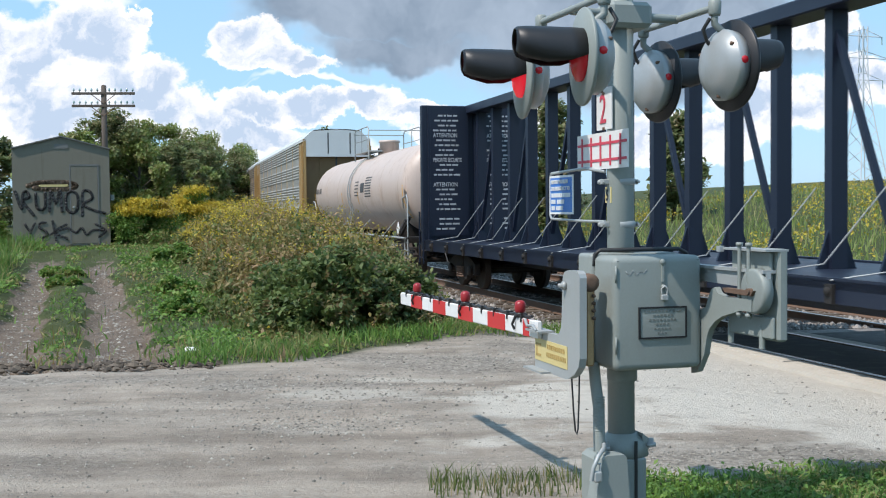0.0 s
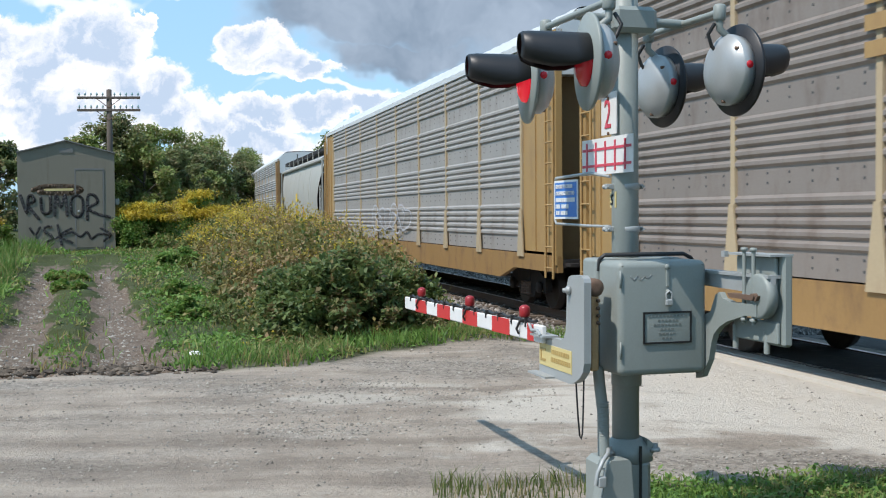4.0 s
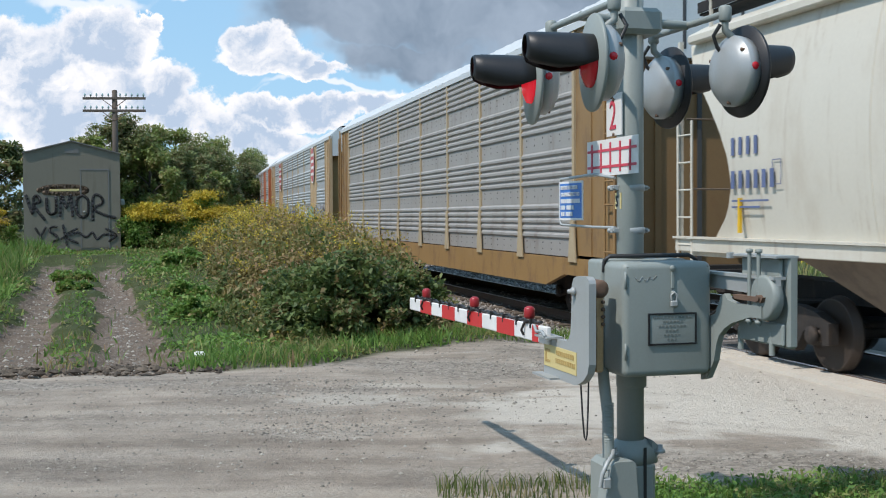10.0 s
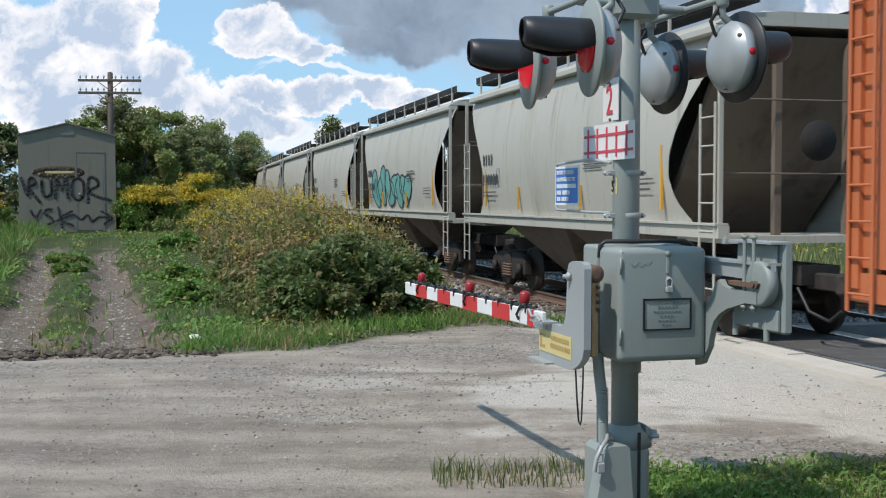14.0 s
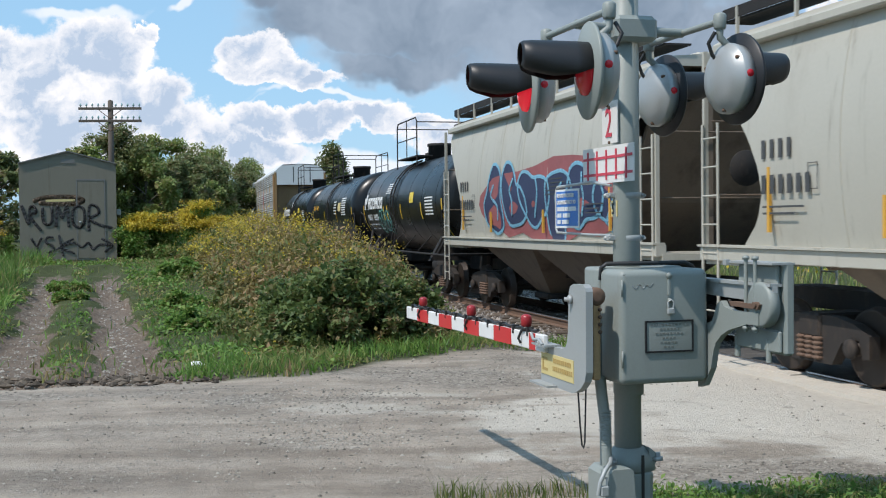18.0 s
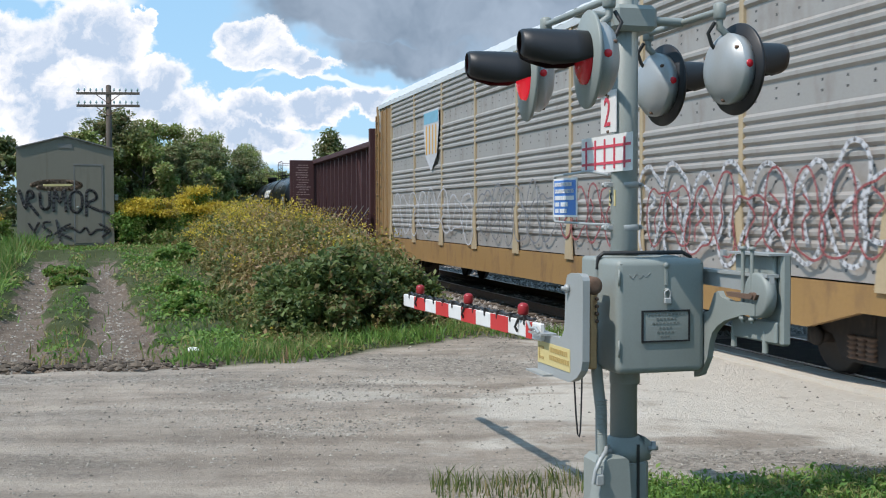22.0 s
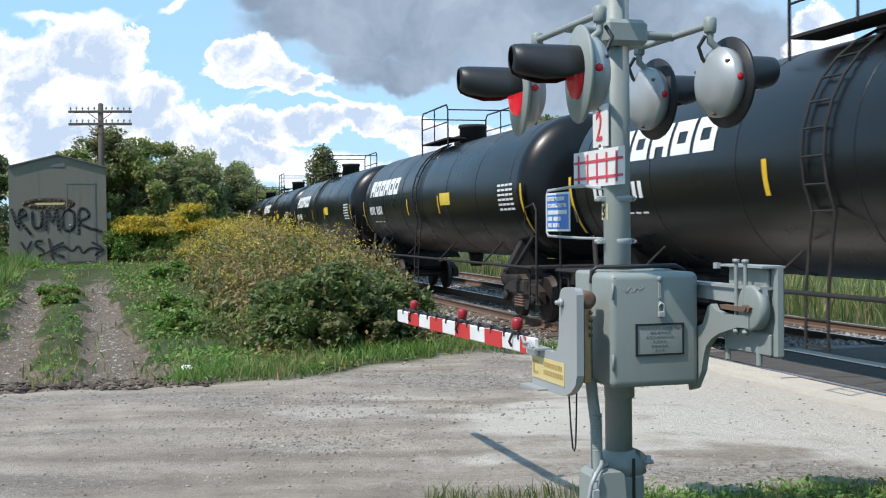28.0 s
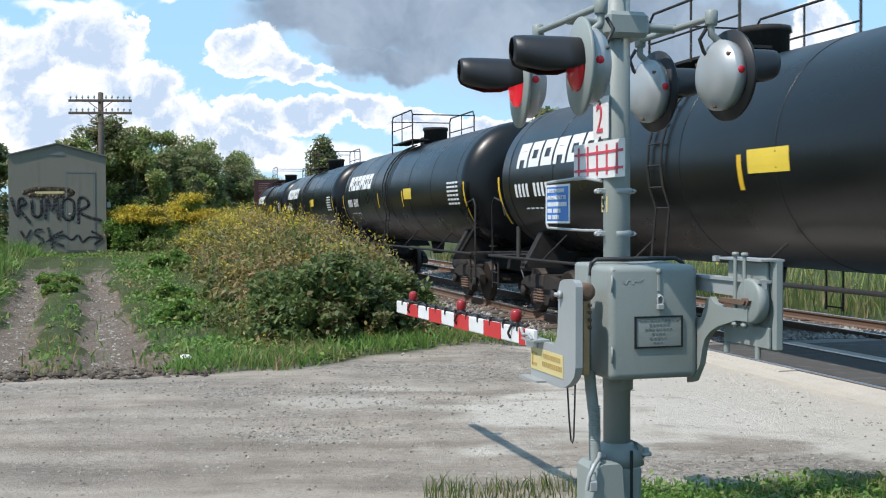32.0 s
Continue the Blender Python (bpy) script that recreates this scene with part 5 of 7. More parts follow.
def build_tower():
    """A far lattice transmission tower beyond the meadow."""
    x, y = 74.8, 200.0
    tower = thing("transmission_tower", (x, y, land(x, y)), "grey steel lattice transmission tower far beyond the meadow", "pylon", turn=20.0)
    h, levels = 27.0, 9
    def half(z):
        return 0.5 + 2.4 * max(0.0, 1 - z / (h * 0.72)) ** 1.3
    for sx in (-1, 1):
        for sy in (-1, 1):
            part("leg", MB().tube([(sx * half(z), sy * half(z), z) for z in [h * k / levels for k in range(levels + 1)]], 0.11, 5), HAZED_STEEL, tower)
    for k in range(levels):
        a, b = h * k / levels, h * (k + 1) / levels
        for sgn in (-1, 1):
            part("lattice_brace", MB().tube([(-sgn * half(a), -half(a), a), (sgn * half(b), -half(b), b)], 0.06, 4), HAZED_STEEL, tower)
            part("lattice_brace", MB().tube([(-sgn * half(a), half(a), a), (sgn * half(b), half(b), b)], 0.06, 4), HAZED_STEEL, tower)
    for z, w in ((h * 0.66, 4.2), (h * 0.80, 5.6), (h * 0.94, 4.0)):
        for sgn in (-1, 1):
            arm = part("tower_arm", MB().tube([(0, 0, z), (sgn * w, 0, z)], 0.09, 5).tube([(0, 0, z + 1.3), (sgn * w, 0, z)], 0.07, 5), HAZED_STEEL, tower)
            part("insulator_string", MB().tube([(sgn * w, 0, z), (sgn * w, 0, z - 1.4)], 0.10, 6), GLASS_INS, arm)


build_tower()


def weed_edge(y):
    """Where the tall weeds begin, east of the ruts."""
    return -3.3 - 0.27 * (y - 17.0)


GOLD_SPOTS = ((-5.4, 30.0, 1.2), (-4.9, 28.2, 0.7), (-7.3, 34.0, 1.6), (-6.6, 38.0, 2.0), (-4.6, 33.0, 1.2))


def build_goldenrod():
    """Weedy bank of goldenrod: dry stems with yellow plumes, thick towards the railway."""
    rnd = np.random.RandomState(31)
    def dense(x, y):
        lat, s = rail_coords(x, y)
        return step(0.0, 0.8, x - weed_edge(y) + 0.6 * noise.noise((x * 0.9, y * 0.9, 12.0))) * step(1.3, 2.4, y - road_far(x)) * step(0.75, 1.3, near_rut(x, y)) * step(5.6, 4.6, lat)
    def tall(x, y):
        return (0.36 + 0.70 * step(2.0, 8.0, y - road_far(x))) * (0.4 + 0.6 * step(0.2, 2.0, x - weed_edge(y))) + 0.22 * noise.noise((x * 0.8, y * 0.8, 3.0))
    p = scatter(rnd, 22000, -13, 1.8, 15, 50, dense)
    hs = [tall(x, y) for x, y, z in p]
    h = 1.05
    stuff("weed_stems", blades("weed_stems", p[::2], h, LEAF_DRY, rnd, 0.25, 0.025, hs[::2]), "tall tangled olive and straw-brown weeds on the bank", "weeds")
    green, dry, plume = [], [], []
    # single plants and clumps: domes of leaves of one kind, some dark green, some gone to straw, some in flower
    lush_green, straw = [], []
    for x, y, z in scatter(rnd, 5200, -13, 1.8, 15, 44, dense):
        hh, w = tall(x, y) * rnd.uniform(0.75, 1.35), rnd.uniform(0.14, 0.34)
        kind = 0.9 * noise.noise((x * 0.5, y * 0.5, 71.0)) + rnd.normal(0, 0.20) + 0.22 - 0.42 * step(18.5, 24.0, y)
        many = int(150 * w / 0.25)
        for _ in range(many):
            a, k = rnd.uniform(0, 2 * np.pi), math.sqrt(rnd.rand())
            q = (x + w * k * math.cos(a), y + w * k * math.sin(a), z + hh * (1 - 0.6 * k * k) * rnd.uniform(0.55, 1.04))
            (lush_green if kind > -0.02 else straw).append(q)
        if kind < 0.0 and rnd.rand() < 0.06 + 0.6 * step(21.0, 28.0, y):
            for _ in range(34):
                plume.append((x + rnd.normal(0, w * 0.5), y + rnd.normal(0, w * 0.5), z + hh * rnd.uniform(0.88, 1.12)))
    for (x, y, z), hh in zip(p, hs):
        lush = step(-0.25, 0.35, noise.noise((x * 0.55, y * 0.55, 11.0)))
        for _ in range(8):
            q = (x + rnd.normal(0, 0.11), y + rnd.normal(0, 0.11), z + rnd.uniform(0.05, 1.0) * hh)
            (green if rnd.rand() < 0.30 + 0.6 * lush else dry).append(q)
        near_gold = max(math.exp(-((x - a) ** 2 + (y - b) ** 2) / (r * r)) for a, b, r in GOLD_SPOTS)
        if rnd.rand() < 0.02 + 0.06 * step(5.0, 11.0, y - road_far(x)) + 0.5 * near_gold:
            top = z + hh * rnd.uniform(0.9, 1.15)
            for _ in range(15):
                plume.append((x + rnd.normal(0, 0.08), y + rnd.normal(0, 0.08), top + rnd.uniform(-0.18, 0.06)))
    stuff("lush_weed_clumps", leaf_mesh("lush_weed_clumps", lush_green, 0.058, LEAF_OLIVE, rnd, 0.7, 1.9), "dark and mid green leafy weed clumps on the bank", "weeds")
    stuff("straw_weed_clumps", leaf_mesh("straw_weed_clumps", straw, 0.048, LEAF_DRY, rnd, 0.8, 2.1), "straw-brown and olive weed clumps gone to seed", "weeds")
    stuff("weed_leaves", leaf_mesh("weed_leaves", green, 0.050, LEAF_OLIVE, rnd, 0.7, 2.0), "narrow olive green leaves of roadside weeds", "weeds")
    stuff("dry_weed_leaves", leaf_mesh("dry_weed_leaves", dry, 0.042, LEAF_DRY, rnd, 0.7, 2.2), "straw-brown leaves and seed heads of roadside weeds", "weeds")
    stuff("goldenrod_plumes", leaf_mesh("goldenrod_plumes", plume, 0.035, LEAF_GOLD, rnd, 0.8, 1.6), "yellow goldenrod flower plumes over the weeds", "flowers")
    def turf(x, y):
        return step(-0.1, 0.35, y - road_far(x)) * (1 - 0.35 * on_crown(x, y) * step(26.0, 18.0, y)) * step(0.34, 0.62, near_rut(x, y) + 0.30 * noise.noise((x * 0.55, y * 0.55, 31.0)) + 0.25 * noise.noise((x * 1.5, y * 1.5, 8.0)) - 0.22 * step(19.0, 14.5, y)) * (rail_coords(x, y)[0] < 6.0) * (0.25 + 0.75 * step(-0.3, 0.3, noise.noise((x * 0.7, y * 0.7, 5.0))))
    low = [(x, y, z + rnd.uniform(0.02, 0.06 + 0.16 * step(-0.2, 0.5, noise.noise((x * 0.8, y * 0.8, 17.0))))) for x, y, z in scatter(rnd, 170000, -15, 1.5, 13.4, 33, turf)]
    stuff("turf_leaves", leaf_mesh("turf_leaves", low, 0.050, LEAF_GRASS, rnd, 0.6, 1.8), "low broad green weeds and clover on the bank", "weeds")
    p = [(x, y, z + rnd.uniform(0.0, 0.10)) for x, y, z in scatter(rnd, 9000, 1.0, 5.2, 6.8, 9.0, lambda x, y: 1.0 - on_road(x, y))]
    stuff("near_weed_leaves", leaf_mesh("near_weed_leaves", p, 0.028, LEAF_GRASS, rnd, 0.5, 1.7), "small broad-leaved weeds by the signal base", "weeds")
    p = [(x, y, z + rnd.uniform(0.3, 0.75)) for x, y, z in scatter(rnd, 42000, 4, 60, 22, 90, lambda x, y: step(18, 20, rail_coords(x, y)[0]) * step(-0.1, 0.4, noise.noise((x * 0.12, y * 0.12, 2.0))))]
    stuff("meadow_flowers", leaf_mesh("meadow_flowers", p, 0.10, LEAF_GOLD, rnd, 0.7, 1.6), "yellow flowers scattered over the far meadow", "flowers")


build_goldenrod()
for k, (x, y, rx, ry, h) in enumerate(((-1.65, 17.2, 1.05, 1.25, 1.32), (-0.85, 18.2, 0.75, 1.0, 1.1))):
    build_bush("bush", "dense dark green shrub thicket beside the gravel road", x, y, rx, ry, h, 70, 0.062, LEAF_BUSH, 40 + k, 230)
for k, (x, y, r, h) in enumerate(((-8.1, 32.0, 0.95, 1.45), (-7.2, 35, 1.3, 1.5), (-12.9, 31.5, 1.3, 1.2))):
    build_bush("goldenrod_bush" if k < 3 else "weed_thicket", "leafy clump of goldenrod with yellow tops by the hut" if k < 3 else "bright green leafy weed thicket beside the ruts", x, y, r, r, h, 70, 0.05, LEAF_GRASS, 60 + k, 260, "bush", True, (1100, 800, 420)[k])
for k, (x, y, h, sp) in enumerate(((-18.0, 64, 6.6, 2.2), (-19.2, 62, 5.0, 2.6), (-16.4, 64, 5.2, 2.4), (-15.0, 66, 4.6, 2.4), (-21.5, 68, 4.6, 2.8), (-18.4, 74, 6.4, 2.8), (-16.2, 76, 5.6, 2.6), (-19.8, 86, 7.4, 3.2),
                                    (-17.6, 90, 7.2, 3.0), (-16.6, 84, 6.0, 2.6), (-14.4, 70, 3.6, 2.2), (-22.0, 82, 6.0, 3.2), (-17.2, 100, 7.4, 2.8), (-19.0, 112, 8.4, 3.4), (-15.6, 78, 4.4, 2.4), (-15.4, 92, 6.2, 2.2), (-14.6, 98, 5.4, 2.0), (-15.2, 104, 6.0, 2.0))):
    build_tree("leafy green tree at the edge of the railway", x, y, h, sp, 100 + k, 0.125, LEAF_TREE if k % 3 else LEAF_DARK, 64, 250, 0.02)
for k, (x, y, h, sp) in enumerate(((-29.5, 76, 6.2, 4.0), (-33, 80, 6.4, 4.4), (-27, 84, 5.2, 3.4), (-38, 84, 7.0, 5.0))):
    build_tree("dark green tree in a far hedge", x, y, h, sp, 130 + k, 0.24, LEAF_DARK, 55, 100, 0.05)
build_tree("tall narrow dark poplar beyond the railway", -14.2, 150.0, 12.0, 2.4, 150, 0.30, LEAF_DARK, 60, 110, 0.12, "trees beyond the railway")
build_tree("tall dark tree beyond the railway", 6.6, 66.0, 7.6, 1.7, 151, 0.22, LEAF_DARK, 60, 110, 0.10, "trees beyond the railway")
build_tree("tall dark tree beyond the railway", 14.2, 68.0, 6.0, 1.4, 152, 0.22, LEAF_DARK, 60, 110, 0.10, "trees beyond the railway")

for k, (x, y, r, h) in enumerate(((-7.45, 23.0, 0.42, 0.22), (-7.0, 21.6, 0.3, 0.18), (-5.6, 24.5, 0.5, 0.42), (-4.6, 20.5, 0.4, 0.36), (-4.0, 18.2, 0.35, 0.34))):
    build_bush("weed_tuft", "low tuft of lush green weeds on the rutted bank", x, y, r, r * 0.8, h, 40, 0.05, LEAF_GRASS, 80 + k, 200, "weeds", False)

litter = tagged(new("crumpled_paper", MB().box(-0.10, -0.06, 0, 0.09, 0.05, 0.07, 0, 0.03).mesh("crumpled_paper", LITTER)), "white scrap of crumpled paper on the verge", "litter")
litter.matrix_world = pose(-3.14, 14.72, land(-3.14, 14.72) + 0.05, 8, 4, 30)


# ---- the train ----
PANEL_SILVER = material("corrugated_silver", (0.53, 0.54, 0.54), 0.42, 0.35, 0.85, 30, 0.8, 0.03, 60, (0.36, 0.34, 0.31), 0.35)
PANEL_WORN = material("corrugated_weathered", (0.40, 0.37, 0.34), 0.55, 0.4, 0.8, 30, 0.8, 0.04, 60, (0.24, 0.18, 0.14), 0.5)
PANEL_BROWN = material("corrugated_browned", (0.27, 0.23, 0.20), 0.6, 0.35, 0.8, 30, 0.8, 0.04, 60, (0.15, 0.10, 0.075), 0.55)
PANEL_DULL = material("corrugated_dull", (0.41, 0.40, 0.37), 0.5, 0.4, 0.82, 30, 0.8, 0.04, 60, (0.30, 0.27, 0.22), 0.45)
YEL = material("railcar_yellow", (0.35, 0.22, 0.085), 0.55, 0.0, 0.82, 30, 1.0, 0.05, 60, (0.26, 0.14, 0.06), 0.5)
SILL = material("railcar_sill", (0.285, 0.165, 0.058), 0.6, 0.0, 0.75, 20, 1.2, 0.05, 60, (0.14, 0.075, 0.04), 0.6)
TAN = material("railcar_buff", (0.44, 0.31, 0.18), 0.6, 0.0, 0.85, 30, 1.0, 0.05, 60, (0.32, 0.2, 0.11), 0.45)
POST_TAN = material("railcar_tan", (0.41, 0.32, 0.20), 0.6, 0.0, 0.82, 30, 1.0, 0.05, 60, (0.30, 0.20, 0.12), 0.5)
YEL_DARK = material("railcar_ochre", (0.21, 0.125, 0.052), 0.6, 0.0, 0.8, 30, 1.0, 0.05, 60, (0.18, 0.09, 0.04), 0.5)
OCHRE = material("railcar_weathered_ochre", (0.26, 0.155, 0.062), 0.6, 0.0, 0.78, 30, 1.0, 0.05, 60, (0.12, 0.065, 0.035), 0.6)
ORANGE = material("railcar_orange", (0.46, 0.135, 0.05), 0.5, 0.0, 0.85, 30, 0.8, 0.04, 60, (0.40, 0.14, 0.06), 0.4)
ROOF_GALV = material("railcar_roof", (0.62, 0.63, 0.62), 0.5, 0.3, 0.85, 20, 0.8, 0.03)
CREAM = material("hopper_cream", (0.43, 0.41, 0.35), 0.5, 0.0, 0.88, 25, 0.5, 0.03, 40, (0.33, 0.295, 0.24), 0.4, streak=(0.20, 0.165, 0.125))
CREAM_PALE = material("hopper_white", (0.56, 0.53, 0.455), 0.5, 0.0, 0.88, 25, 0.5, 0.03, 40, (0.42, 0.36, 0.28), 0.45, streak=(0.30, 0.22, 0.15))
GREY_HOP = material("hopper_grey", (0.40, 0.40, 0.365), 0.5, 0.0, 0.88, 25, 0.5, 0.03, 40, (0.36, 0.34, 0.30), 0.4, streak=(0.22, 0.19, 0.15))
# dirty brown, its base darkened to stand for the roof overhang's shade
SLOPE_SHADED = material("slope_sheet", (0.15, 0.115, 0.085), 0.75, 0.0, 0.7, 25, 1.0, 0.05, 60, (0.055, 0.04, 0.03), 0.6)
TANK_BLACK = material("tank_black", (0.007, 0.0075, 0.008), 0.30, 0.0, 0.85, 20, 0.7, 0.01, 30, (0.016, 0.015, 0.014), 0.35, 0.34)
TANK_PINK = material("tank_offwhite", (0.52, 0.42, 0.365), 0.45, 0.0, 0.88, 25, 0.5, 0.02, 40, (0.34, 0.22, 0.15), 0.4, streak=(0.25, 0.15, 0.10))
UNDER = material("undercarriage", (0.018, 0.016, 0.015), 0.8, 0.1, 0.6, 30, 3, 0.2, 60, (0.07, 0.05, 0.04), 0.5)
TRUCK_STEEL = material("truck_steel", (0.028, 0.023, 0.020), 0.8, 0.1, 0.6, 30, 3, 0.2, 60, (0.09, 0.06, 0.04), 0.5)
WHEEL_STEEL = material("wheel_steel", (0.055, 0.042, 0.034), 0.6, 0.5, 0.7, 30, 4, 0.1, 60)
BLUE_BEAM = material("centerbeam_blue", (0.009, 0.014, 0.030), 0.45, 0.0, 0.85, 30, 0.8, 0.03)
BROWN_BEAM = material("centerbeam_brown", (0.058, 0.018, 0.0165), 0.6, 0.0, 0.8, 30, 0.8, 0.04, 60, (0.07, 0.035, 0.03), 0.4)
STENCIL_W = material("white_stencil", (0.72, 0.72, 0.70), 0.5)
STENCIL_FADE = material("faded_stencil", (0.28, 0.18, 0.165), 0.6)
STENCIL_D = material("dark_stencil", (0.06, 0.06, 0.06), 0.6)
STENCIL_NAVY = material("navy_stencil", (0.10, 0.13, 0.24), 0.6)
STENCIL_R = material("red_stencil", (0.50, 0.12, 0.12), 0.6)
STRIPE_Y = material("yellow_stripe", (0.66, 0.40, 0.02), 0.5)
STRIPE_O = material("orange_stripe", (0.62, 0.33, 0.05), 0.5)
SPRAY_TEAL = material("teal_spray", (0.12, 0.32, 0.28), 0.6, 0.0, 0.6, 8, 1.5)
SPRAY_BLUE = material("blue_spray", (0.07, 0.12, 0.38), 0.6, 0.0, 0.6, 8, 1.5)
STENCIL_PALE = material("pale_stencil", (0.45, 0.46, 0.48), 0.6)
SPRAY_SKY = material("sky_blue_spray", (0.17, 0.38, 0.50), 0.6, 0.0, 0.6, 8, 1.5)
SPRAY_PALE = material("pale_spray", (0.50, 0.50, 0.52), 0.6, 0.0, 0.6, 8, 1.5)
SPRAY_RED = material("red_spray", (0.30, 0.09, 0.09), 0.6, 0.0, 0.6, 8, 1.5)
SPRAY_DARK = material("navy_spray", (0.03, 0.04, 0.09), 0.6)
SPRAY_GREY = material("grey_spray", (0.20, 0.20, 0.21), 0.6)

HALF_W = 1.57
WHEEL_R = 0.457


def shared(mb, mats, name):
    return mb.mesh(name, mats)


def truck_meshes():
    wheel = MB()
    for y in (-0.753, 0.753):
        d = 1 if y > 0 else -1
        wheel.lathe((0, y + d * 0.07, 0), (0, -d, 0), [(0, 0.10), (0.01, 0.38), (0.0, WHEEL_R - 0.035), (0.0, WHEEL_R - 0.004), (0.10, WHEEL_R), (0.105, WHEEL_R + 0.025), (0.135, WHEEL_R + 0.02), (0.135, 0.38), (0.09, 0.12), (0.12, 0.11)], 28)
    wheel.lathe((0, -1.05, 0), (0, 1, 0), [(0, 0.06), (0.01, 0.085), (0.18, 0.085), (0.2, 0.07), (1.9, 0.07), (1.92, 0.085), (2.09, 0.085), (2.1, 0.06)], 14)
    side = MB()
    side.prism([(-1.15, 0.62), (-1.15, 0.36), (-1.02, 0.34), (-0.95, 0.56), (-0.62, 0.50), (-0.42, 0.22), (0.42, 0.22), (0.62, 0.50), (0.95, 0.56), (1.02, 0.34), (1.15, 0.36), (1.15, 0.62),
                (0.86, 0.74), (0.48, 0.80), (-0.48, 0.80), (-0.86, 0.74)], "y", -0.07, 0.07)
    window = MB()
    window.lathe((0, -0.085, 0.26), (0, 0, 1), [(0.006 + 0.058 * (k // 4) + 0.0145 * (k % 4), (0.055, 0.075, 0.075, 0.055)[k % 4]) for k in range(20)], 10)
    bolster = MB().box(-0.22, -1.1, 0.52, 0.22, 1.1, 0.82, 0, 0.03).box(-0.9, -0.3, 0.45, 0.9, 0.3, 0.6, 0, 0.03)
    cap = MB().lathe((0, 0, 0), (0, -1, 0), [(0, 0.12), (0.06, 0.115), (0.075, 0.05)], 12)
    return wheel.mesh("wheelset", WHEEL_STEEL), side.mesh("side_frame", TRUCK_STEEL), window.mesh("spring", STEEL_RUST), bolster.mesh("truck", TRUCK_STEEL), cap.mesh("bearing_cap", TRUCK_STEEL)


WHEELSET, SIDE_FRAME, SPRINGS, BOLSTER, BEARING = truck_meshes()


def put(name, mesh, parent, at=(0, 0, 0), turn=0.0, label=""):
    ob = new(name, mesh)
    ob.parent = parent
    ob.matrix_basis = pose(*at, 0, 0, turn)
    return tagged(ob, label) if label else ob


def add_trucks(car, x):
    for sx in (-x, x):
        tr = put("truck", BOLSTER, car, (sx, 0, 0), 0, "rusty brown two-axle freight truck")
        for wx in (-0.87, 0.87):
            put("wheelset", WHEELSET, tr, (wx, 0, WHEEL_R))
            for y, turn in ((-1.08, 0), (1.08, 180)):
                put("bearing_cap", BEARING, tr, (wx, y, WHEEL_R), turn)
        for y, turn in ((-0.99, 0), (0.99, 180)):
            put("side_frame", SIDE_FRAME, tr, (0, y, 0), turn)
            for x in (-0.17, 0.0, 0.17):
                put("spring", SPRINGS, tr, (x, y, 0), turn)


def add_coupler(car, x):
    for sgn in (-1, 1):
        part("coupler", MB().box(min(sgn * (x - 0.2), sgn * (x + 0.75)), -0.09, 0.72, max(sgn * (x - 0.2), sgn * (x + 0.75)), 0.09, 0.95, 0, 0.02)
             .box(sgn * (x + 0.72) - 0.14, -0.18, 0.68, sgn * (x + 0.72) + 0.10, 0.16, 0.98, 0, 0.04), TRUCK_STEEL, car)
        part("air_hose", MB().tube([(sgn * x, -0.35, 0.75), (sgn * (x + 0.25), -0.33, 0.45), (sgn * (x + 0.6), -0.25, 0.35), (sgn * (x + 0.8), -0.2, 0.5)], 0.025, 6), CABLE, car)


def ladder_mesh(name, x0, x1, y, z0, z1, n, mat, r=0.016):
    mb = MB().tube([(x0, y, z0), (x0, y, z1)], r * 1.6, 6).tube([(x1, y, z0), (x1, y, z1)], r * 1.6, 6)
    for k in range(n):
        z = z0 + (z1 - z0) * (k + 0.5) / n
        mb.tube([(x0, y, z), (x1, y, z)], r, 6)
    return mb.mesh(name, mat)


def bars(car, rows, mat, y, name="text_bar"):
    """Lettering too small or not to be shown, as plain bars: x0, z0, x1, z1 on the near side."""
    for x0, z0, x1, z1 in rows:
        part(name, MB().box(x0, y - 0.004, z0, x1, y, z1), mat, car)


# autorack ----------------------------------------------------------
RACK_HALF, RACK_BAYS = 14.1, 8


def rib_panel(w, h):
    """A corrugated steel side panel with bands of ribs and flat perforated strips."""
    prof, z = [], 0.0
    band = h / 4
    for b in range(4):
        z0 = b * band
        prof.append((z0, 0.0))
        prof.append((z0 + band * 0.30, 0.0))
        for k in range(5):
            a = z0 + band * (0.31 + 0.135 * k)
            prof += [(a, 0.0), (a + band * 0.035, -0.038), (a + band * 0.08, -0.038), (a + band * 0.12, 0.0)]
    prof.append((h, 0.0))
    mb = MB()
    v = [(x, y, zz) for x in (0, w) for zz, y in prof]
    n = len(prof)
    mb.add(v, [(k, k + 1, n + k + 1, n + k) for k in range(n - 1)])
    mb.add([(x, 0.03, zz) for x in (0, w) for zz in (0, h)], [(0, 1, 3, 2)])
    for b in range(4):
        for zz in (0.1, 0.22):
            for k in range(6):
                x = w * (k + 0.5) / 6
                mb.box(x - 0.018, -0.003, b * band + band * zz, x + 0.018, 0.001, b * band + band * zz + 0.03, 1)
    return mb


PANEL_CACHE = {}


def rack_panel(mat, bay):
    key = mat.name, round(bay, 3)
    if key not in PANEL_CACHE:
        PANEL_CACHE[key] = rib_panel(bay - 0.11, 4.01).mesh("side_panel", [mat, STENCIL_D])
    return PANEL_CACHE[key]


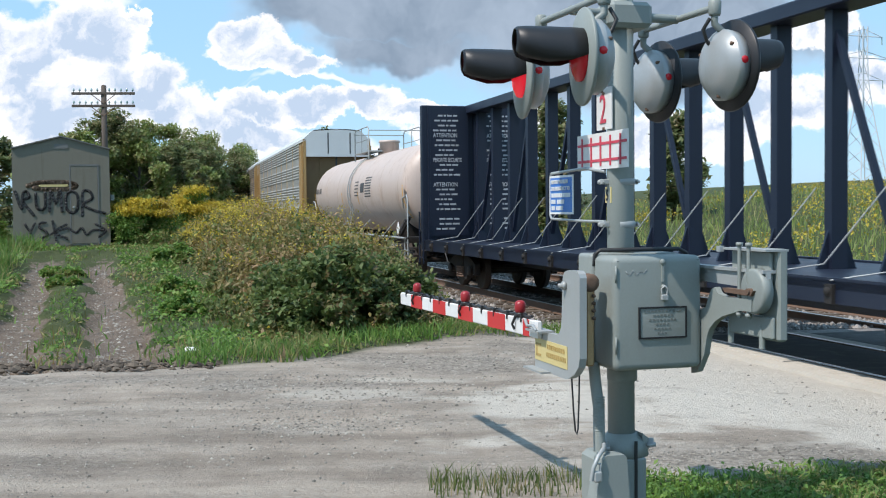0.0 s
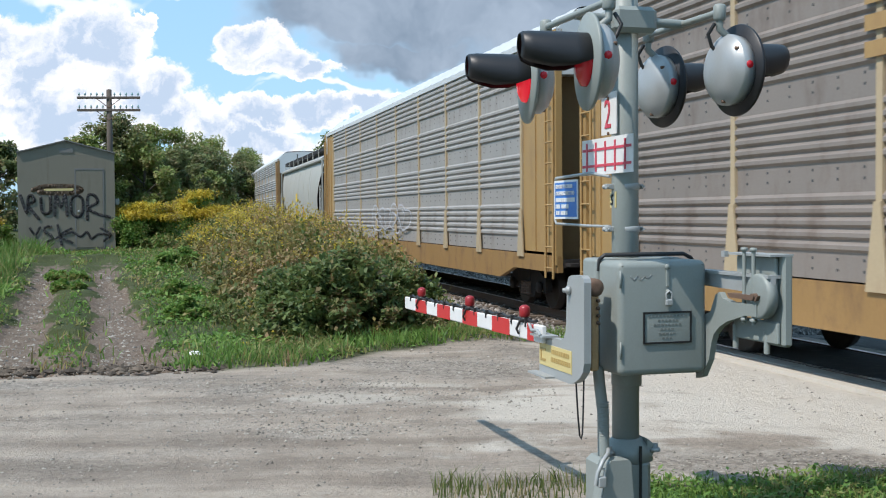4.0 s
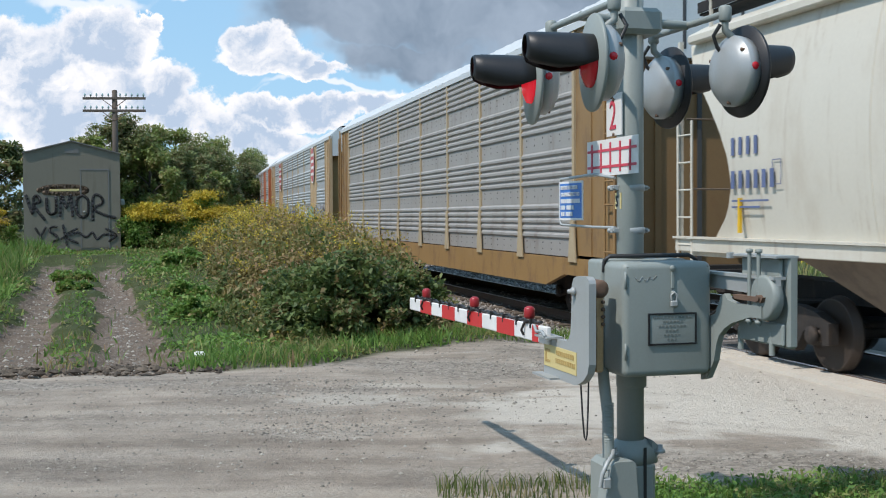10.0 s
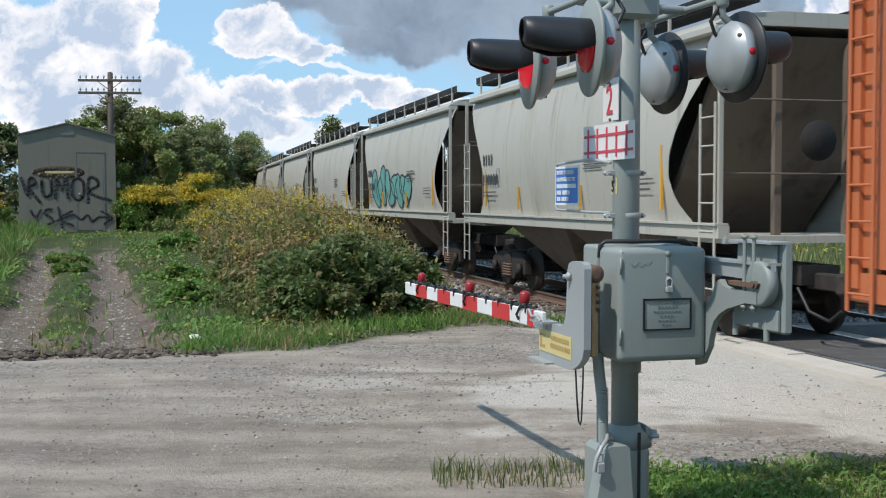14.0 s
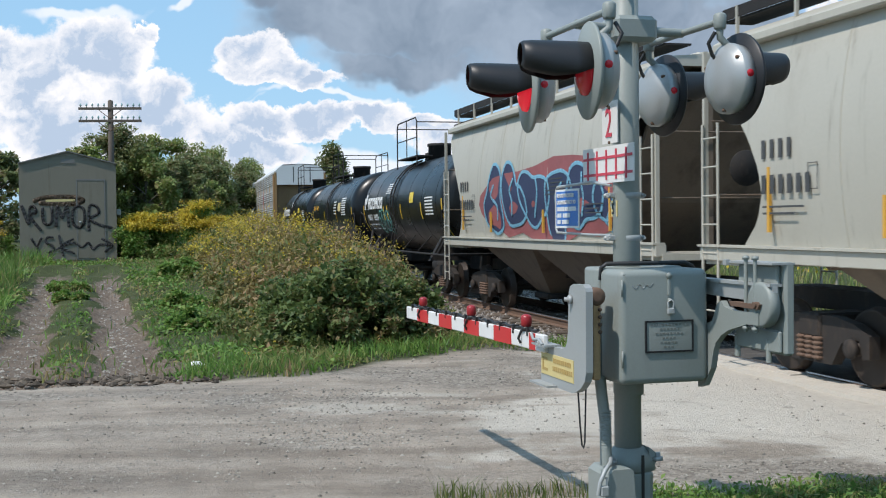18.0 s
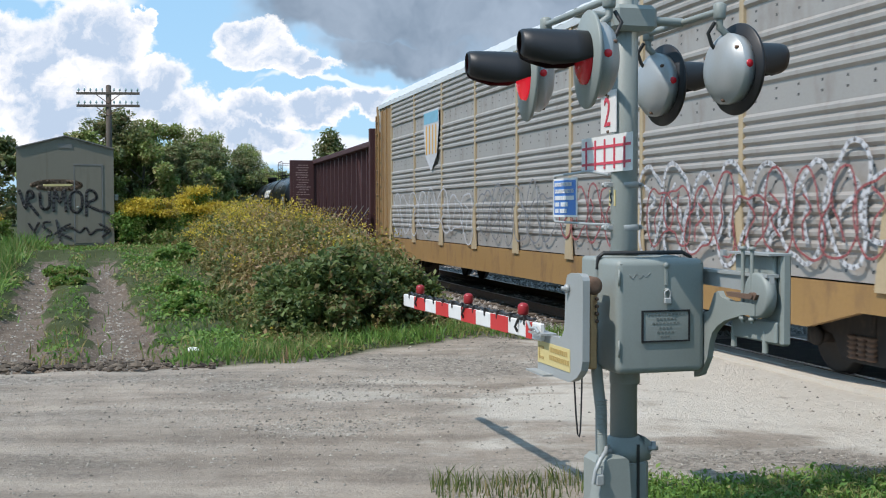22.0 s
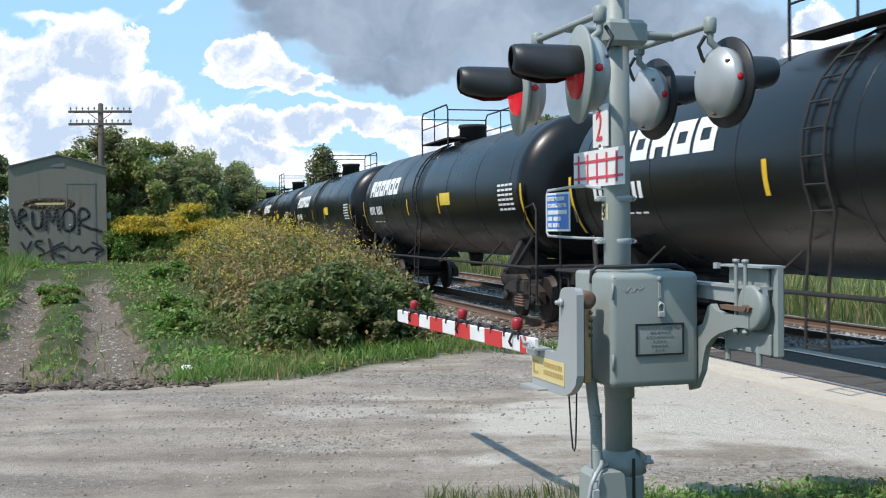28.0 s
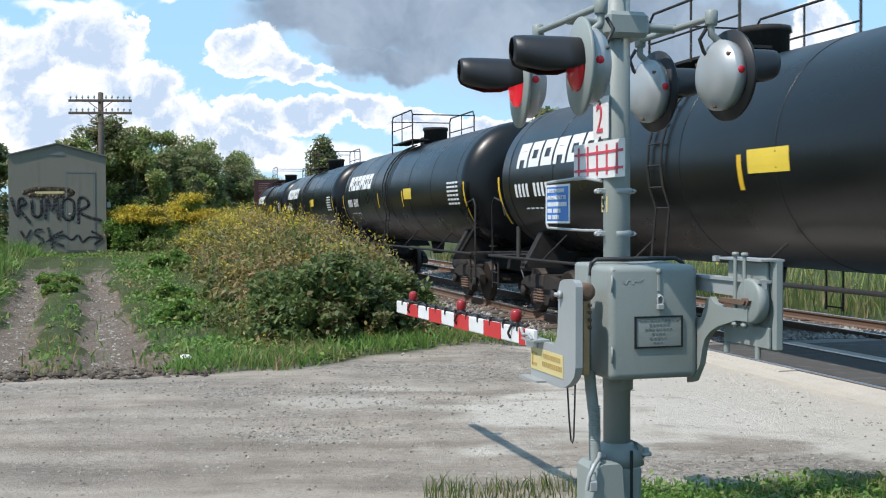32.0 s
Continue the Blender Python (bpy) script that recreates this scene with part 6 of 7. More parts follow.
def autorack(name, label, panel, frame, end_mat, roof=None, solid=False, posts=None, sill_mat=None, half=RACK_HALF):
    car = thing(name, (0, 0, 0), label, "rail car", "cars of the freight train")
    L = half
    end_w = 1.8 if solid else 2.1
    roof = roof or ROOF_GALV
    for y0, y1 in ((-HALF_W + 0.02, -HALF_W + 0.12), (HALF_W - 0.12, HALF_W - 0.02)):
        part("side_sill", MB().prism([(-L, 0.86), (-L + 2.6, 0.86), (-L + 3.6, 0.62), (L - 3.6, 0.62), (L - 2.6, 0.86), (L, 0.86), (L, 1.165), (-L, 1.165)], "y", y0, y1), sill_mat or frame, car)
    part("floor", MB().box(-L, -HALF_W + 0.13, 0.95, L, HALF_W - 0.13, 1.10), UNDER, car)
    part("center_sill", MB().box(-L + 2.8, -0.4, 0.62, L - 2.8, 0.4, 0.95).box(-L, -0.25, 0.7, L, 0.25, 0.95), UNDER, car)
    post = MB().box(-0.055, -0.05, 0.0, 0.055, 0.05, 4.1).prism([(-0.055, 0.95), (-0.11, 0.55), (-0.19, 0.0), (0.19, 0.0), (0.11, 0.55), (0.055, 0.95)], "y", -0.078, -0.051).mesh("side_post", posts or frame)
    wide = MB().box(-1.15, -0.03, 0.0, 1.15, 0.04, 4.05).box(-1.15, -0.045, 0.0, -1.05, -0.03, 4.05).box(1.05, -0.045, 0.0, 1.15, -0.03, 4.05).box(-0.03, -0.040, 0.0, 0.03, -0.03, 4.0).mesh("solid_panel", frame)
    # the side in bays between posts; two bays of some cars are plain sheets
    if solid:
        lines = [-12.6, -9.5, -7.2, -4.32, -1.44, 1.44, 4.32, 7.2, 9.5, 12.6]
    else:
        lines = [-L + end_w + 2 * (L - end_w) * k / RACK_BAYS for k in range(RACK_BAYS + 1)]
    sides = ((-HALF_W + 0.06, 0), (HALF_W - 0.06, 180))
    for a, b in zip(lines, lines[1:]):
        plain = solid and b - a < 2.5
        for y, turn in sides:
            if plain:
                put("solid_panel", wide, car, ((a + b) / 2, y, 1.17), turn)
            else:
                put("side_panel", rack_panel(panel, b - a), car, (a + 0.055 if turn == 0 else b - 0.055, y + (-0.01 if turn == 0 else 0.01), 1.185), turn)
    for x in lines:
        for y, turn in sides:
            put("side_post", post, car, (x, y, 1.10), turn)
    for sgn in (-1, 1):
        for y in (-HALF_W + 0.05, HALF_W - 0.07):
            part("end_panel", MB().box(min(sgn * (L - 0.22), sgn * (L - end_w + 0.06)), y, 1.22, max(sgn * (L - 0.22), sgn * (L - end_w + 0.06)), y + 0.02, 5.2), frame, car)
            for xx in (L - end_w * 0.62, L - end_w * 0.34):
                part("end_stiffener", MB().box(sgn * xx - 0.04, y - 0.025 if y < 0 else y + 0.02, 1.22, sgn * xx + 0.04, y if y < 0 else y + 0.045, 5.2), frame, car)
    part("top_rail", MB().box(-L, -HALF_W, 5.20, L, -HALF_W + 0.10, 5.32).box(-L, HALF_W - 0.10, 5.20, L, HALF_W, 5.32), roof, car)
    arc = [(-HALF_W + 0.02, 5.32), (-1.12, 5.70), (-1.02, 5.74), (-0.5, 5.775), (0, 5.79), (0.5, 5.775), (1.02, 5.74), (1.12, 5.70), (HALF_W - 0.02, 5.32)]
    mb = MB()
    count = 80
    v = []
    for i in range(count + 1):
        x = -L + 0.1 + (2 * L - 0.2) * i / count
        lift = 0.018 if i % 2 else 0.0
        for y, z in arc:
            v.append((x, y, z + lift))
    n = len(arc)
    mb.add(v, [(i * n + k, i * n + k + 1, i * n + n + k + 1, i * n + n + k) for i in range(count) for k in range(n - 1)])
    part("roof", mb, roof, car, "pale galvanised ribbed roof")
    for sgn in (-1, 1):
        x = sgn * (L - 0.35)
        part("end_door", MB().prism([(-HALF_W + 0.12, 1.1), (HALF_W - 0.12, 1.1), (HALF_W - 0.12, 5.25), (1.08, 5.66), (0, 5.74), (-1.08, 5.66), (-HALF_W + 0.12, 5.25)], "x", min(x, x - sgn * 0.08), max(x, x - sgn * 0.08)), end_mat, car, "ochre radial end door")
        xo = x + sgn * 0.003
        part("door_upper", MB().prism([(-HALF_W + 0.02, 4.48), (HALF_W - 0.02, 4.48), (HALF_W - 0.02, 5.30), (1.12, 5.68), (0, 5.76), (-1.12, 5.68), (-HALF_W + 0.02, 5.30)], "x", min(xo, x + sgn * 0.34), max(xo, x + sgn * 0.34)), roof, car, "pale galvanised hood over the end door")
        for yy in (-0.42, 0.62):
            part("hood_seam", MB().box(x + sgn * 0.34 - 0.006, yy - 0.03, 4.62, x + sgn * 0.34 + 0.006, yy + 0.03, 5.60), STENCIL_D, car)
        for yy in (-0.75, 0.75):
            part("door_rib", MB().box(x - 0.02 + sgn * 0.03, yy - 0.05, 1.2, x + 0.02 + sgn * 0.03, yy + 0.05, 5.0), end_mat, car)
        part("door_seam", MB().box(x - 0.012 + sgn * 0.03, -0.04, 1.15, x + 0.012 + sgn * 0.03, 0.04, 5.5), STENCIL_D, car)
        for y in (-HALF_W + 0.05, HALF_W - 0.05):
            part("corner_post", MB().box(sgn * L - 0.22 if sgn > 0 else -L, y - 0.06, 1.0, sgn * L if sgn > 0 else -L + 0.22, y + 0.06, 5.3), frame, car)
            lad = ladder_mesh("ladder", 0.0, 0.42, 0.0, 0.75, 5.0, 11, frame)
            put("ladder", lad, car, (sgn * L - (0.50 if sgn > 0 else -0.08), y + (-0.09 if y < 0 else 0.09), 0))
        part("end_platform", MB().box(min(sgn * (L - 0.3), sgn * (L + 0.25)), -1.4, 0.98, max(sgn * (L - 0.3), sgn * (L + 0.25)), 1.4, 1.04), UNDER, car)
    part("brake_gear", MB().lathe((-1.5, 0.3, 0.55), (1, 0, 0), [(0, 0.2), (1.0, 0.2), (1.02, 0.1)], 12), UNDER, car)
    part("brake_box", MB().box(1.0, -0.6, 0.42, 2.4, -0.1, 0.62, 0, 0.03), UNDER, car)
    add_trucks(car, L - 3.2)
    add_coupler(car, L)
    return car


# covered hopper -----------------------------------------------------
def hopper(name, label, half, skin, bays=2, stripes=STRIPE_O, sill_mat=None, roof_z=4.55, stripe_x=(), stencil=STENCIL_D):
    car = thing(name, (0, 0, 0), label, "rail car", "cars of the freight train")
    L = half
    sill_mat = sill_mat or skin
    zs = [1.62 + (roof_z - 0.25 - 1.62) * k / 20 for k in range(21)]
    def belly(z):
        t = (z - 1.62) / (roof_z - 0.25 - 1.62)
        return 1.32 + 0.23 * math.sin(math.pi * min(1.0, 0.12 + 0.86 * t)) ** 0.8
    def end_x(z):
        t = (z - 1.62) / (roof_z - 0.25 - 1.62)
        curve = ((0.0, 0.95), (0.12, 1.38), (0.25, 1.55), (0.38, 1.50), (0.52, 1.27), (0.65, 0.95), (0.78, 0.58), (0.9, 0.25), (1.01, 0.06))
        for (a, u), (b, w) in zip(curve, curve[1:]):
            if a <= t <= b:
                return L - (u + (w - u) * (t - a) / (b - a))
        return L - 0.06
    for sgn in (-1, 1):
        mb, v = MB(), []
        cols = 9
        for z in zs:
            e = end_x(z)
            for k in range(cols):
                v.append((-e + 2 * e * k / (cols - 1), sgn * belly(z), z))
        mb.add(v, [(r * cols + k, r * cols + k + 1, r * cols + cols + k + 1, r * cols + cols + k) for r in range(20) for k in range(cols - 1)], 0, True)
        part("side_sheet", mb, skin, car)
        seam = MB().tube([(0, sgn * (belly(z) + 0.002), z) for z in zs], 0.008, 4).mesh("weld_seam", skin)
        for k in range(1, 6):
            put("weld_seam", seam, car, (-L * 0.72 + 1.44 * L * k / 6, 0, 0))
        part("side_sill", MB().box(-L, min(sgn * 1.38, sgn * 1.56), 1.42, L, max(sgn * 1.38, sgn * 1.56), 1.60, 0, 0.01).box(-L, min(sgn * 1.40, sgn * 1.60), 1.60, L, max(sgn * 1.40, sgn * 1.60), 1.63), sill_mat, car)
        part("roof_edge", MB().box(-L + 0.25, min(sgn * 1.25, sgn * 1.50), roof_z - 0.26, L - 0.25, max(sgn * 1.25, sgn * 1.50), roof_z - 0.14, 0, 0.02), skin, car)
    part("roof", MB().prism([(-1.48, roof_z - 0.14), (1.48, roof_z - 0.14), (1.2, roof_z), (0.5, roof_z + 0.06), (-0.5, roof_z + 0.06), (-1.2, roof_z)], "x", -L + 0.25, L - 0.25), skin, car)
    part("running_board", MB().box(-L + 0.2, 0.85, roof_z + 0.16, L - 0.2, 1.28, roof_z + 0.19), UNDER, car, "dark grating roof walkway")
    walkway = part("running_board", MB().box(-L + 0.2, -1.28, roof_z + 0.16, L - 0.2, -0.85, roof_z + 0.19), UNDER, car, "dark grating roof walkway")
    for k in range(9):
        x = -L + 0.6 + (2 * L - 1.2) * k / 8
        for y0 in (-1.33, 1.29):
            part("walkway_post", MB().box(x - 0.02, y0, roof_z - 0.08, x + 0.02, y0 + 0.04, roof_z + 0.34), skin, walkway)
    part("walkway_edge", MB().box(-L + 0.2, -1.31, roof_z + 0.19, L - 0.2, -1.29, roof_z + 0.34), UNDER, walkway)
    part("hatch_cover", MB().box(-L + 1.0, -0.35, roof_z + 0.06, L - 1.0, 0.35, roof_z + 0.20, 0, 0.04), skin, car)
    # end slope sheets and frames
    for sgn in (-1, 1):
        xs = sgn
        part("slope_sheet", MB().prism([(sgn * (L - 0.22), roof_z - 0.28), (sgn * (L - 0.30), roof_z - 0.28), (sgn * (L - 1.75), 2.3), (sgn * (L - 2.75), 1.42), (sgn * (L - 2.62), 1.36), (sgn * (L - 1.62), 2.25)], "y", -1.30, 1.30), SLOPE_SHADED, car, "dirty brown end slope sheet, its colour darkened for roof shade")
        for yy in (-0.55, 0.55):
            part("end_post", MB().prism([(sgn * (L - 0.30), 1.46), (sgn * (L - 0.20), 1.46), (sgn * (L - 0.20), roof_z - 0.35), (sgn * (L - 0.30), roof_z - 0.45)], "y", yy - 0.05, yy + 0.05), SLOPE_SHADED, car)
        for zz in (2.3, 3.3):
            part("end_handrail", MB().tube([(sgn * (L - 0.14), -1.45, zz), (sgn * (L - 0.14), 1.45, zz)], 0.014, 6), SLOPE_SHADED, car)
        part("brake_wheel", MB().lathe((sgn * (L - 0.12), 0.0, 2.75), (sgn, 0, 0), [(0, 0.27), (0.02, 0.28), (0.04, 0.27)], 16), UNDER, car)
        part("end_platform", MB().box(min(sgn * (L - 1.4), sgn * (L + 0.02)), -1.45, 1.36, max(sgn * (L - 1.4), sgn * (L + 0.02)), 1.45, 1.46), sill_mat, car)
        for y in (-1.50, 1.50):
            part("corner_stay", MB().box(sgn * (L - 0.06) - 0.03, y - 0.03, 1.45, sgn * (L - 0.06) + 0.03, y + 0.03, roof_z - 0.2), skin, car)
            lad = ladder_mesh("ladder", 0.0, 0.42, 0.0, 0.55, 3.25, 7, skin, 0.013)
            put("ladder", lad, car, (sgn * (L - 0.30) - 0.21, y + (-0.06 if y < 0 else 0.06), 0))
    # outlet hoppers under the floor
    step_x = (2 * L - 5.4) / bays
    for k in range(bays):
        xc = -L + 2.7 + step_x * (k + 0.5)
        w = step_x / 2 - 0.04
        v = [(xc - w, -1.35, 1.45), (xc + w, -1.35, 1.45), (xc + w, 1.35, 1.45), (xc - w, 1.35, 1.45),
             (xc - 0.35, -0.45, 0.42), (xc + 0.35, -0.45, 0.42), (xc + 0.35, 0.45, 0.42), (xc - 0.35, 0.45, 0.42)]
        mb = MB()
        mb.add(v, [(0, 1, 5, 4), (1, 2, 6, 5), (2, 3, 7, 6), (3, 0, 4, 7), (4, 5, 6, 7), (3, 2, 1, 0)])
        # outlets in the darkened brown carry the shade beneath the car in their colour
        part("outlet_hopper", mb, skin if k == bays - 1 and bays > 2 else SLOPE_SHADED, car)
        part("outlet_gate", MB().box(xc - 0.45, -0.55, 0.30, xc + 0.45, 0.55, 0.42, 0, 0.02), UNDER, car)
    part("center_sill", MB().box(-L, -0.3, 0.78, L, 0.3, 1.05), UNDER, car)
    for x, z0, z1 in stripe_x:
        part("reflective_stripe", MB().box(x - 0.026, -1.56, z0, x + 0.026, -1.52, z1), stripes, car)
    add_trucks(car, L - 1.9)
    add_coupler(car, L)
    x = -L + 1.62
    bars(car, [(x + 0.19 * k, 2.70, x + 0.19 * k + 0.08, 2.93) for k in range(4)], stencil, -1.566, "letter_bar")
    bars(car, [(x + 0.19 * k, 2.27, x + 0.19 * k + 0.09, 2.50) for k in range(6)], stencil, -1.566, "letter_bar")
    bars(car, [(x, 2.10, x + 0.9, 2.125), (x, 2.02, x + 0.7, 2.045)], stencil, -1.553)
    bars(car, [(x + 1.0, 2.30, x + 1.2, 2.31), (x + 1.0, 2.60, x + 1.2, 2.61), (x + 1.0, 2.31, x + 1.01, 2.60), (x + 1.19, 2.31, x + 1.2, 2.60)], stencil, -1.566, "stencil_frame")
    low = 0.0 if L < 7 else 0.62
    for k in range(5):
        bars(car, [(1.4, 2.75 - low - 0.07 * k, 1.4 + (0.9, 1.05, 0.7, 1.0, 0.8)[k] * (1 - low / 2), 2.772 - low - 0.07 * k)], stencil if L < 7 else STENCIL_R, -1.566)
    for k in range(3):
        bars(car, [(3.4, 2.25 - 0.075 * k, 3.4 + (0.8, 0.6, 0.7)[k], 2.27 - 0.075 * k)], stencil, -1.560)
    return car


# tank car -----------------------------------------------------------
def tank_profile(half, r):
    prof = []
    for k in range(9):
        a = math.pi / 2 * k / 8
        prof.append((-half + 0.52 - 0.52 * math.cos(a), r * math.sin(a) ** 0.55))
    return prof + [(-x, q) for x, q in prof[::-1]]


def tank_car(name, label, half, r, zc, skin, logo, long_ladder=True, rail_mat=None, stripe=STRIPE_Y, stencil=STENCIL_W, dome_white=False, placard=False, plat_x=0.0, high=0.0):
    car = thing(name, (0, 0, 0), label, "rail car", "cars of the freight train")
    L = half
    rail_mat = rail_mat or UNDER
    th = L - 0.55
    shell = part("tank_shell", MB().lathe((0, 0, zc), (1, 0, 0), tank_profile(th, r), 48), skin, car)
    for x in [-th + 0.9 + (2 * th - 1.8) * k / 6 for k in range(7)]:
        part("weld_seam", MB().lathe((x - 0.012, 0, zc), (1, 0, 0), [(0, r), (0.004, r + 0.006), (0.02, r + 0.006), (0.024, r)], 48), skin, shell)
    for x in (-L, L - 3.6):
        part("stub_sill", MB().box(x, -0.35, 0.72, x + 3.6, 0.35, 1.15, 0, 0.02), UNDER, car)
    for sgn in (-1, 1):
        part("bolster_web", MB().prism([(-1.45, 0.95), (1.45, 0.95), (1.0, 1.75), (0.5, 1.25), (-0.5, 1.25), (-1.0, 1.75)], "x", sgn * (L - 2.1) - 0.12, sgn * (L - 2.1) + 0.12), UNDER, car)
        part("end_platform", MB().box(min(sgn * (L - 0.75), sgn * L), -1.45, 1.12, max(sgn * (L - 0.75), sgn * L), 1.45, 1.17), UNDER, car)
        for y in (-1.42, 1.42):
            part("grab_iron", MB().tube([(sgn * (L - 0.1), y, 1.15), (sgn * (L - 0.1), y, 2.25), (sgn * (L - 0.25), y, 2.38), (sgn * (L - 0.75), y, 2.30), (sgn * (L - 0.85), y * 0.97, 2.0)], 0.022, 8), rail_mat, car)
            lad = ladder_mesh("step_ladder", 0, 0.40, 0, 0.45, 1.12, 3, rail_mat)
            put("step_ladder", lad, car, (sgn * (L - 0.3) - 0.2, y, 0))
            part("saddle_strut", MB().tube([(sgn * (L - 1.6), y * 0.95, 1.1), (sgn * (L - 1.0), y * 0.80, 1.75)], 0.05, 6), UNDER, car)
    for y in (-1.50, 1.50):
        part("side_rail", MB().tube([(-L + 0.1, y, 1.14), (L - 0.1, y, 1.14)], 0.03, 8), rail_mat, car)
        for k in range(4):
            x = -L + 3.4 + (2 * L - 6.8) * k / 3
            part("rail_stay", MB().tube([(x, y, 1.14), (x + 0.35, y * 0.76, 1.62)], 0.018, 6), rail_mat, car)
    # ladders up to the platform
    for y in (-1, 1):
        mb = MB()
        pts = [(y * (r + 0.05) * math.cos(a), zc + (r + 0.05) * math.sin(a)) for a in [radians(-25 + 95 * k / 8) for k in range(9)]]
        for dx in (-0.22, 0.22):
            mb.tube([(plat_x + dx, y * 1.5, 0.5), (plat_x + dx, y * 1.5, 1.15)] + [(plat_x + dx, p[0], p[1]) for p in pts], 0.02, 6)
        for p in pts:
            mb.tube([(plat_x - 0.22, p[0], p[1]), (plat_x + 0.22, p[0], p[1])], 0.014, 6)
        for z in (0.55, 0.85):
            mb.tube([(plat_x - 0.22, y * 1.5, z), (plat_x + 0.22, y * 1.5, z)], 0.014, 6)
        part("ladder", mb, rail_mat, car)
    top = zc + r
    q = plat_x
    part("top_platform", MB().box(q - 1.4, 0.45, top + 0.02, q + 1.4, 0.95, top + 0.06), rail_mat, car)
    plat = part("top_platform", MB().box(q - 1.4, -0.95, top + 0.02, q + 1.4, -0.45, top + 0.06), rail_mat, car)
    rh = 0.92 + high
    for y in (-0.95, 0.95):
        part("railing", MB().tube([(q - 1.4, y, top - 0.25), (q - 1.4, y, top + rh - 0.12), (q - 1.25, y, top + rh), (q + 1.25, y, top + rh), (q + 1.4, y, top + rh - 0.12), (q + 1.4, y, top - 0.25)], 0.022, 8)
             .tube([(q - 1.4, y, top + rh * 0.5), (q + 1.4, y, top + rh * 0.5)], 0.016, 6).tube([(q, y, top), (q, y, top + rh)], 0.018, 6), rail_mat, plat)
    for xx in (q - 1.4, q + 1.4):
        part("end_railing", MB().tube([(xx, -0.95, top + rh - 0.14), (xx, 0.95, top + rh - 0.14)], 0.018, 6), rail_mat, plat)
    part("manway", MB().lathe((q + 0.45, 0, top - 0.05), (0, 0, 1), [(0, 0.36), (0.42, 0.36), (0.44, 0.40), (0.52, 0.38), (0.54, 0.05)], 18), skin if dome_white else UNDER, plat)
    part("valve_cover", MB().lathe((q - 0.6, 0, top - 0.05), (0, 0, 1), [(0, 0.22), (0.28, 0.22), (0.32, 0.10)], 14), UNDER, plat)
    part("air_tank", MB().lathe((L - 3.9, -0.75, 0.78), (1, 0, 0), [(0, 0.05), (0.05, 0.20), (0.95, 0.20), (1.0, 0.05)], 14), UNDER, car)
    part("bottom_valve", MB().lathe((0, 0, zc - r - 0.35), (0, 0, 1), [(0, 0.16), (0.4, 0.22)], 12), UNDER, car)
    # paint marks that follow the shell
    def on_shell(x0, x1, z0, z1, mat, name, parent=car, lift=0.006):
        n = max(2, int((z1 - z0) / 0.08))
        v = []
        for k in range(n + 1):
            z = z0 + (z1 - z0) * k / n
            yy = -math.sqrt(max((r + lift) ** 2 - (z - zc) ** 2, 0.01))
            v += [(x0, yy, z), (x1, yy, z)]
        mb = MB()
        mb.add(v, [(2 * k, 2 * k + 1, 2 * k + 3, 2 * k + 2) for k in range(n)])
        return part(name, mb, mat, parent)
    if logo == "short":
        marks = (-th + 0.25, -2.1, -1.55, 0.5, 3.2, th - 0.25)
    else:
        marks = (-th + 0.24, -1.8, 1.65, th - 0.24)
    for x in marks if stripe else ():
        on_shell(x - 0.055, x + 0.055, zc - 0.45 if abs(x) < th - 1.2 else zc - 0.92, zc if abs(x) < th - 1.2 else zc + 0.06, stripe, "reflective_stripe")

    def emblem_row(lx, z0, z1, w, gap, bar, count):
        """A maker's mark as a row of plain open blocks."""
        for k in range(count):
            x = lx + (w + gap) * k
            on_shell(x, x + bar, z0, z1, STENCIL_W, "logo_shape")
            on_shell(x + w - bar, x + w, z0, z1, STENCIL_W, "logo_shape")
            on_shell(x + bar, x + w - bar, z1 - bar, z1, STENCIL_W, "logo_shape")
            on_shell(x + bar, x + w - bar, z0 if k % 3 else z0 + 0.16, z0 + bar if k % 3 else z0 + 0.16 + bar, STENCIL_W, "logo_shape")

    if logo == "short":
        lx = -th + 0.45
        on_shell(lx, lx + 0.16, zc - 0.10, zc + 0.32, STENCIL_W, "logo_shape")
        on_shell(lx + 0.20, lx + 0.42, zc + 0.10, zc + 0.42, STENCIL_W, "logo_shape")
        emblem_row(lx + 0.62, zc - 0.08, zc + 0.30, 0.36, 0.06, 0.10, 6)
        for k in range(9):
            if k != 4:
                on_shell(lx + 0.45 + 0.21 * k, lx + 0.56 + 0.21 * k, zc - 0.46, zc - 0.26, stencil, "text_bar")
        for k in range(8):
            on_shell(lx + 0.5 + 0.27 * k, lx + 0.69 + 0.27 * k, zc - 0.62, zc - 0.58, stencil, "text_bar")
            if k not in (2, 5):
                on_shell(lx + 0.6 + 0.27 * k, lx + 0.8 + 0.27 * k, zc - 0.76, zc - 0.72, stencil, "text_bar")
        for k in range(5):
            on_shell(-1.75 - 0.04 * k, -1.0 - 0.05 * k, zc + 0.66 - 0.07 * k, zc + 0.69 - 0.07 * k, stencil, "text_bar")
        on_shell(1.75, 2.25, zc + 0.02, zc + 0.32, NOTICE_Y, "notice_panel")
        for k in range(6):
            on_shell(3.7, 4.6, zc + 0.10 - 0.09 * k, zc + 0.14 - 0.09 * k, stencil, "text_bar")
    elif logo:
        lx = -7.05
        emblem_row(lx, zc + 0.19, zc + 0.68, 0.58, 0.10, 0.16, 6)
        for k in range(9):
            if k != 4:
                on_shell(lx - 0.1 + 0.215 * k, lx + 0.03 + 0.215 * k, zc - 0.38, zc - 0.12, stencil, "text_bar")
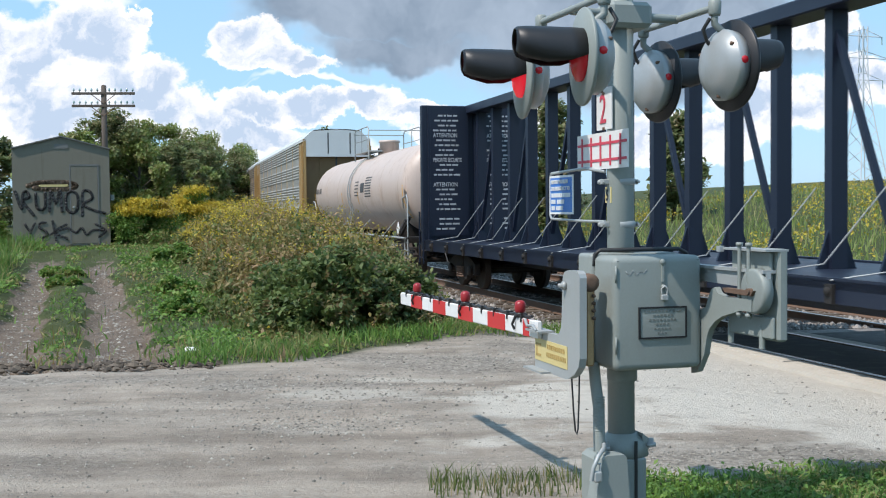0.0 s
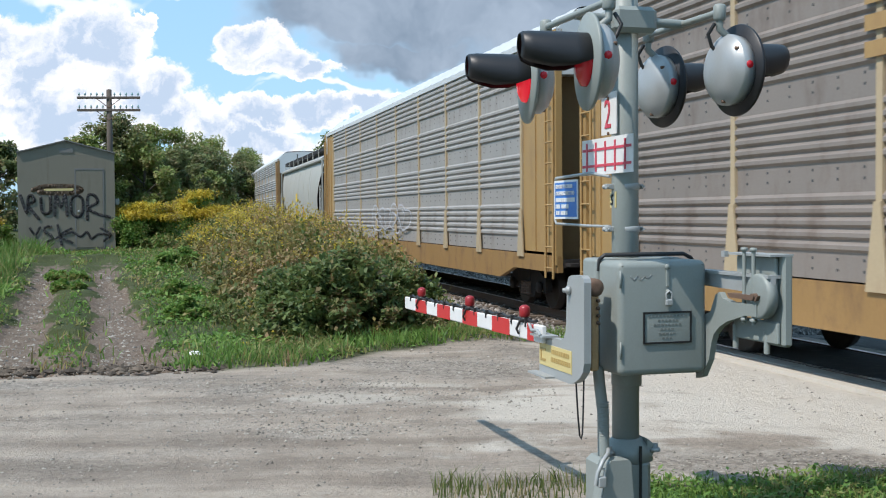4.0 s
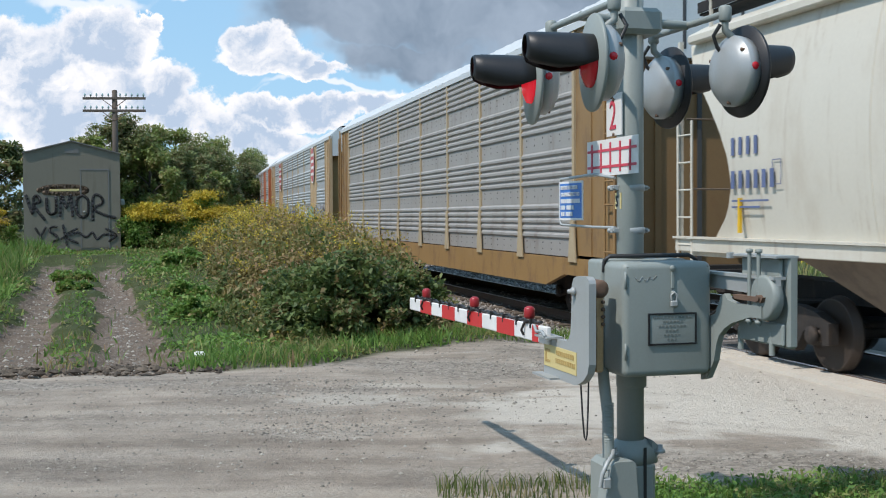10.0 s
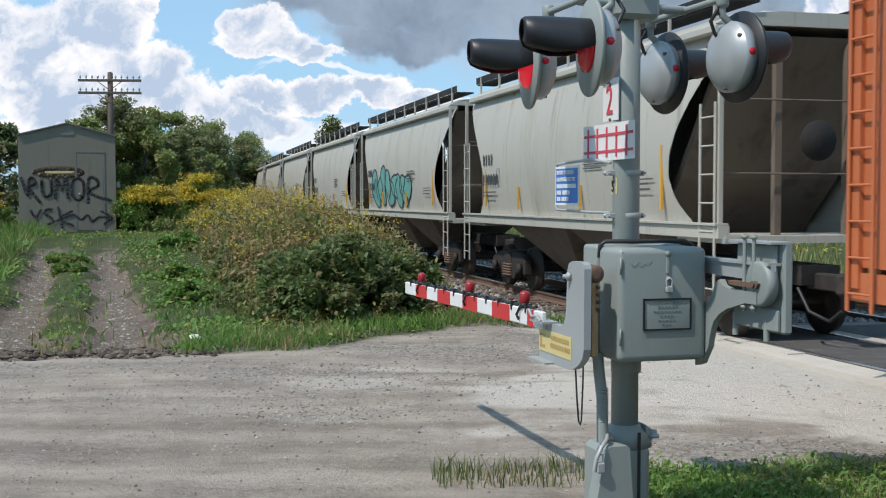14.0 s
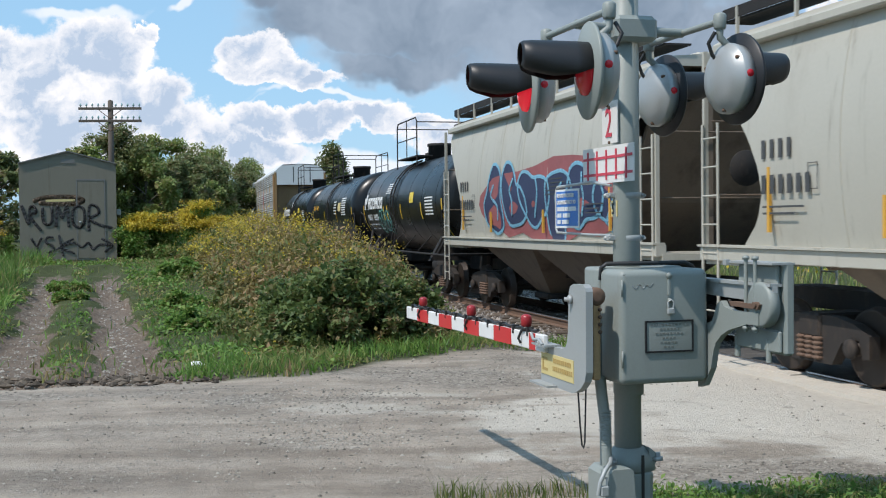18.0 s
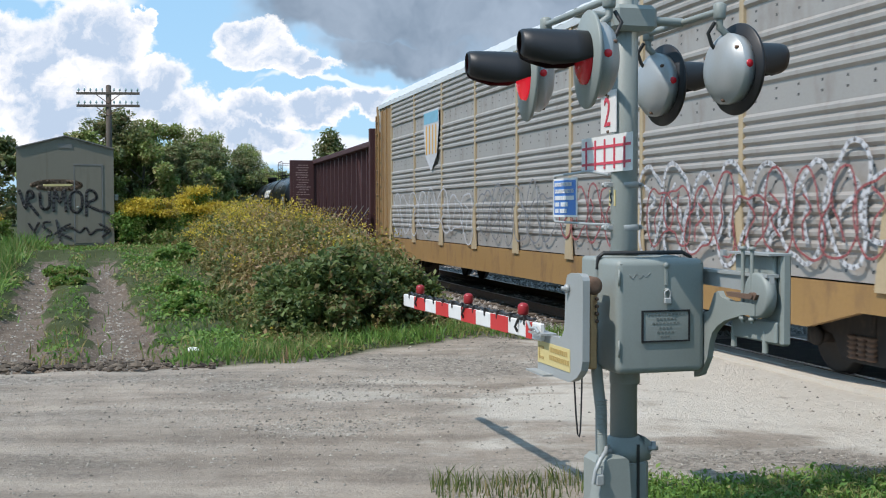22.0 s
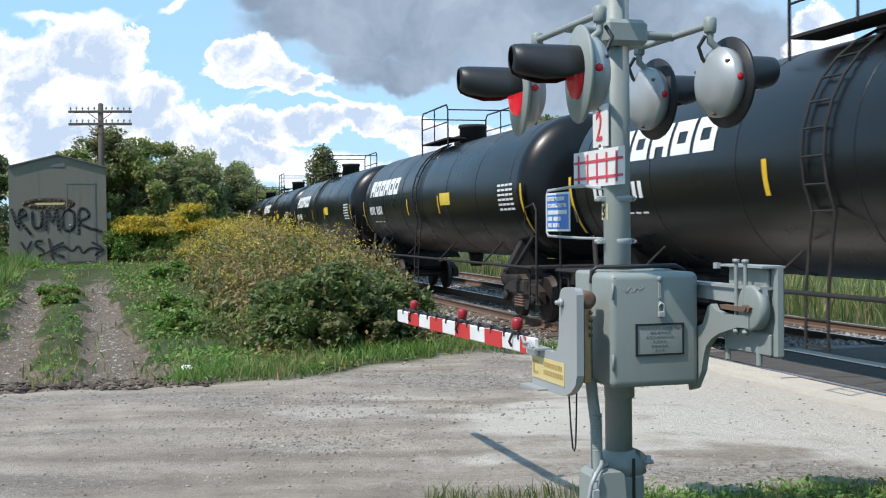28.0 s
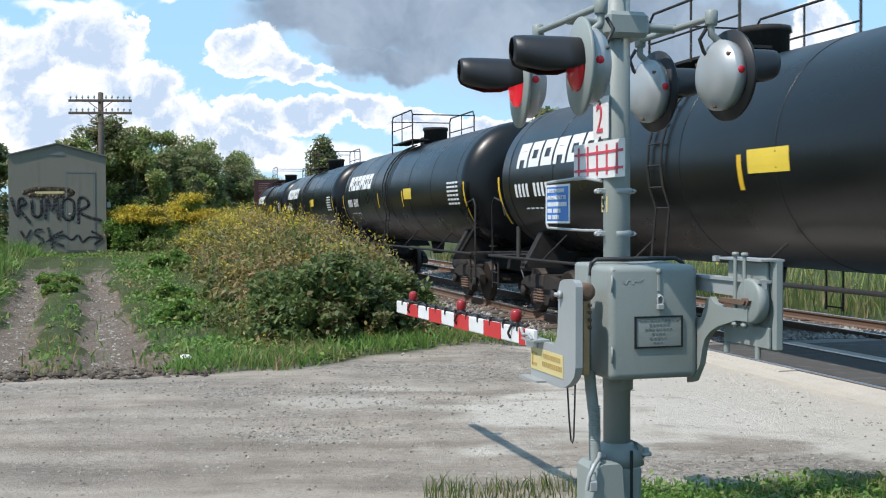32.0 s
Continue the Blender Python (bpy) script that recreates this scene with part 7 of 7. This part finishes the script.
        for k in range(6):
            on_shell(lx + 0.3 + 0.26 * k, lx + 0.48 + 0.26 * k, zc - 0.62, zc - 0.59, stencil, "text_bar")
        on_shell(1.85, 2.8, zc - 0.25, zc + 0.05, NOTICE_Y, "notice_panel")
        for k in range(6):
            for j in range(4):
                on_shell(th - 1.75 + 0.26 * j, th - 1.53 + 0.26 * j, zc + 0.04 - 0.10 * k, zc + 0.085 - 0.10 * k, stencil, "text_bar")
    else:
        for k in range(8):
            if k != 4:
                on_shell(-th + 0.6 + 0.20 * k, -th + 0.72 + 0.20 * k, zc + 0.05, zc + 0.26, STRIPE_O if skin is TANK_BLACK else stencil, "text_bar")
        for k in range(5):
            on_shell(1.0, 1.7, zc + 0.32 - 0.12 * k, zc + 0.36 - 0.12 * k, stencil, "text_bar")
        for k in range(8):
            on_shell(3.0, 4.1, zc + 0.42 - 0.09 * k, zc + 0.46 - 0.09 * k, stencil, "text_bar")
        on_shell(2.15, 2.85, zc - 0.05, zc + 0.28, YELLOW if stripe is STRIPE_Y else stencil, "notice_panel")
    # warning placards
    for x in (th - 0.5,) if placard else ():
        part("placard", MB().prism([(x, 1.20), (x + 0.2, 1.40), (x, 1.60), (x - 0.2, 1.40)], "y", -1.505, -1.49), STENCIL_W, car, "white diamond placard")
    add_trucks(car, L - 2.1)
    add_coupler(car, L)
    return car


# centerbeam flat ------------------------------------------------------
def centerbeam(name, label, half, mat, ink):
    car = thing(name, (0, 0, 0), label, "rail car", "cars of the freight train")
    L, top = half, 4.75
    part("deck", MB().box(-L, -1.45, 1.02, L, 1.45, 1.12), mat, car)
    for y in (-1.45, 1.35):
        part("side_sill", MB().box(-L, y, 0.86, L, y + 0.10, 1.15), mat, car)
    part("center_sill", MB().box(-L, -0.25, 0.6, L, 0.25, 1.02), mat, car)
    for sgn in (-1, 1):
        x = sgn * (L - 0.25)
        bh = part("bulkhead", MB().box(x - 0.10, -1.5, 1.05, x + 0.10, 1.5, top, 0, 0.02), mat, car, "tall solid end bulkhead with white lettering")
        for k in range(5):
            yy = -1.3 + 0.65 * k
            part("bulkhead_rib", MB().box(x - 0.16, yy - 0.04, 1.1, x + 0.16, yy + 0.04, top - 0.05), mat, bh)
        rnd = random.Random(7 + sgn)
        for col in (-1.28, 0.22):
            part("lettering_panel", MB().box(x + 0.161, col, 1.25, x + 0.166, col + 1.06, top - 0.12), mat, bh)
            for k in range(24):
                z, y = top - 0.30 - 0.132 * k, col + 0.06 + rnd.uniform(0, 0.2)
                if k in (4, 9, 13, 14, 20):
                    continue
                row = MB()
                while y < col + 0.86 - rnd.uniform(0, 0.25):
                    w = rnd.uniform(0.06, 0.20)
                    row.box(x + 0.167, y, z, x + 0.169, y + w, z + 0.045)
                    y += w + 0.035
                tagged(part("text_row", row, ink, bh), kind="stuff")
            for words, z in (("PRIORITE SECURITE", top - 0.30 - 0.132 * 9.2), ("ATTENTION", top - 0.30 - 0.132 * 14.2), ("ATTENTION", top - 0.30 - 0.132 * 4.2)):
                me = text_mesh(words, 0.15, 0.60 if len(words) > 12 else 0.8, 0.003)
                me.materials.append(ink)
                me.transform(Matrix.Translation((x + 0.169, col + 0.08, z)) @ Matrix.Rotation(radians(90), 4, "Z"))
                part("warning_text", me, None, bh)
    part("top_chord", MB().box(-L + 0.3, -0.28, top - 0.22, L - 0.3, 0.28, top, 0, 0.02), mat, car)
    n = round((2 * L - 1.8) / 1.3)
    xs = [-L + 0.9 + (2 * L - 1.8) * k / n for k in range(n + 1)]
    for k, x in enumerate(xs):
        part("center_post", MB().box(x - 0.085, -0.12, 1.12, x + 0.085, 0.12, top - 0.22).prism([(-0.30, 1.12), (0.30, 1.12), (0.10, 1.7), (-0.10, 1.7)], "x", x - 0.02, x + 0.02), mat, car)
        if k < n:
            a, b = (1.3, 4.35) if (k < n / 2) else (4.35, 1.3)
            if k % 2 == 0:
                part("diagonal_brace", MB().prism([(x - 0.045, a), (x + 0.045, a), (xs[k + 1] + 0.045, b), (xs[k + 1] - 0.045, b)], "y", -0.06, 0.02), mat, car)
    for k in range(15):
        x = -L + 1.2 + (2 * L - 2.4) * k / 14
        part("tie_down_cable", MB().tube([(x, -1.47, 1.12), (x + 0.5, -0.9, 1.25), (x + 0.9, -0.3, 2.2)], 0.010, 5), GALV_LIGHT, car)
        part("winch", MB().lathe((x, -1.53, 1.0), (0, 1, 0), [(0, 0.05), (0.08, 0.05)], 8).box(x - 0.07, -1.50, 0.86, x + 0.07, -1.45, 1.08), UNDER, car)
    lad = ladder_mesh("ladder", 0, 0.42, 0, 0.5, 1.9, 4, mat)
    put("ladder", lad, car, (-L + 0.1, -1.52, 0))
    put("ladder", lad, car, (L - 0.52, -1.52, 0))
    part("white_tag", MB().box(L * 0.3, -1.465, 0.90, L * 0.3 + 0.55, -1.452, 1.25), STENCIL_W, car)
    add_trucks(car, L - 2.6)
    add_coupler(car, L)
    return car


# The consist: body ends in metres up the line at the start of the film, near end first.
A = "long autorack car with {} ribbed sides and {} frame"
rack_a = autorack("autorack_car", A.format("weathered silver", "yellow"), PANEL_DULL, YEL, YEL_DARK, None, False, POST_TAN, SILL)
rack_b = autorack("autorack_car", A.format("browned", "ochre"), PANEL_BROWN, YEL, YEL, None, False, POST_TAN, SILL)
rack_g = autorack("autorack_car", A.format("dull grey-brown", "yellow"), PANEL_WORN, YEL, YEL_DARK, None, False, POST_TAN, SILL)
rack_c = autorack("autorack_car", A.format("bright silver", "yellow"), PANEL_SILVER, OCHRE, YEL_DARK, None, False, POST_TAN, SILL)
rack_d = autorack("autorack_car", A.format("warm grey", "ochre"), PANEL_WORN, OCHRE, YEL_DARK, None, False, POST_TAN, SILL)
rack_e = autorack("autorack_car", A.format("silver", "orange"), PANEL_SILVER, ORANGE, ORANGE, None, True, half=14.4)
rack_f = autorack("autorack_car", A.format("silver", "tan"), PANEL_SILVER, TAN, YEL, None, True, POST_TAN, SILL, half=14.4)
hop_tilx = hopper("covered_hopper_car", "cream covered hopper car with dark sloped ends", 6.2, CREAM, 2, STRIPE_O, None, 4.45, ((-4.45, 1.8, 2.6), (-2.2, 1.75, 2.2), (1.2, 1.75, 2.2), (4.45, 1.8, 2.75)))
hop_long = hopper("covered_hopper_car", "pale cream long covered hopper car, streaked", 8.7, CREAM_PALE, 3, STRIPE_Y, None, 4.6, ((-6.9, 1.7, 2.15), (3.5, 1.7, 2.1)), STENCIL_NAVY)
hop_grey = hopper("covered_hopper_car", "light grey covered hopper car with yellow notices", 8.95, GREY_HOP, 3, STRIPE_O, None, 4.6, ((-4.85, 1.75, 2.4), (-0.85, 1.75, 2.4), (2.15, 1.75, 2.4)))
tank_black = tank_car("tank_car", "glossy black tank car with white lettering and yellow marks", 8.95, 1.50, 2.74, TANK_BLACK, True, plat_x=-0.7)
tank_short = tank_car("tank_car", "short glossy black tank car with top platform railing", 6.4, 1.42, 2.55, TANK_BLACK, "short", plat_x=-0.6, high=0.28)
tank_plain = tank_car("tank_car", "short dull black tank car with gold number and notices", 6.4, 1.42, 2.55, TANK_BLACK, "", plat_x=-0.6, high=0.1)
tank_pink = tank_car("tank_car", "pinkish off-white tank car, rust streaked", 9.9, 1.42, 2.62, TANK_PINK, False, True, GALV_LIGHT, STRIPE_O, STENCIL_D, True, True)
beam_blue = centerbeam("centerbeam_flat_car", "empty dark blue centerbeam flat car with end bulkheads", 11.6, BLUE_BEAM, STENCIL_PALE)
beam_brown = centerbeam("centerbeam_flat_car", "empty oxide-brown centerbeam flat car with end bulkheads", 12.3, BROWN_BEAM, STENCIL_FADE)

CONSIST = [(beam_blue, 18.6), (tank_pink, 41.8), (rack_a, 67.45), (rack_b, 97.2), (rack_g, 126.6), (hop_grey, 151.25), (rack_c, 175.4),
           (hop_long, 202.0), (hop_long, 222.0), (hop_long, 241.5), (rack_d, 266.2), (rack_f, 297.4), (rack_e, 328.4)]
CONSIST += [(hop_tilx, 351.9 + 13.79 * k) for k in range(8)]
CONSIST += [(tank_short, 461.0), (tank_plain, 474.9), (tank_short, 488.8), (rack_c, 512.2), (rack_d, 541.7), (beam_brown, 569.65)]
CONSIST += [(tank_black, 592.95 + 18.98 * k) for k in range(13)]
CONSIST += [(beam_brown, 843.5), (beam_brown, 869.0)]

SPEED = ((0, 23.07), (6, 23.54), (12, 24.38), (18, 23.29), (24, 23.20), (32, 22.55))


def gone(t):
    """Metres that the train has run by t seconds."""
    d = 0.0
    for (ta, va), (tb, vb) in zip(SPEED, SPEED[1:]):
        if t <= ta:
            break
        e = min(t, tb)
        ve = va + (vb - va) * (e - ta) / (tb - ta)
        d += (va + ve) / 2 * (e - ta)
    return d


def car_pose(s):
    x, y, h = along(s)
    return pose(x, y, 0, 0, 0, math.degrees(h) - 90)


def make_train():
    used, cars = set(), []
    for car, s0 in CONSIST:
        cars.append((car if car.name not in used else copy_thing(car, car_pose(s0)), s0))
        used.add(car.name)
    return cars


CARS = make_train()


def car_at(s0):
    return min(CARS, key=lambda c: abs(c[1] - s0))[0]


# painted marks on single cars ---------------------------------------
def hopper_skin(z):
    t = min(max((z - 1.62) / 2.6, 0), 1)
    return -(1.335 + 0.23 * math.sin(math.pi * min(1.0, 0.12 + 0.86 * t)) ** 0.8)


def flat_shape(poly, y, thick=0.003):
    at = y if callable(y) else (lambda z: y)
    n = len(poly)
    cx, cz = sum(p[0] for p in poly) / n, sum(p[1] for p in poly) / n
    mb = MB()
    mb.add([(cx, at(cz) - thick, cz)] + [(p[0], at(p[1]) - thick, p[1]) for p in poly], [(0, k + 1, (k + 1) % n + 1) for k in range(n)])
    return mb


def graffiti(car, x0, x1, z0, z1, y, fill, line, seed, n, w=0.06, halo=None, label=""):
    """A row of fat sprayed shapes, each filled and outlined."""
    rnd = random.Random(seed)
    dx = (x1 - x0) / n
    if halo:
        part("spray_halo", flat_shape([(x0 + (x1 - x0) * (0.5 + 0.56 * math.cos(a)), (z0 + z1) / 2 + (z1 - z0) * 0.62 * math.sin(a) * (0.85 + 0.3 * rnd.random()))
                                       for a in [2 * math.pi * k / 26 for k in range(26)]], y, 0.001), halo, car)
    for i in range(n):
        cx, cz = x0 + dx * (i + 0.5), (z0 + z1) / 2 + rnd.uniform(-0.08, 0.08) * (z1 - z0)
        poly = []
        p1, p2 = rnd.uniform(0, 6), rnd.uniform(0, 6)
        for k in range(16):
            a = 2 * math.pi * k / 16
            rr = 1 + 0.20 * math.sin(2 * a + p1) + 0.16 * math.sin(3 * a + p2) + 0.05 * rnd.uniform(-1, 1)
            poly.append((cx + dx * 0.56 * rr * math.cos(a), cz + (z1 - z0) * 0.5 * rr * math.sin(a)))
        if fill:
            part("spray_fill", flat_shape(poly, y, 0.003 + 0.001 * (i % 2)), fill, car)
        part("spray_outline", stroke(smooth_line(poly + poly[:1], 2), w, lambda z: (y(z) if callable(y) else y) - 0.005, 0.003), line, car)
        part("spray_outline", stroke(smooth_line([(cx + dx * rnd.uniform(-0.25, 0.25), cz + (z1 - z0) * q) for q in (-0.28, -0.05, 0.12, 0.3)], 3), w, lambda z: (y(z) if callable(y) else y) - 0.005, 0.003), line, car)


def scribble(car, x0, x1, z0, z1, y, line, seed, n=10, w=0.035):
    rnd = random.Random(seed)
    pts = [(x0 + (x1 - x0) * k / (n - 1) + rnd.uniform(-0.1, 0.1), z0 if k % 2 else z1 - rnd.uniform(0, 0.3) * (z1 - z0)) for k in range(n)]
    part("spray_scrawl", stroke(smooth_line(pts, 4), w, y, 0.003), line, car)


SIDE = -HALF_W - 0.025
graffiti(car_at(98.4), -0.6, 11.4, 1.35, 2.4, SIDE, None, SPRAY_PALE, 1, 6, 0.05)
graffiti(car_at(98.4), -3.9, -2.2, 1.4, 1.9, SIDE, None, SPRAY_PALE, 2, 3, 0.05)
for k in range(3):
    part("logo_shape", MB().box(-6.2, SIDE - 0.004, 3.55 + 0.28 * k, -4.3, SIDE, 3.72 + 0.28 * k), YEL, car_at(98.4))
graffiti(car_at(128.9), -3.5, 2.0, 1.45, 2.2, SIDE, None, SPRAY_PALE, 3, 4, 0.05)
g = car_at(152.6)
part("notice_panel", flat_shape([(-1.06, 2.65), (-0.36, 2.65), (-0.36, 3.06), (-1.06, 3.06)], hopper_skin), NOTICE_Y, g, "yellow notice panel")
part("notice_panel", flat_shape([(-0.62 + 0.11 * math.cos(a), 2.05 + 0.16 * math.sin(a)) for a in [k * math.pi / 4 for k in range(8)]], hopper_skin), NOTICE_Y, g, "yellow notice panel")
scribble(car_at(202.0), 1.9, 3.6, 2.15, 2.4, hopper_skin, STENCIL_R, 4, 16, 0.016)
scribble(car_at(202.0), 2.6, 4.6, 1.8, 2.05, hopper_skin, STENCIL_R, 5, 14, 0.016)
graffiti(car_at(202.0), -3.8, -1.8, 1.75, 2.35, hopper_skin, None, SPRAY_GREY, 6, 4, 0.035)
part("notice_panel", flat_shape([(-0.2 + 0.14 * math.cos(a), 2.4 + 0.26 * math.sin(a)) for a in [k * math.pi / 4 for k in range(8)]], hopper_skin), YELLOW, car_at(202.0), "yellow notice panel")
graffiti(car_at(222.0), -6.1, -3.4, 1.75, 2.45, hopper_skin, None, SPRAY_GREY, 7, 6, 0.035)
graffiti(car_at(222.0), -0.5, 1.3, 1.7, 2.2, hopper_skin, None, SPRAY_GREY, 8, 3, 0.035)
warn = text_mesh("DO NOT HAMMER ON CAR", 0.165, 0.80, 0.0)
warn.materials.append(STENCIL_R)
put("warning_text", warn, car_at(222.0), (-2.1, -1.60, 2.70), 0, "red stencilled warning words")
for k in range(5):
    part("text_bar", flat_shape([(-1.5, 2.10 + 0.062 * k), (-0.62, 2.10 + 0.062 * k), (-0.62, 2.125 + 0.062 * k), (-1.5, 2.125 + 0.062 * k)], hopper_skin), STENCIL_R, car_at(222.0))
for car, x in ((222.0, -5.5), (222.0, -2.3), (222.0, 1.2), (222.0, 4.5)):
    part("reflective_stripe", MB().box(x, -1.566, 1.43, x + 0.7, -1.561, 1.58), STRIPE_O, car_at(car))
# buff autorack with red eight-sided emblems and blue spray
f2 = car_at(297.0)
for cx, cz in ((-8.35, 4.35), (8.35, 4.35)):
    for rr, mat, lift in ((0.92, STENCIL_W, 0.0), (0.84, STENCIL_R, 0.003)):
        part("emblem", flat_shape([(cx + rr * 0.85 * math.cos(a), cz + rr * math.sin(a)) for a in [math.pi / 8 + k * math.pi / 4 for k in range(8)]], SIDE - lift), mat, f2)
    for k in range(4):
        part("emblem_bar", MB().box(cx - 0.5, SIDE - 0.009, cz - 0.5 + 0.3 * k, cx + 0.5, SIDE - 0.005, cz - 0.36 + 0.3 * k), STENCIL_W, f2)
graffiti(f2, -2.2, 0.3, 1.38, 2.25, SIDE, SPRAY_BLUE, SPRAY_BLUE, 9, 3, 0.07)
graffiti(f2, 6.5, 9.0, 1.5, 2.4, SIDE, SPRAY_TEAL, STRIPE_O, 10, 3, 0.05)
graffiti(f2, 9.6, 12.2, 1.4, 2.5, SIDE, SPRAY_GREY, SPRAY_PALE, 11, 3, 0.05)
graffiti(f2, -12.0, -9.5, 1.4, 2.4, SIDE, None, SPRAY_PALE, 12, 3, 0.05)
# sprayed cream hoppers
graffiti(car_at(365.25), -4.0, 1.7, 1.8, 2.85, hopper_skin, SPRAY_TEAL, SPRAY, 13, 5, 0.06)
graffiti(car_at(420.25), -3.8, -0.4, 1.66, 2.3, hopper_skin, SPRAY_SKY, SPRAY_GREY, 14, 4, 0.05)
part("spray_fill", flat_shape([(-0.6, 1.68), (1.3, 1.68), (1.2, 1.95), (0.3, 2.3), (-0.5, 2.1)], hopper_skin, 0.002), SPRAY_SKY, car_at(420.25))
for words, x, z, size in (("STAY OUT TOY", 1.75, 2.42, 0.24), ("GSK", -0.75, 2.28, 0.34), ("BROKEN", 0.1, 1.90, 0.42), ("2010", 1.75, 1.72, 0.26), ("FREE", -0.7, 1.92, 0.2)):
    me = text_mesh(words, size, 0.85, 0.003)
    me.materials.append(SPRAY)
    put("tag_lettering", me, car_at(420.25), (x, -1.585, z))
# black rest of the tag strokes
scribble(car_at(420.25), 0.2, 2.4, 1.75, 2.1, lambda z: hopper_skin(z) - 0.006, SPRAY, 15, 12, 0.025)
graffiti(car_at(434.0), -1.0, 3.0, 1.9, 2.7, hopper_skin, None, SPRAY_GREY, 16, 4, 0.04)
graffiti(car_at(447.75), -2.6, 5.2, 1.75, 3.0, hopper_skin, SPRAY_DARK, SPRAY_SKY, 17, 6, 0.07, SPRAY_RED)
graffiti(car_at(392.75), -1.0, 2.0, 1.8, 2.5, hopper_skin, None, SPRAY_GREY, 18, 3, 0.04)
# silver and grey autoracks near the end of their block
graffiti(car_at(512.0), -11.6, -6.9, 1.45, 2.45, SIDE, SPRAY_PALE, SPRAY, 19, 4, 0.055)
graffiti(car_at(512.0), -6.2, -3.9, 1.5, 2.6, SIDE, None, SPRAY_GREY, 20, 3, 0.04)
for dz in (0.0, 0.55):
    part("emblem_bar", MB().box(3.42, SIDE - 0.004, 3.45 + dz * 0.7, 3.88, SIDE, 3.6 + dz * 0.7), STENCIL_R, car_at(512.0))
part("emblem", stroke(smooth_line([(3.65 + 0.34 * math.cos(a), 3.72 + 0.52 * math.sin(a)) for a in [k * math.pi / 6 for k in range(13)]], 2), 0.10, SIDE, 0.003), STENCIL_R, car_at(512.0))
d2 = car_at(542.2)
graffiti(d2, -11.5, -3.0, 1.4, 2.4, SIDE, None, SPRAY_PALE, 21, 8, 0.035)
graffiti(d2, -2.5, 2.3, 1.4, 2.4, SIDE, None, SPRAY_GREY, 22, 6, 0.035)
graffiti(d2, 2.6, 5.2, 1.5, 2.3, SIDE, None, SPRAY_RED, 23, 4, 0.04)
graffiti(d2, 6.0, 12.6, 1.4, 2.5, SIDE, None, SPRAY_PALE, 24, 8, 0.06)
graffiti(d2, 6.4, 12.2, 1.4, 2.3, SIDE - 0.01, None, SPRAY_RED, 26, 9, 0.03)
part("emblem", flat_shape([(-7.7, 4.6), (-6.1, 4.6), (-6.1, 4.1), (-6.3, 3.4), (-6.9, 3.0), (-7.5, 3.4), (-7.7, 4.1)], SIDE), SPRAY_PALE, d2)
part("emblem_bar", MB().box(-7.65, SIDE - 0.008, 4.25, -6.15, SIDE - 0.004, 4.55), SPRAY_SKY, d2)
for k in range(4):
    part("emblem_bar", MB().box(-7.45 + 0.33 * k, SIDE - 0.008, 3.45, -7.32 + 0.33 * k, SIDE - 0.004, 4.2), STRIPE_O, d2)
graffiti(car_at(461.0), -3.1, -1.2, 1.75, 2.35, lambda z: -math.sqrt(max(1.43 ** 2 - (z - 2.55) ** 2, 0.01)), None, SPRAY_TEAL, 25, 3, 0.05)


def motions():
    for ob, s0 in CARS:
        rows = []
        for k in range(0, 65):
            t = k / 2
            s = s0 - gone(t)
            if k in (0, 64) or k % 8 == 0 or -25 < s < 190:
                rows.append((t, car_pose(s)))
        walk(ob, rows)


motions()
